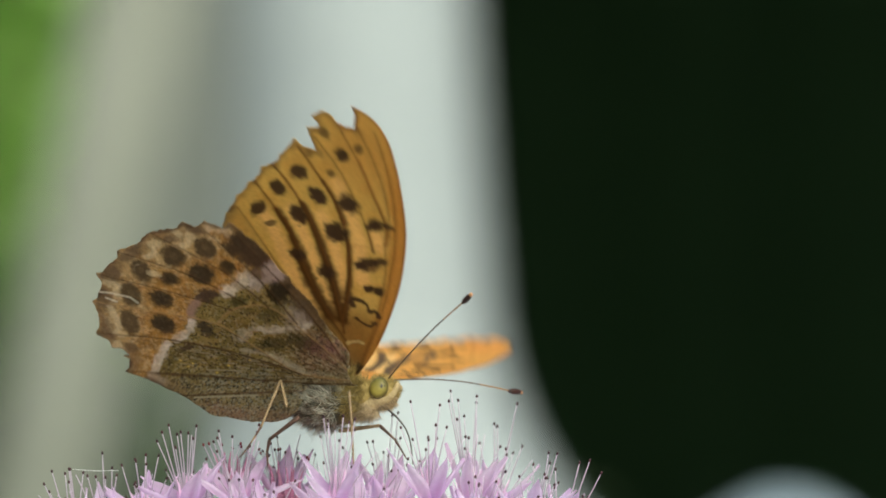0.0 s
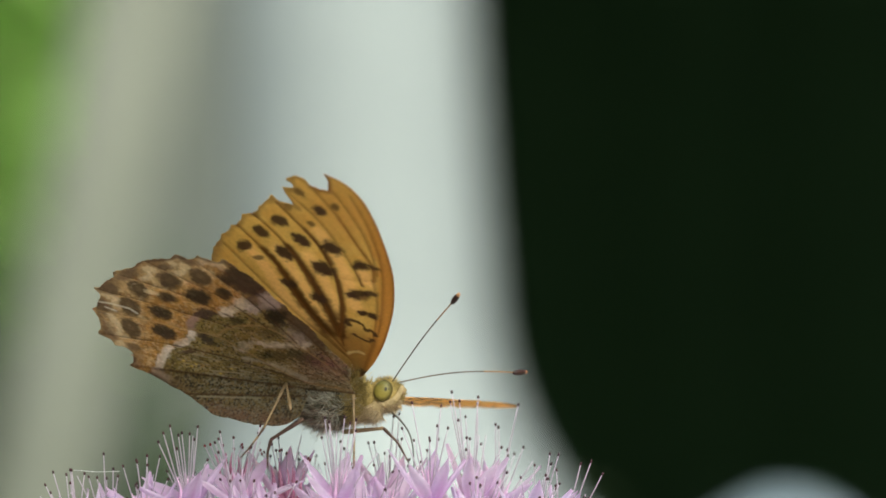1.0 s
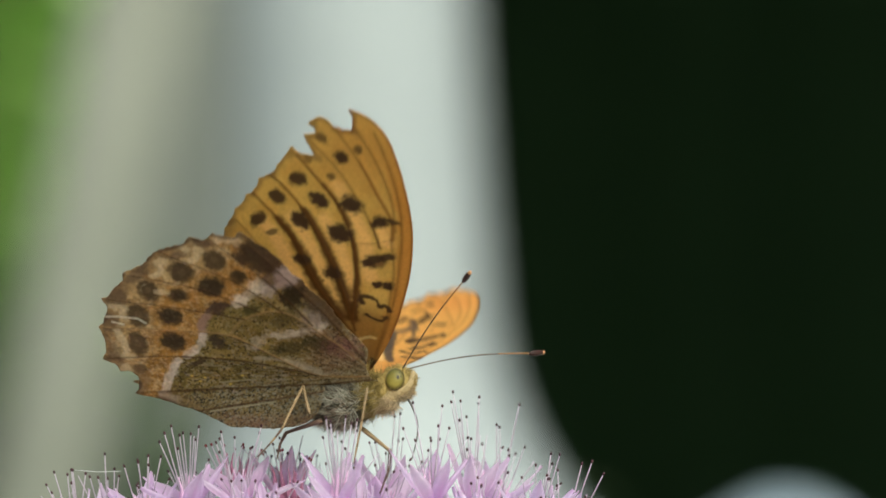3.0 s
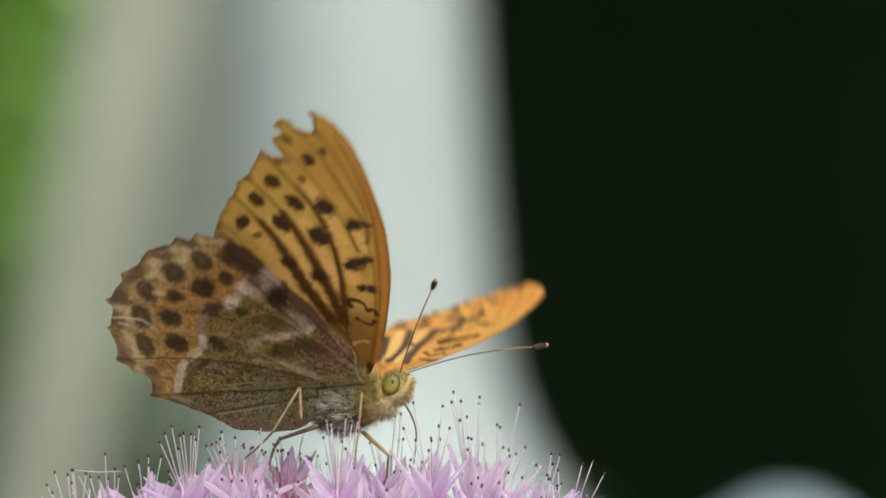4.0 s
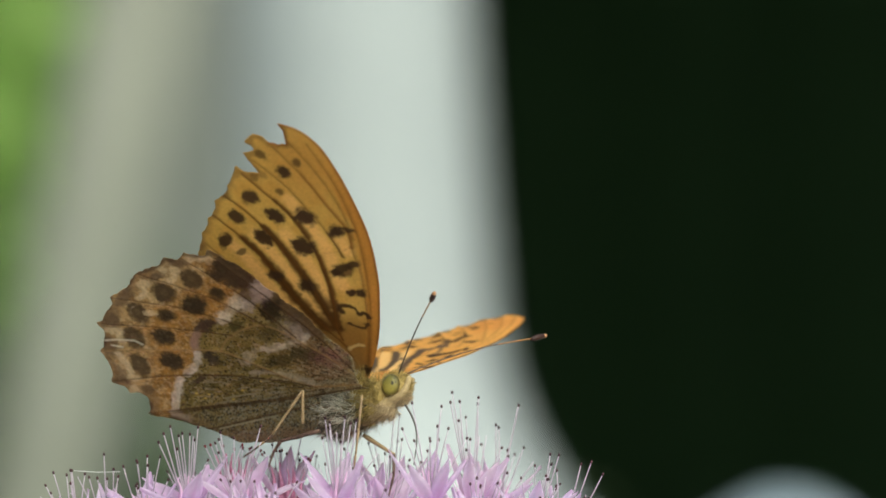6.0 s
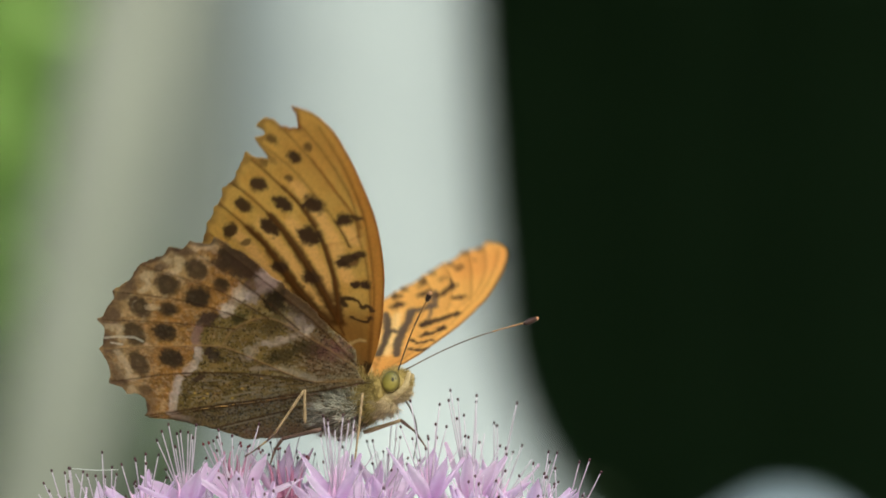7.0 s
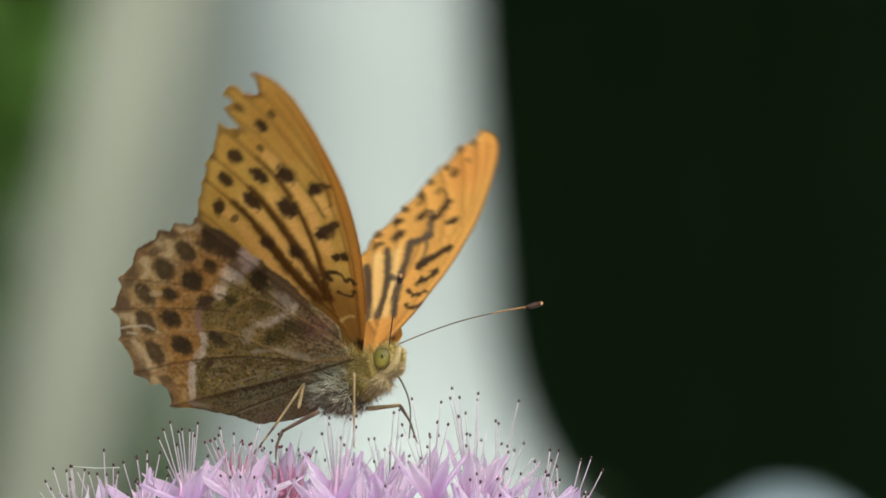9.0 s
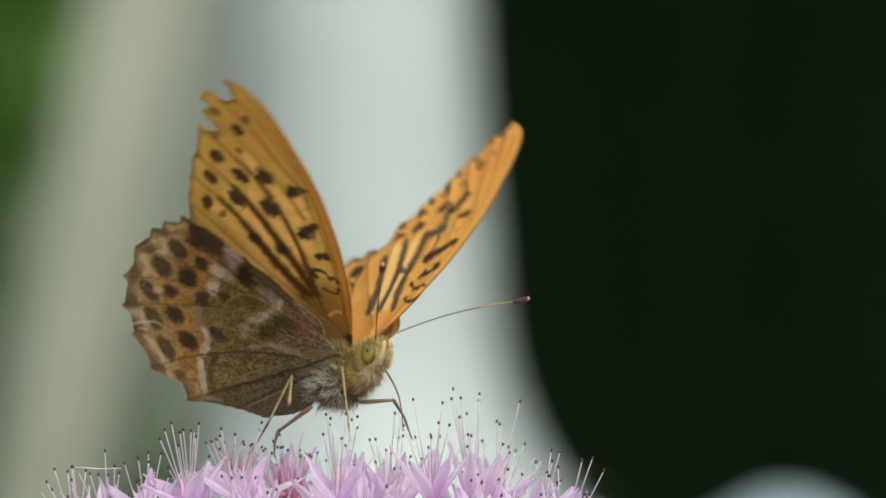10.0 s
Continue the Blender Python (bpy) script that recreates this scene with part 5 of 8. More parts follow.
def shrub(name, label, mat, centre, radii, count, leaf, seed, limit=9.0, category="shrub", clumped=60, spread=0.28):
    """Stems from the ground and many small folded leaves in uneven clumps."""
    rnd = random.Random(seed)
    root = tagged(empty(name, pose(centre[0], centre[1], 0)), label, category)
    pieces = []
    for k in range(9):
        w, r = rnd.uniform(0, 6.28), rnd.uniform(0.1, 0.7)
        top = (radii[0] * r * math.cos(w), radii[1] * r * math.sin(w), centre[2] + radii[2] * rnd.uniform(-0.3, 0.7))
        pieces.append(tube(curve([(0.03 * math.cos(w), 0.03 * math.sin(w), -0.02), (top[0] * 0.5, top[1] * 0.5, top[2] * 0.6), top], 4), [0.014 - 0.001 * i for i in range(9)], 6))
    v, f = merged(*pieces)
    part("branches", v, f, M_BARK, root)
    clumps = []
    for k in range(clumped):
        d = Vector((rnd.gauss(0, 1), rnd.gauss(0, 1), rnd.gauss(0, 1))).normalized() * rnd.uniform(0.35, 0.95)
        clumps.append(Vector((d.x * radii[0], d.y * radii[1], centre[2] + d.z * radii[2])))
    verts, faces = [], []
    for k in range(count):
        c = rnd.choice(clumps)
        s = spread * min(radii)
        p = c + Vector((rnd.gauss(0, s), rnd.gauss(0, s), rnd.gauss(0, s)))
        if p.x > limit:
            p.x = 2 * limit - p.x
        if p.z < 0.03:
            continue
        ax = Vector((rnd.gauss(0, 1), rnd.gauss(0, 1), rnd.gauss(-0.2, 0.6))).normalized()
        sd = ax.cross(Vector((rnd.gauss(0, 0.4), rnd.gauss(0, 0.4), 1))).normalized()
        nm = sd.cross(ax)
        ln = leaf * rnd.uniform(0.7, 1.3)
        o = len(verts)
        verts += [p, p + ax * ln * 0.45 + sd * ln * 0.24 + nm * ln * 0.06, p + ax * ln, p + ax * ln * 0.45 - sd * ln * 0.24 + nm * ln * 0.06, p + ax * ln * 0.5]
        faces += [(o, o + 1, o + 4), (o + 1, o + 2, o + 4), (o, o + 4, o + 3), (o + 4, o + 2, o + 3)]
    tagged(part("foliage", verts, faces, mat, root), kind="stuff")
    return root


build_garden()
lime_shrub = shrub("shrub", "bright lime green leafy shrub swaying softly", M_LEAF_BRIGHT, (-0.54, 3.6, 0.80), (0.36, 0.30, 0.36), 52000, 0.045, 21, 0.288, clumped=700, spread=0.22)
shrub("shrub", "tall mid-green shrub against the garden wall", M_LEAF_MID, (-0.50, 3.98, 0.80), (0.33, 0.12, 0.38), 40000, 0.05, 23, 0.300, clumped=500, spread=0.4)
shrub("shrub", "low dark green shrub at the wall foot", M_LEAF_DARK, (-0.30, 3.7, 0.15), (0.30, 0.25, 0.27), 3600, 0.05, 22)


# ---- movement ----
def motions():
    walk(butterfly, [
        (0, pose(-0.00961, 0.00045, 0.48619, -20.3, 5.98, -17.98)), (0.1, pose(-0.00914, 0.00045, 0.48598, -20.79, 8.55, -18.67)), (0.2, pose(-0.00894, 0.00044, 0.48583, -20.89, 10.24, -18.35)),
        (0.3, pose(-0.00913, 0.00043, 0.48581, -20.51, 9.9, -17.47)), (0.4, pose(-0.00947, 0.00042, 0.48584, -19.62, 7.44, -16.99)), (0.5, pose(-0.00968, 0.00042, 0.48583, -18.6, 5.18, -17.14)),
        (0.6, pose(-0.00958, 0.00042, 0.48589, -18.9, 5.57, -17.09)), (0.7, pose(-0.00950, 0.00043, 0.48595, -19.15, 5.68, -17.06)), (0.8, pose(-0.00937, 0.00043, 0.48598, -19.06, 6.18, -17.5)),
        (0.9, pose(-0.00917, 0.00043, 0.48598, -18.62, 7.17, -18.13)), (1, pose(-0.00911, 0.00043, 0.48602, -18.19, 7.43, -17.99)), (1.1, pose(-0.00869, 0.00044, 0.48598, -18.56, 6.71, -18.4)),
        (1.2, pose(-0.00846, 0.00043, 0.48597, -18.99, 5.27, -17.3)), (1.3, pose(-0.00818, 0.00041, 0.48591, -19.16, 4.29, -15.76)), (1.4, pose(-0.00784, 0.00040, 0.48585, -19.36, 3.54, -15.13)),
        (1.5, pose(-0.00745, 0.00042, 0.48588, -20.23, 2.92, -15.42)), (1.6, pose(-0.00747, 0.00042, 0.48598, -20.47, 3.22, -15.37)), (1.7, pose(-0.00749, 0.00041, 0.48606, -20.5, 3.62, -14.99)),
        (1.8, pose(-0.00750, 0.00040, 0.48613, -20.51, 4.07, -14.44)), (1.9, pose(-0.00754, 0.00040, 0.48621, -20.39, 4.23, -14.15)), (2, pose(-0.00766, 0.00039, 0.48631, -19.98, 3.96, -13.97)),
        (2.1, pose(-0.00784, 0.00037, 0.48636, -19.16, 2.68, -13.02)), (2.2, pose(-0.00797, 0.00034, 0.48638, -18.07, 1.65, -11.39)), (2.4, pose(-0.00802, 0.00035, 0.48648, -17.67, 0.65, -11.98)),
        (2.6, pose(-0.00808, 0.00035, 0.48657, -17.26, -0.35, -12.57)), (2.8, pose(-0.00814, 0.00036, 0.48667, -16.86, -1.35, -13.15)), (3, pose(-0.00819, 0.00037, 0.48676, -16.45, -2.35, -13.74)),
        (3.2, pose(-0.00825, 0.00038, 0.48686, -16.04, -3.35, -14.33)), (3.3, pose(-0.00827, 0.00038, 0.48691, -15.84, -3.84, -14.62)), (3.4, pose(-0.00827, 0.00042, 0.48709, -16.28, -4.43, -16.51)),
        (3.5, pose(-0.00826, 0.00046, 0.48726, -16.22, -5.2, -19.19)), (3.6, pose(-0.00830, 0.00049, 0.48710, -15.08, -4.15, -21.68)), (3.7, pose(-0.00840, 0.00052, 0.48695, -14.08, -3.58, -24.15)),
        (3.8, pose(-0.00850, 0.00055, 0.48681, -13.48, -2.89, -26.43)), (3.9, pose(-0.00825, 0.00054, 0.48655, -13.81, -2.37, -25.87)), (4, pose(-0.00806, 0.00055, 0.48631, -14.49, -2.43, -26.51)),
        (4.1, pose(-0.00816, 0.00055, 0.48633, -14.25, -3.32, -25.93)), (4.2, pose(-0.00827, 0.00055, 0.48635, -14.23, -4.44, -25.58)), (4.3, pose(-0.00833, 0.00055, 0.48641, -14.4, -5.19, -25.8)),
        (4.4, pose(-0.00834, 0.00057, 0.48653, -14.76, -5.59, -26.75)), (4.5, pose(-0.00830, 0.00060, 0.48666, -15.11, -5.65, -28.29)), (4.6, pose(-0.00795, 0.00059, 0.48654, -15.35, -3.24, -28.55)),
        (4.7, pose(-0.00786, 0.00060, 0.48647, -15.61, -2.91, -28.68)), (4.8, pose(-0.00786, 0.00060, 0.48642, -15.76, -3.21, -28.51)), (4.9, pose(-0.00779, 0.00059, 0.48634, -15.84, -2.81, -28.09)),
        (5, pose(-0.00762, 0.00058, 0.48623, -15.79, -1.67, -27.77)), (5.1, pose(-0.00771, 0.00056, 0.48591, -15.46, -1.68, -26.53)), (5.2, pose(-0.00785, 0.00055, 0.48570, -15.02, -2.51, -25.93)),
        (5.3, pose(-0.00796, 0.00055, 0.48572, -14.9, -3.57, -25.94)), (5.4, pose(-0.00804, 0.00056, 0.48578, -15.15, -4.21, -26.26)), (5.5, pose(-0.00812, 0.00057, 0.48581, -15.44, -4.8, -26.84)),
        (5.6, pose(-0.00808, 0.00057, 0.48582, -15.58, -4.43, -26.53)), (5.7, pose(-0.00813, 0.00057, 0.48589, -15.79, -4.99, -26.58)), (5.9, pose(-0.00820, 0.00056, 0.48594, -15.5, -5.44, -25.59)),
        (6.1, pose(-0.00826, 0.00054, 0.48599, -15.21, -5.88, -24.6)), (6.3, pose(-0.00832, 0.00053, 0.48605, -14.93, -6.33, -23.61)), (6.5, pose(-0.00838, 0.00051, 0.48610, -14.64, -6.77, -22.62)),
        (6.7, pose(-0.00844, 0.00049, 0.48615, -14.36, -7.21, -21.63)), (6.8, pose(-0.00847, 0.00048, 0.48618, -14.21, -7.44, -21.14)), (6.9, pose(-0.00844, 0.00049, 0.48624, -14.05, -7.24, -21.74)),
        (7, pose(-0.00838, 0.00050, 0.48630, -14.06, -6.78, -22.2)), (7.1, pose(-0.00840, 0.00051, 0.48648, -13.82, -6.22, -23.1)), (7.2, pose(-0.00846, 0.00051, 0.48667, -13.66, -5.88, -23.46)),
        (7.3, pose(-0.00867, 0.00051, 0.48687, -13.29, -6.3, -23.41)), (7.4, pose(-0.00891, 0.00053, 0.48706, -12.6, -7.15, -24.93)), (7.5, pose(-0.00915, 0.00056, 0.48726, -11.78, -8.22, -26.97)),
        (7.6, pose(-0.00900, 0.00057, 0.48713, -11.75, -8.25, -27.46)), (7.7, pose(-0.00888, 0.00058, 0.48704, -11.78, -8.87, -28.5)), (7.8, pose(-0.00858, 0.00060, 0.48688, -12.14, -7.48, -29.78)),
        (7.9, pose(-0.00819, 0.00062, 0.48672, -12.87, -5.26, -30.97)), (8, pose(-0.00802, 0.00065, 0.48665, -13.27, -5.47, -32.7)), (8.1, pose(-0.00784, 0.00064, 0.48684, -11.79, -4.14, -33.25)),
        (8.2, pose(-0.00774, 0.00063, 0.48703, -10.6, -3.2, -33.47)), (8.3, pose(-0.00766, 0.00062, 0.48721, -9.58, -2.35, -33.61)), (8.4, pose(-0.00741, 0.00062, 0.48763, -8.2, -2.76, -34.25)),
        (8.5, pose(-0.00719, 0.00062, 0.48805, -6.73, -3.29, -34.87)), (8.6, pose(-0.00757, 0.00062, 0.48816, -7.23, -4.82, -34.06)), (8.7, pose(-0.00788, 0.00062, 0.48821, -7.2, -5.81, -33.58)),
        (8.8, pose(-0.00815, 0.00062, 0.48824, -6.99, -6.55, -33.48)), (8.9, pose(-0.00843, 0.00063, 0.48843, -7.29, -7.61, -34.27)), (9, pose(-0.00876, 0.00068, 0.48887, -7.71, -9.33, -36.67)),
        (9.1, pose(-0.00804, 0.00065, 0.48850, -7.27, -4.15, -36.37)), (9.2, pose(-0.00755, 0.00063, 0.48814, -7.13, -1.37, -35.74)), (9.3, pose(-0.00727, 0.00062, 0.48778, -7.1, -0.43, -35.65)),
        (9.4, pose(-0.00713, 0.00063, 0.48745, -7, 0.09, -36.52)), (9.5, pose(-0.00715, 0.00065, 0.48713, -6.96, 0.49, -38.11)), (9.6, pose(-0.00761, 0.00067, 0.48761, -6.24, -1.35, -39.15)),
        (9.7, pose(-0.00829, 0.00071, 0.48814, -5.81, -4.63, -41.51)), (9.8, pose(-0.00886, 0.00075, 0.48865, -5.41, -7.15, -43.61)), (9.9, pose(-0.00926, 0.00077, 0.48907, -5.1, -8.26, -45.07)),
        (10, pose(-0.00970, 0.00080, 0.48957, -5.13, -9.82, -47.03)),
    ])
    walk(near_forewing, [
        (0, pose(0.00098, -0.00100, -0.00049, 141.97, 1.56, -0.99)), (0.1, pose(0.00098, -0.00100, -0.00049, 149.4, 4.54, 3.72)), (0.2, pose(0.00098, -0.00100, -0.00049, 150.35, 6.01, 6.4)),
        (0.3, pose(0.00098, -0.00100, -0.00049, 136.22, 6.38, 4.21)), (0.4, pose(0.00098, -0.00100, -0.00049, 124.96, 1.61, -0.51)), (0.5, pose(0.00098, -0.00100, -0.00049, 119.59, -0.38, -1.54)),
        (0.6, pose(0.00098, -0.00100, -0.00049, 123.78, 0.07, -1.52)), (0.7, pose(0.00098, -0.00100, -0.00049, 129.52, 0.01, -1.92)), (0.8, pose(0.00098, -0.00100, -0.00049, 136.75, -0.18, -2.67)),
        (0.9, pose(0.00098, -0.00100, -0.00049, 149.04, 1.97, -0.61)), (1, pose(0.00098, -0.00100, -0.00049, 158.16, 1.66, -1.69)), (1.1, pose(0.00098, -0.00100, -0.00049, 149.49, 2.09, -0.41)),
        (1.2, pose(0.00098, -0.00100, -0.00049, 134.67, -0.56, -2.87)), (1.3, pose(0.00098, -0.00100, -0.00049, 124.4, 0.65, -1.15)), (1.4, pose(0.00098, -0.00100, -0.00049, 121.11, -0.05, -1.44)),
        (1.5, pose(0.00098, -0.00100, -0.00049, 124.45, -0.18, -1.72)), (1.6, pose(0.00098, -0.00100, -0.00049, 129.91, 0.51, -1.52)), (1.7, pose(0.00098, -0.00100, -0.00049, 138.7, 1.44, -1.02)),
        (1.8, pose(0.00098, -0.00100, -0.00049, 146.69, 2.44, 0.16)), (1.9, pose(0.00098, -0.00100, -0.00049, 154.69, 2.89, 1.17)), (2, pose(0.00098, -0.00100, -0.00049, 155.74, 2.57, 0.53)),
        (2.1, pose(0.00098, -0.00100, -0.00049, 147.7, 1.9, -0.69)), (2.2, pose(0.00098, -0.00100, -0.00049, 136.71, 2.41, 0.08)), (2.4, pose(0.00098, -0.00100, -0.00049, 126.01, 2.6, 0.19)),
        (2.6, pose(0.00098, -0.00100, -0.00049, 140.02, 2.68, 0.42)), (2.8, pose(0.00098, -0.00100, -0.00049, 154.03, 2.67, 0.68)), (3, pose(0.00098, -0.00100, -0.00049, 142.04, 2.94, 0.77)),
        (3.2, pose(0.00098, -0.00100, -0.00049, 127.04, 3.29, 0.72)), (3.3, pose(0.00098, -0.00100, -0.00049, 121.18, 3.45, 0.68)), (3.4, pose(0.00098, -0.00100, -0.00049, 123.91, 2.49, 0.11)),
        (3.5, pose(0.00098, -0.00100, -0.00049, 130.53, 1.14, -1.02)), (3.6, pose(0.00098, -0.00100, -0.00049, 142.78, 2.62, 0.38)), (3.7, pose(0.00098, -0.00100, -0.00049, 153.85, 2.45, 0.24)),
        (3.8, pose(0.00098, -0.00100, -0.00049, 160.68, 2.86, 1.49)), (3.9, pose(0.00098, -0.00100, -0.00049, 152.91, 3.45, 2.18)), (4, pose(0.00098, -0.00100, -0.00049, 139.1, 2.74, 0.47)),
        (4.1, pose(0.00098, -0.00100, -0.00049, 128.61, 3.25, 0.73)), (4.2, pose(0.00098, -0.00100, -0.00049, 120.68, 2.65, 0.19)), (4.3, pose(0.00098, -0.00100, -0.00049, 120.15, 3.28, 0.55)),
        (4.4, pose(0.00098, -0.00100, -0.00049, 124.68, 2.49, 0.11)), (4.5, pose(0.00098, -0.00100, -0.00049, 131.05, 2.6, 0.23)), (4.6, pose(0.00098, -0.00100, -0.00049, 141.26, 4.81, 3.08)),
        (4.7, pose(0.00098, -0.00100, -0.00049, 141.08, 3.09, 0.94)), (4.8, pose(0.00098, -0.00100, -0.00049, 137.87, 2.07, -0.29)), (4.9, pose(0.00098, -0.00100, -0.00049, 131.15, 1.5, -0.73)),
        (5, pose(0.00098, -0.00100, -0.00049, 123.68, 2.03, -0.2)), (5.1, pose(0.00098, -0.00100, -0.00049, 118.71, 3.54, 0.66)), (5.2, pose(0.00098, -0.00100, -0.00049, 112.54, 3.55, 0.5)),
        (5.3, pose(0.00098, -0.00100, -0.00049, 117.73, 1.6, -0.39)), (5.4, pose(0.00098, -0.00100, -0.00049, 119.89, 1.38, -0.55)), (5.5, pose(0.00098, -0.00100, -0.00049, 122.47, 0.45, -1.2)),
        (5.6, pose(0.00098, -0.00100, -0.00049, 129.84, 1.65, -0.57)), (5.7, pose(0.00098, -0.00100, -0.00049, 135.65, 0.81, -1.56)), (5.9, pose(0.00098, -0.00100, -0.00049, 143.95, 1.11, -1.69)),
        (6.1, pose(0.00098, -0.00100, -0.00049, 140.95, 1.08, -1.55)), (6.3, pose(0.00098, -0.00100, -0.00049, 133.96, 0.97, -1.32)), (6.5, pose(0.00098, -0.00100, -0.00049, 126.97, 0.89, -1.09)),
        (6.7, pose(0.00098, -0.00100, -0.00049, 123.97, 0.91, -0.96)), (6.8, pose(0.00098, -0.00100, -0.00049, 123.73, 0.95, -0.93)), (6.9, pose(0.00098, -0.00100, -0.00049, 130.6, 0.74, -1.37)),
        (7, pose(0.00098, -0.00100, -0.00049, 137.22, 1.28, -1.14)), (7.1, pose(0.00098, -0.00100, -0.00049, 146.45, 2.23, -0.15)), (7.2, pose(0.00098, -0.00100, -0.00049, 152.02, 3.49, 2.17)),
        (7.3, pose(0.00098, -0.00100, -0.00049, 159.56, 3.08, 2.01)), (7.4, pose(0.00098, -0.00100, -0.00049, 149.54, 2.83, 0.84)), (7.5, pose(0.00098, -0.00100, -0.00049, 136.26, 1.94, -0.41)),
        (7.6, pose(0.00098, -0.00100, -0.00049, 130.87, 3.23, 0.78)), (7.7, pose(0.00098, -0.00100, -0.00049, 119.63, 1.46, -0.49)), (7.8, pose(0.00098, -0.00100, -0.00049, 123.95, 3.07, 0.5)),
        (7.9, pose(0.00098, -0.00100, -0.00049, 129.23, 7.47, 4.18)), (8, pose(0.00098, -0.00100, -0.00049, 132.37, 5.52, 2.91)), (8.1, pose(0.00098, -0.00100, -0.00049, 145.96, 4.66, 3.44)),
        (8.2, pose(0.00098, -0.00100, -0.00049, 157, 3.5, 2.75)), (8.3, pose(0.00098, -0.00100, -0.00049, 161.14, 2.95, 1.8)), (8.4, pose(0.00098, -0.00100, -0.00049, 156.08, 3.49, 2.59)),
        (8.5, pose(0.00098, -0.00100, -0.00049, 140.27, 4.42, 2.5)), (8.6, pose(0.00098, -0.00100, -0.00049, 129.92, 3.91, 1.32)), (8.7, pose(0.00098, -0.00100, -0.00049, 121.53, 4.46, 1.3)),
        (8.8, pose(0.00098, -0.00100, -0.00049, 117.24, 4.56, 1.15)), (8.9, pose(0.00098, -0.00100, -0.00049, 117.91, 4.3, 1.04)), (9, pose(0.00098, -0.00100, -0.00049, 126.06, 0.41, -1.4)),
        (9.1, pose(0.00098, -0.00100, -0.00049, 137.16, 4.91, 2.78)), (9.2, pose(0.00098, -0.00100, -0.00049, 147.57, 6.27, 6.16)), (9.3, pose(0.00098, -0.00100, -0.00049, 156.48, 5.37, 6.91)),
        (9.4, pose(0.00098, -0.00100, -0.00049, 162.79, 4.45, 6.77)), (9.5, pose(0.00098, -0.00100, -0.00049, 163.21, 3.35, 3.37)), (9.6, pose(0.00098, -0.00100, -0.00049, 156.93, 4.77, 5.69)),
        (9.7, pose(0.00098, -0.00100, -0.00049, 136.97, 3.34, 1.07)), (9.8, pose(0.00098, -0.00100, -0.00049, 122.51, 2.68, 0.22)), (9.9, pose(0.00098, -0.00100, -0.00049, 123.4, 5.28, 1.94)),
        (10, pose(0.00098, -0.00100, -0.00049, 129.22, 4.41, 1.7)),
    ])
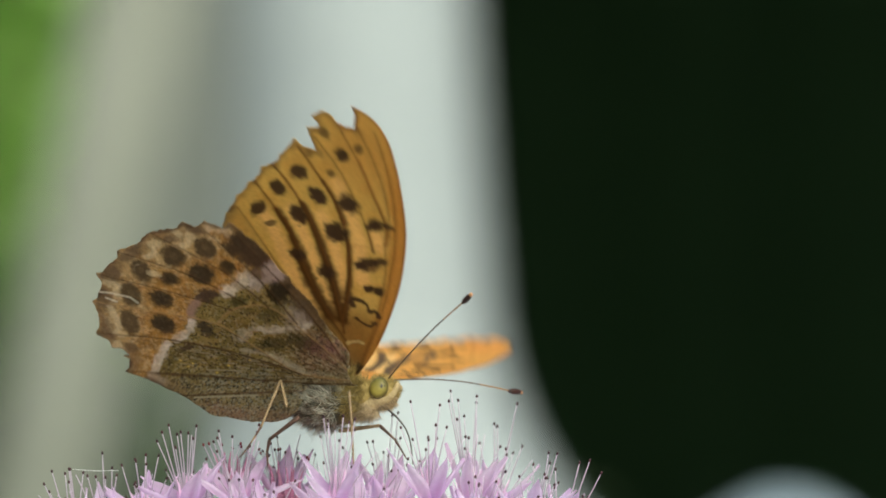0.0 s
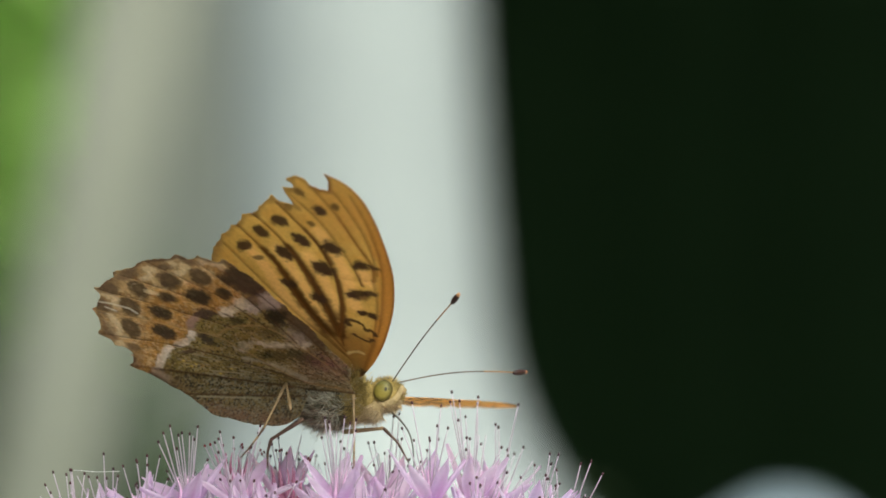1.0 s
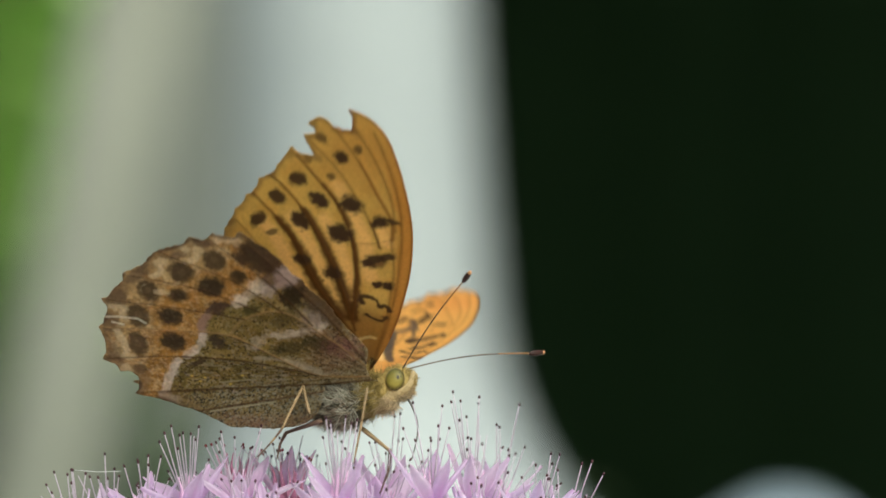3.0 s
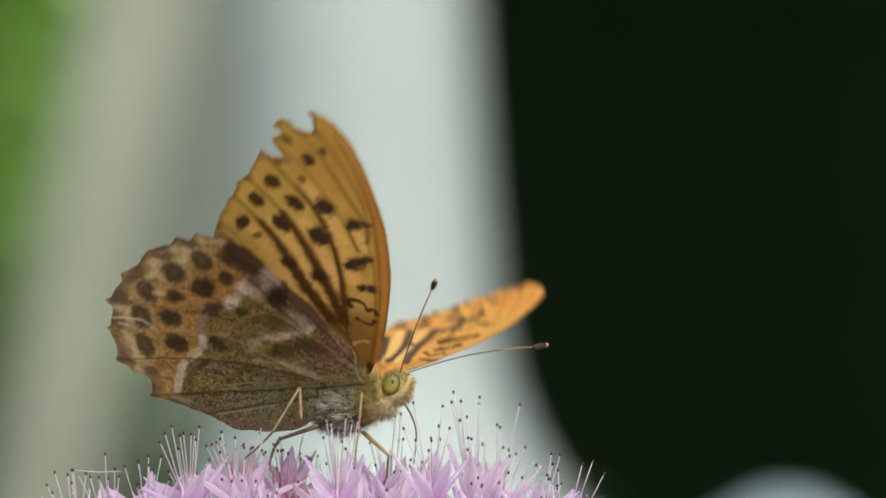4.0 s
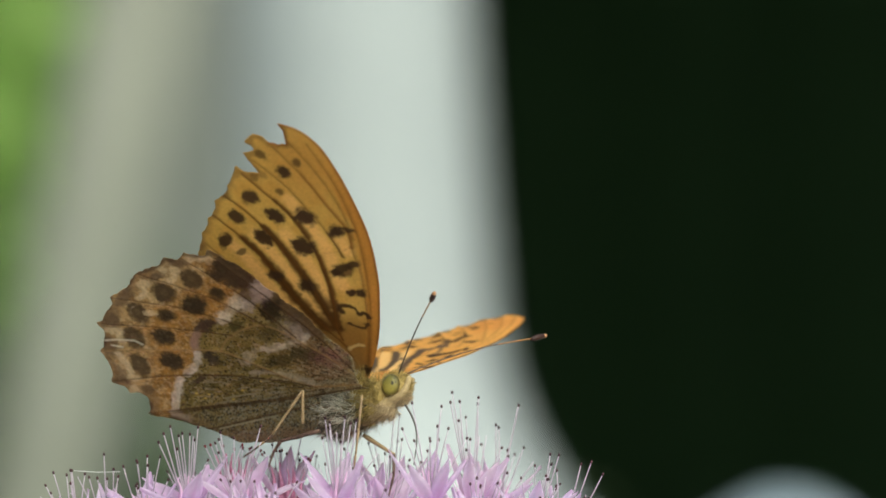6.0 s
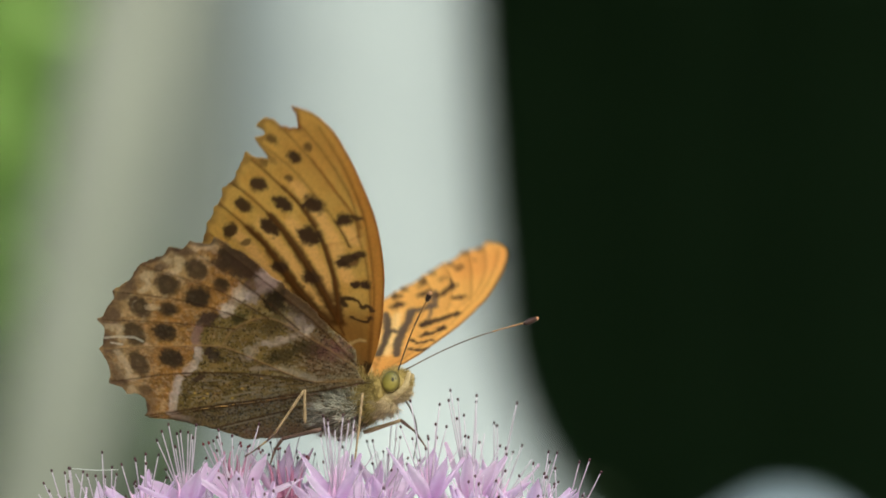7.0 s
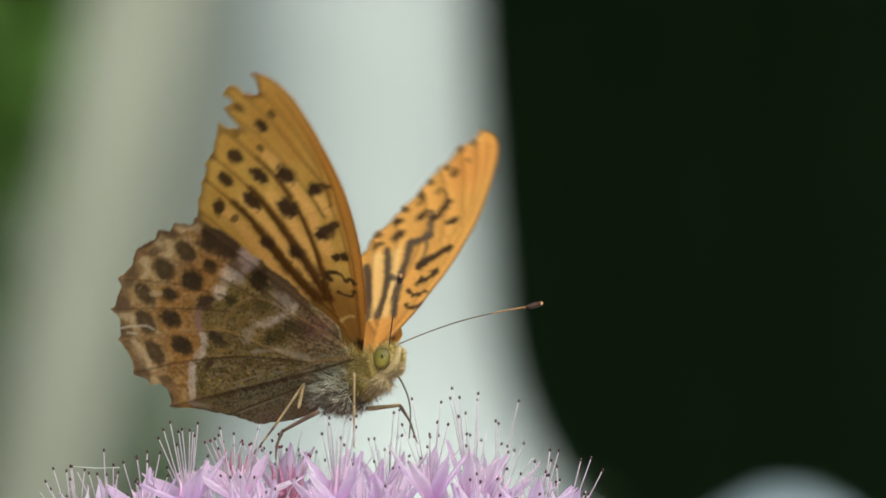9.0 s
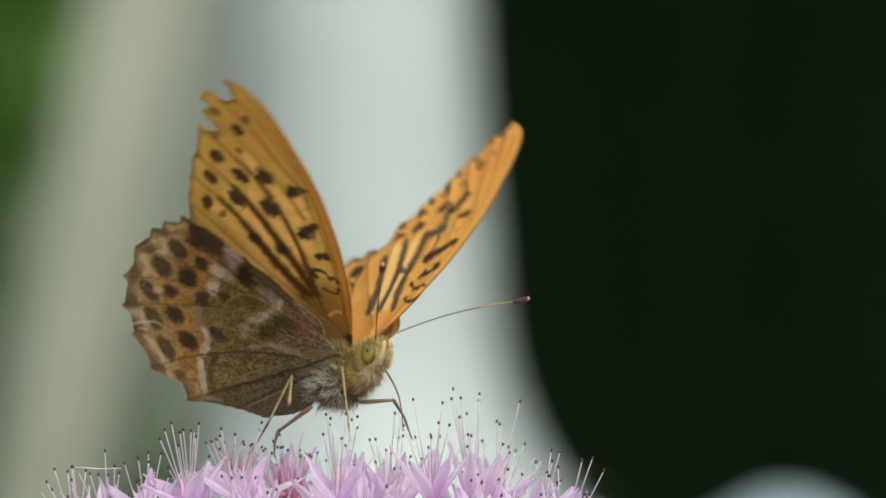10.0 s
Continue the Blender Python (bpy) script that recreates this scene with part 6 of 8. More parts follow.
    walk(near_hindwing, [
        (0, pose(0.00078, -0.00408, -0.00179, 145.7, 0.71, -2.38)), (0.1, pose(0.00080, -0.00426, -0.00211, 152.62, 1.36, -1.88)), (0.2, pose(0.00084, -0.00428, -0.00213, 153.08, 1.72, -1.21)),
        (0.3, pose(0.00091, -0.00386, -0.00151, 138.87, 1.94, -0.45)), (0.4, pose(0.00096, -0.00343, -0.00111, 127.7, 2.46, 0.1)), (0.5, pose(0.00101, -0.00319, -0.00095, 122.1, 3.12, 0.49)),
        (0.6, pose(0.00098, -0.00336, -0.00106, 125.85, 2.66, 0.23)), (0.7, pose(0.00094, -0.00357, -0.00123, 131.14, 2.24, -0.08)), (0.8, pose(0.00091, -0.00383, -0.00148, 137.93, 1.9, -0.48)),
        (0.9, pose(0.00086, -0.00419, -0.00197, 149.74, 1.74, -1.01)), (1, pose(0.00081, -0.00439, -0.00238, 158.44, 1.71, -1.58)), (1.1, pose(0.00084, -0.00421, -0.00201, 150.52, 1.63, -1.25)),
        (1.2, pose(0.00088, -0.00378, -0.00142, 136.53, 1.53, -0.85)), (1.3, pose(0.00091, -0.00341, -0.00109, 127.04, 1.6, -0.55)), (1.4, pose(0.00092, -0.00330, -0.00101, 124.54, 1.8, -0.37)),
        (1.5, pose(0.00093, -0.00348, -0.00114, 128.68, 2.03, -0.24)), (1.6, pose(0.00094, -0.00365, -0.00130, 133.19, 2.18, -0.14)), (1.7, pose(0.00093, -0.00393, -0.00160, 141.03, 2.31, -0.03)),
        (1.8, pose(0.00093, -0.00414, -0.00190, 148.03, 2.41, 0.12)), (1.9, pose(0.00093, -0.00432, -0.00222, 155.03, 2.47, 0.29)), (2, pose(0.00094, -0.00432, -0.00223, 155.17, 2.54, 0.46)),
        (2.1, pose(0.00095, -0.00413, -0.00187, 147.37, 2.56, 0.36)), (2.2, pose(0.00096, -0.00378, -0.00142, 136.54, 2.57, 0.25)), (2.4, pose(0.00097, -0.00337, -0.00107, 126.22, 2.49, 0.11)),
        (2.6, pose(0.00094, -0.00392, -0.00158, 140.61, 2.36, 0.03)), (2.8, pose(0.00090, -0.00432, -0.00222, 155, 2.28, -0.11)), (3, pose(0.00092, -0.00401, -0.00170, 143.38, 2.17, -0.22)),
        (3.2, pose(0.00093, -0.00348, -0.00115, 128.78, 2, -0.27)), (3.3, pose(0.00093, -0.00324, -0.00097, 123.11, 1.91, -0.28)), (3.4, pose(0.00093, -0.00337, -0.00106, 126.08, 1.86, -0.34)),
        (3.5, pose(0.00091, -0.00364, -0.00129, 132.91, 1.85, -0.45)), (3.6, pose(0.00094, -0.00403, -0.00172, 144.04, 2.45, 0.17)), (3.7, pose(0.00097, -0.00430, -0.00217, 154.05, 2.8, 0.96)),
        (3.8, pose(0.00100, -0.00441, -0.00245, 159.76, 3.01, 1.82)), (3.9, pose(0.00097, -0.00426, -0.00211, 152.61, 2.82, 0.94)), (4, pose(0.00095, -0.00388, -0.00154, 139.55, 2.45, 0.13)),
        (4.1, pose(0.00096, -0.00349, -0.00116, 129.05, 2.42, 0.07)), (4.2, pose(0.00096, -0.00315, -0.00092, 121.14, 2.37, 0.02)), (4.3, pose(0.00096, -0.00313, -0.00090, 120.59, 2.32, -0.01)),
        (4.4, pose(0.00095, -0.00333, -0.00103, 125.14, 2.27, -0.05)), (4.5, pose(0.00094, -0.00359, -0.00124, 131.5, 2.22, -0.1)), (4.6, pose(0.00096, -0.00398, -0.00166, 142.39, 2.71, 0.49)),
        (4.7, pose(0.00100, -0.00400, -0.00169, 143.23, 3.15, 1.1)), (4.8, pose(0.00105, -0.00393, -0.00160, 140.94, 3.68, 1.66)), (4.9, pose(0.00109, -0.00372, -0.00137, 135.12, 4.38, 2.05)),
        (5, pose(0.00114, -0.00346, -0.00115, 128.5, 5.19, 2.27)), (5.1, pose(0.00111, -0.00322, -0.00097, 122.77, 4.76, 1.56)), (5.2, pose(0.00108, -0.00291, -0.00079, 115.91, 4.24, 0.92)),
        (5.3, pose(0.00103, -0.00312, -0.00090, 120.46, 3.49, 0.68)), (5.4, pose(0.00099, -0.00319, -0.00094, 121.94, 2.82, 0.31)), (5.5, pose(0.00095, -0.00327, -0.00100, 123.86, 2.17, -0.11)),
        (5.6, pose(0.00094, -0.00357, -0.00123, 131.13, 2.17, -0.14)), (5.7, pose(0.00093, -0.00379, -0.00144, 136.87, 2.16, -0.18)), (5.9, pose(0.00091, -0.00406, -0.00177, 145, 2.16, -0.25)),
        (6.1, pose(0.00091, -0.00396, -0.00163, 141.82, 2.11, -0.29)), (6.3, pose(0.00092, -0.00371, -0.00135, 134.64, 2.03, -0.3)), (6.5, pose(0.00093, -0.00343, -0.00111, 127.47, 1.95, -0.29)),
        (6.7, pose(0.00093, -0.00329, -0.00101, 124.29, 1.89, -0.3)), (6.8, pose(0.00093, -0.00328, -0.00100, 123.96, 1.86, -0.32)), (6.9, pose(0.00092, -0.00356, -0.00121, 130.75, 1.88, -0.39)),
        (7, pose(0.00091, -0.00380, -0.00145, 137.27, 1.91, -0.46)), (7.1, pose(0.00089, -0.00409, -0.00181, 146.08, 1.98, -0.52)), (7.2, pose(0.00088, -0.00423, -0.00204, 151.13, 2.03, -0.56)),
        (7.3, pose(0.00087, -0.00439, -0.00238, 158.29, 2.09, -0.6)), (7.4, pose(0.00089, -0.00414, -0.00189, 147.98, 1.99, -0.55)), (7.5, pose(0.00091, -0.00371, -0.00136, 134.76, 1.87, -0.46)),
        (7.6, pose(0.00094, -0.00350, -0.00117, 129.33, 2.18, -0.13)), (7.7, pose(0.00098, -0.00302, -0.00084, 118.15, 2.56, 0.12)), (7.8, pose(0.00100, -0.00321, -0.00096, 122.44, 2.93, 0.38)),
        (7.9, pose(0.00102, -0.00342, -0.00111, 127.4, 3.26, 0.71)), (8, pose(0.00103, -0.00355, -0.00122, 130.73, 3.56, 1.06)), (8.1, pose(0.00099, -0.00403, -0.00174, 144.3, 3.05, 1)),
        (8.2, pose(0.00095, -0.00433, -0.00224, 155.39, 2.68, 0.76)), (8.3, pose(0.00092, -0.00441, -0.00244, 159.58, 2.49, 0.42)), (8.4, pose(0.00092, -0.00431, -0.00219, 154.46, 2.44, 0.23)),
        (8.5, pose(0.00094, -0.00385, -0.00150, 138.63, 2.37, 0.04)), (8.6, pose(0.00094, -0.00348, -0.00115, 128.83, 2.13, -0.16)), (8.7, pose(0.00093, -0.00315, -0.00092, 121.2, 1.84, -0.3)),
        (8.8, pose(0.00092, -0.00300, -0.00083, 117.7, 1.54, -0.42)), (8.9, pose(0.00090, -0.00306, -0.00087, 119.15, 1.28, -0.59)), (9, pose(0.00087, -0.00345, -0.00113, 128.16, 1.13, -0.94)),
        (9.1, pose(0.00088, -0.00383, -0.00148, 138.01, 1.56, -0.86)), (9.2, pose(0.00088, -0.00412, -0.00186, 147.09, 1.91, -0.66)), (9.3, pose(0.00079, -0.00422, -0.00203, 150.91, 1.16, -2.11)),
        (9.4, pose(0.00070, -0.00426, -0.00211, 152.8, 0.49, -3.59)), (9.5, pose(0.00072, -0.00428, -0.00214, 153.46, 0.7, -3.28)), (9.6, pose(0.00078, -0.00419, -0.00197, 149.68, 1.04, -2.22)),
        (9.7, pose(0.00094, -0.00374, -0.00138, 135.41, 2.23, -0.11)), (9.8, pose(0.00094, -0.00314, -0.00091, 120.99, 2, -0.2)), (9.9, pose(0.00093, -0.00318, -0.00094, 121.75, 1.79, -0.34)),
        (10, pose(0.00091, -0.00343, -0.00111, 127.6, 1.63, -0.54)),
    ])
    walk(far_forewing, [
        (0, pose(0.00098, 0.00100, -0.00049, 28.39, 3.07, -1.36)), (0.1, pose(0.00098, 0.00100, -0.00049, 16.96, 3.95, -5.26)), (0.2, pose(0.00098, 0.00100, -0.00049, 16.17, 4.02, -5.78)),
        (0.3, pose(0.00098, 0.00100, -0.00049, 30.61, 3.07, -1.25)), (0.4, pose(0.00098, 0.00100, -0.00049, 48.14, -0.74, 2.75)), (0.5, pose(0.00098, 0.00100, -0.00049, 58.03, -2.54, 3.04)),
        (0.6, pose(0.00098, 0.00100, -0.00049, 51.25, -0.67, 2.41)), (0.7, pose(0.00098, 0.00100, -0.00049, 42.52, 0.81, 1.67)), (0.8, pose(0.00098, 0.00100, -0.00049, 33.94, 1.93, 0.6)),
        (0.9, pose(0.00138, 0.00105, -0.00114, 23.63, -1.26, -4.2)), (1, pose(0.00178, 0.00110, -0.00179, 15.1, -7, -5.05)), (1.1, pose(0.00138, 0.00105, -0.00114, 23.32, -0.76, -5.42)),
        (1.2, pose(0.00098, 0.00100, -0.00049, 36.92, 2.74, -0.54)), (1.3, pose(0.00098, 0.00100, -0.00049, 47.19, 1.37, 0.9)), (1.4, pose(0.00098, 0.00100, -0.00049, 53.58, -0.36, 1.99)),
        (1.5, pose(0.00098, 0.00100, -0.00049, 45.39, -0.06, 2.36)), (1.6, pose(0.00098, 0.00100, -0.00049, 37.41, 1.47, 1.13)), (1.7, pose(0.00104, 0.00103, -0.00097, 29.59, 0.09, -0.81)),
        (1.8, pose(0.00120, 0.00111, -0.00225, 21.33, -5.69, -3.87)), (1.9, pose(0.00138, 0.00120, -0.00369, 14.31, -12.49, -8)), (2, pose(0.00138, 0.00120, -0.00339, 15.02, -11.03, -8.04)),
        (2.1, pose(0.00120, 0.00111, -0.00209, 24.34, -4.71, -4.05)), (2.2, pose(0.00102, 0.00102, -0.00078, 39.23, 0.75, -0.19)), (2.4, pose(0.00098, 0.00100, -0.00049, 51.02, 1.53, 0.65)),
        (2.6, pose(0.00098, 0.00100, -0.00049, 32.05, 1.36, 1.56)), (2.8, pose(0.00098, 0.00100, -0.00049, 17.09, 1.56, 2.52)), (3, pose(0.00098, 0.00100, -0.00049, 32.07, 0.52, 2.91)),
        (3.2, pose(0.00098, 0.00100, -0.00049, 50.03, -0.9, 2.71)), (3.3, pose(0.00098, 0.00100, -0.00049, 53.29, -1.37, 2.76)), (3.4, pose(0.00098, 0.00100, -0.00049, 46.29, -0.27, 2.49)),
        (3.5, pose(0.00098, 0.00100, -0.00049, 40.12, 1.33, 1.19)), (3.6, pose(0.00098, 0.00100, -0.00049, 28.23, 3.04, -1.32)), (3.7, pose(0.00098, 0.00100, -0.00049, 18.42, 3.35, -3.05)),
        (3.8, pose(0.00098, 0.00100, -0.00049, 8.56, 3.17, -5.51)), (3.9, pose(0.00098, 0.00100, -0.00049, 18.88, 3.16, -2.4)), (4, pose(0.00098, 0.00100, -0.00049, 31.79, 2.27, 0.11)),
        (4.1, pose(0.00098, 0.00100, -0.00049, 45.71, 1.48, 0.83)), (4.2, pose(0.00098, 0.00100, -0.00049, 54.06, -0.03, 1.71)), (4.3, pose(0.00098, 0.00100, -0.00049, 56.59, -0.28, 1.72)),
        (4.4, pose(0.00098, 0.00100, -0.00049, 50.36, 0.22, 1.75)), (4.5, pose(0.00098, 0.00100, -0.00049, 44.15, 1.48, 0.88)), (4.6, pose(0.00098, 0.00100, -0.00049, 34.26, 2.87, -0.8)),
        (4.7, pose(0.00098, 0.00100, -0.00049, 33.35, 1.8, 0.81)), (4.8, pose(0.00098, 0.00100, -0.00049, 38.72, 0.83, 1.88)), (4.9, pose(0.00098, 0.00100, -0.00049, 45.24, -0.39, 2.7)),
        (5, pose(0.00098, 0.00100, -0.00049, 54.76, -1.01, 2.36)), (5.1, pose(0.00098, 0.00100, -0.00049, 59.16, -2.04, 2.61)), (5.2, pose(0.00098, 0.00100, -0.00049, 67.29, -3.45, 2.42)),
        (5.3, pose(0.00098, 0.00100, -0.00049, 61.9, -2.69, 2.68)), (5.4, pose(0.00098, 0.00100, -0.00049, 56.71, -1.9, 2.78)), (5.5, pose(0.00098, 0.00100, -0.00049, 51.86, -0.95, 2.58)),
        (5.6, pose(0.00098, 0.00100, -0.00049, 43.48, -0.1, 2.57)), (5.7, pose(0.00098, 0.00100, -0.00049, 36.44, 0.3, 2.75)), (5.9, pose(0.00098, 0.00100, -0.00049, 26.09, 0.82, 3.09)),
        (6.1, pose(0.00098, 0.00100, -0.00049, 30.08, 0.6, 2.99)), (6.3, pose(0.00098, 0.00100, -0.00049, 40.06, 0.1, 2.66)), (6.5, pose(0.00098, 0.00100, -0.00049, 48.04, -0.26, 2.34)),
        (6.7, pose(0.00098, 0.00100, -0.00049, 52.04, -0.44, 2.16)), (6.8, pose(0.00098, 0.00100, -0.00049, 53, -0.48, 2.12)), (6.9, pose(0.00098, 0.00100, -0.00049, 47.04, 0.66, 1.56)),
        (7, pose(0.00098, 0.00100, -0.00049, 39.56, 1.69, 0.77)), (7.1, pose(0.00098, 0.00100, -0.00049, 29.49, 1.76, 1.01)), (7.2, pose(0.00098, 0.00100, -0.00049, 21.42, 2.77, -1.1)),
        (7.3, pose(0.00098, 0.00100, -0.00049, 13.52, 1.53, 3.35)), (7.4, pose(0.00098, 0.00100, -0.00049, 24.96, 1.28, 2.27)), (7.5, pose(0.00098, 0.00100, -0.00049, 39.99, -0.17, 2.98)),
        (7.6, pose(0.00098, 0.00100, -0.00049, 47.62, -0.34, 2.44)), (7.7, pose(0.00098, 0.00100, -0.00049, 60.45, -1.9, 2.4)), (7.8, pose(0.00098, 0.00100, -0.00049, 58.27, -0.02, 1.46)),
        (7.9, pose(0.00098, 0.00100, -0.00049, 46.9, 2.12, 0.2)), (8, pose(0.00098, 0.00100, -0.00049, 45.74, 2.24, 0.09)), (8.1, pose(0.00098, 0.00100, -0.00049, 32.23, 3.77, -2.27)),
        (8.2, pose(0.00098, 0.00100, -0.00049, 18.86, 3.64, -3.81)), (8.3, pose(0.00098, 0.00100, -0.00049, 11.91, 3.51, -5.51)), (8.4, pose(0.00098, 0.00100, -0.00049, 15.98, 2.98, -2.25)),
        (8.5, pose(0.00098, 0.00100, -0.00049, 31.58, 1.57, 1.24)), (8.6, pose(0.00098, 0.00100, -0.00049, 41.52, 0.13, 2.49)), (8.7, pose(0.00098, 0.00100, -0.00049, 51.98, -1.1, 2.68)),
        (8.8, pose(0.00098, 0.00100, -0.00049, 63.16, -2.18, 2.28)), (8.9, pose(0.00098, 0.00100, -0.00049, 60.52, -2.54, 2.76)), (9, pose(0.00098, 0.00100, -0.00049, 54.17, -0.46, 2.02)),
        (9.1, pose(0.00098, 0.00100, -0.00049, 43.85, 3.22, -0.93)), (9.2, pose(0.00098, 0.00100, -0.00049, 32.41, 3.88, -2.44)), (9.3, pose(0.00098, 0.00100, -0.00049, 21.96, 3.6, -3.14)),
        (9.4, pose(0.00098, 0.00100, -0.00049, 15.48, 3.33, -3.57)), (9.5, pose(0.00098, 0.00100, -0.00049, 13.51, 2.81, -1.97)), (9.6, pose(0.00098, 0.00100, -0.00049, 23.27, 3.25, -2.12)),
        (9.7, pose(0.00098, 0.00100, -0.00049, 43.24, 2.08, 0.27)), (9.8, pose(0.00098, 0.00100, -0.00049, 59.31, 1.53, 0.48)), (9.9, pose(0.00098, 0.00100, -0.00049, 59.13, 1.62, 0.43)),
        (10, pose(0.00098, 0.00100, -0.00049, 51.36, 1.6, 0.59)),
    ])
    walk(far_hindwing, [
        (0, pose(0.00091, 0.00189, -0.00104, 26.53, 1.05, 2.58)), (0.1, pose(0.00091, 0.00196, -0.00122, 15.32, 1.78, 2.04)), (0.2, pose(0.00093, 0.00197, -0.00124, 14.54, 1.99, 1.31)),
        (0.3, pose(0.00095, 0.00188, -0.00101, 28.69, 2.05, 0.52)), (0.4, pose(0.00097, 0.00169, -0.00077, 46.09, 2.45, -0.11)), (0.5, pose(0.00099, 0.00156, -0.00066, 56.01, 3.1, -0.52)),
        (0.6, pose(0.00098, 0.00165, -0.00073, 49.21, 2.64, -0.26)), (0.7, pose(0.00096, 0.00176, -0.00084, 40.48, 2.25, 0.09)), (0.8, pose(0.00095, 0.00185, -0.00096, 31.94, 1.99, 0.55)),
        (0.9, pose(0.00093, 0.00193, -0.00112, 21.67, 1.9, 1.09)), (1, pose(0.00092, 0.00197, -0.00126, 12.96, 1.95, 1.66)), (1.1, pose(0.00093, 0.00193, -0.00112, 21.46, 1.81, 1.34)),
        (1.2, pose(0.00094, 0.00182, -0.00091, 34.98, 1.66, 0.96)), (1.3, pose(0.00095, 0.00170, -0.00078, 45.19, 1.69, 0.64)), (1.4, pose(0.00096, 0.00162, -0.00070, 51.56, 1.82, 0.41)),
        (1.5, pose(0.00096, 0.00173, -0.00080, 43.36, 2.07, 0.28)), (1.6, pose(0.00096, 0.00182, -0.00091, 35.38, 2.21, 0.17)), (1.7, pose(0.00096, 0.00189, -0.00103, 27.17, 2.32, 0.03)),
        (1.8, pose(0.00093, 0.00196, -0.00120, 16.84, 0.08, 0.56)), (1.9, pose(0.00090, 0.00199, -0.00135, 7.68, -2.19, 1.76)), (2, pose(0.00088, 0.00199, -0.00135, 7.78, -4.58, 2.59)),
        (2.1, pose(0.00091, 0.00194, -0.00114, 20.07, -0.31, 1.42)), (2.2, pose(0.00095, 0.00180, -0.00089, 36.99, 1.74, 0.79)), (2.4, pose(0.00097, 0.00166, -0.00073, 48.99, 2.48, -0.13)),
        (2.6, pose(0.00096, 0.00187, -0.00099, 30, 2.35, -0.03)), (2.8, pose(0.00095, 0.00197, -0.00123, 15, 2.3, 0.11)), (3, pose(0.00095, 0.00187, -0.00099, 30.01, 2.2, 0.24)),
        (3.2, pose(0.00096, 0.00167, -0.00074, 48.01, 2.01, 0.29)), (3.3, pose(0.00096, 0.00163, -0.00071, 51.28, 1.94, 0.32)), (3.4, pose(0.00096, 0.00172, -0.00079, 44.26, 1.93, 0.42)),
        (3.5, pose(0.00095, 0.00179, -0.00087, 38.11, 1.92, 0.52)), (3.6, pose(0.00096, 0.00190, -0.00104, 26.29, 2.42, -0.18)), (3.7, pose(0.00097, 0.00196, -0.00120, 16.52, 2.64, -1.03)),
        (3.8, pose(0.00098, 0.00199, -0.00137, 6.74, 2.56, -1.93)), (3.9, pose(0.00097, 0.00196, -0.00120, 16.95, 2.64, -1.01)), (4, pose(0.00096, 0.00187, -0.00099, 29.78, 2.42, -0.15)),
        (4.1, pose(0.00097, 0.00172, -0.00080, 43.68, 2.41, -0.08)), (4.2, pose(0.00097, 0.00162, -0.00070, 52.03, 2.37, -0.03)), (4.3, pose(0.00097, 0.00158, -0.00067, 54.56, 2.32, 0.01)),
        (4.4, pose(0.00097, 0.00166, -0.00074, 48.32, 2.27, 0.06)), (4.5, pose(0.00096, 0.00174, -0.00082, 42.13, 2.23, 0.11)), (4.6, pose(0.00097, 0.00185, -0.00095, 32.27, 2.66, -0.52)),
        (4.7, pose(0.00098, 0.00185, -0.00097, 31.26, 3.05, -1.17)), (4.8, pose(0.00100, 0.00180, -0.00089, 36.58, 3.61, -1.71)), (4.9, pose(0.00102, 0.00173, -0.00081, 43.07, 4.31, -2.11)),
        (5, pose(0.00103, 0.00160, -0.00070, 52.58, 5.24, -2.22)), (5.1, pose(0.00102, 0.00154, -0.00065, 57.06, 4.75, -1.57)), (5.2, pose(0.00101, 0.00142, -0.00058, 65.26, 4.25, -0.89)),
        (5.3, pose(0.00100, 0.00150, -0.00062, 59.88, 3.5, -0.68)), (5.4, pose(0.00098, 0.00158, -0.00067, 54.69, 2.8, -0.33)), (5.5, pose(0.00097, 0.00165, -0.00072, 49.83, 2.19, 0.12)),
        (5.6, pose(0.00096, 0.00175, -0.00083, 41.44, 2.19, 0.17)), (5.7, pose(0.00096, 0.00183, -0.00092, 34.39, 2.19, 0.21)), (5.9, pose(0.00095, 0.00191, -0.00108, 24.01, 2.21, 0.28)),
        (6.1, pose(0.00095, 0.00188, -0.00102, 28.01, 2.16, 0.32)), (6.3, pose(0.00096, 0.00179, -0.00087, 38.01, 2.07, 0.33)), (6.5, pose(0.00096, 0.00169, -0.00077, 46.01, 1.99, 0.33)),
        (6.7, pose(0.00096, 0.00164, -0.00072, 50.01, 1.92, 0.35)), (6.8, pose(0.00096, 0.00163, -0.00071, 50.98, 1.89, 0.36)), (6.9, pose(0.00096, 0.00171, -0.00078, 45.02, 1.91, 0.42)),
        (7, pose(0.00095, 0.00179, -0.00088, 37.56, 1.95, 0.5)), (7.1, pose(0.00095, 0.00189, -0.00103, 27.47, 2.04, 0.56)), (7.2, pose(0.00094, 0.00194, -0.00115, 19.49, 2.12, 0.6)),
        (7.3, pose(0.00094, 0.00198, -0.00129, 11.43, 2.21, 0.63)), (7.4, pose(0.00094, 0.00192, -0.00110, 22.91, 2.08, 0.6)), (7.5, pose(0.00095, 0.00179, -0.00087, 37.95, 1.93, 0.52)),
        (7.6, pose(0.00096, 0.00170, -0.00077, 45.58, 2.19, 0.14)), (7.7, pose(0.00098, 0.00152, -0.00064, 58.43, 2.55, -0.13)), (7.8, pose(0.00099, 0.00156, -0.00066, 56.22, 2.92, -0.4)),
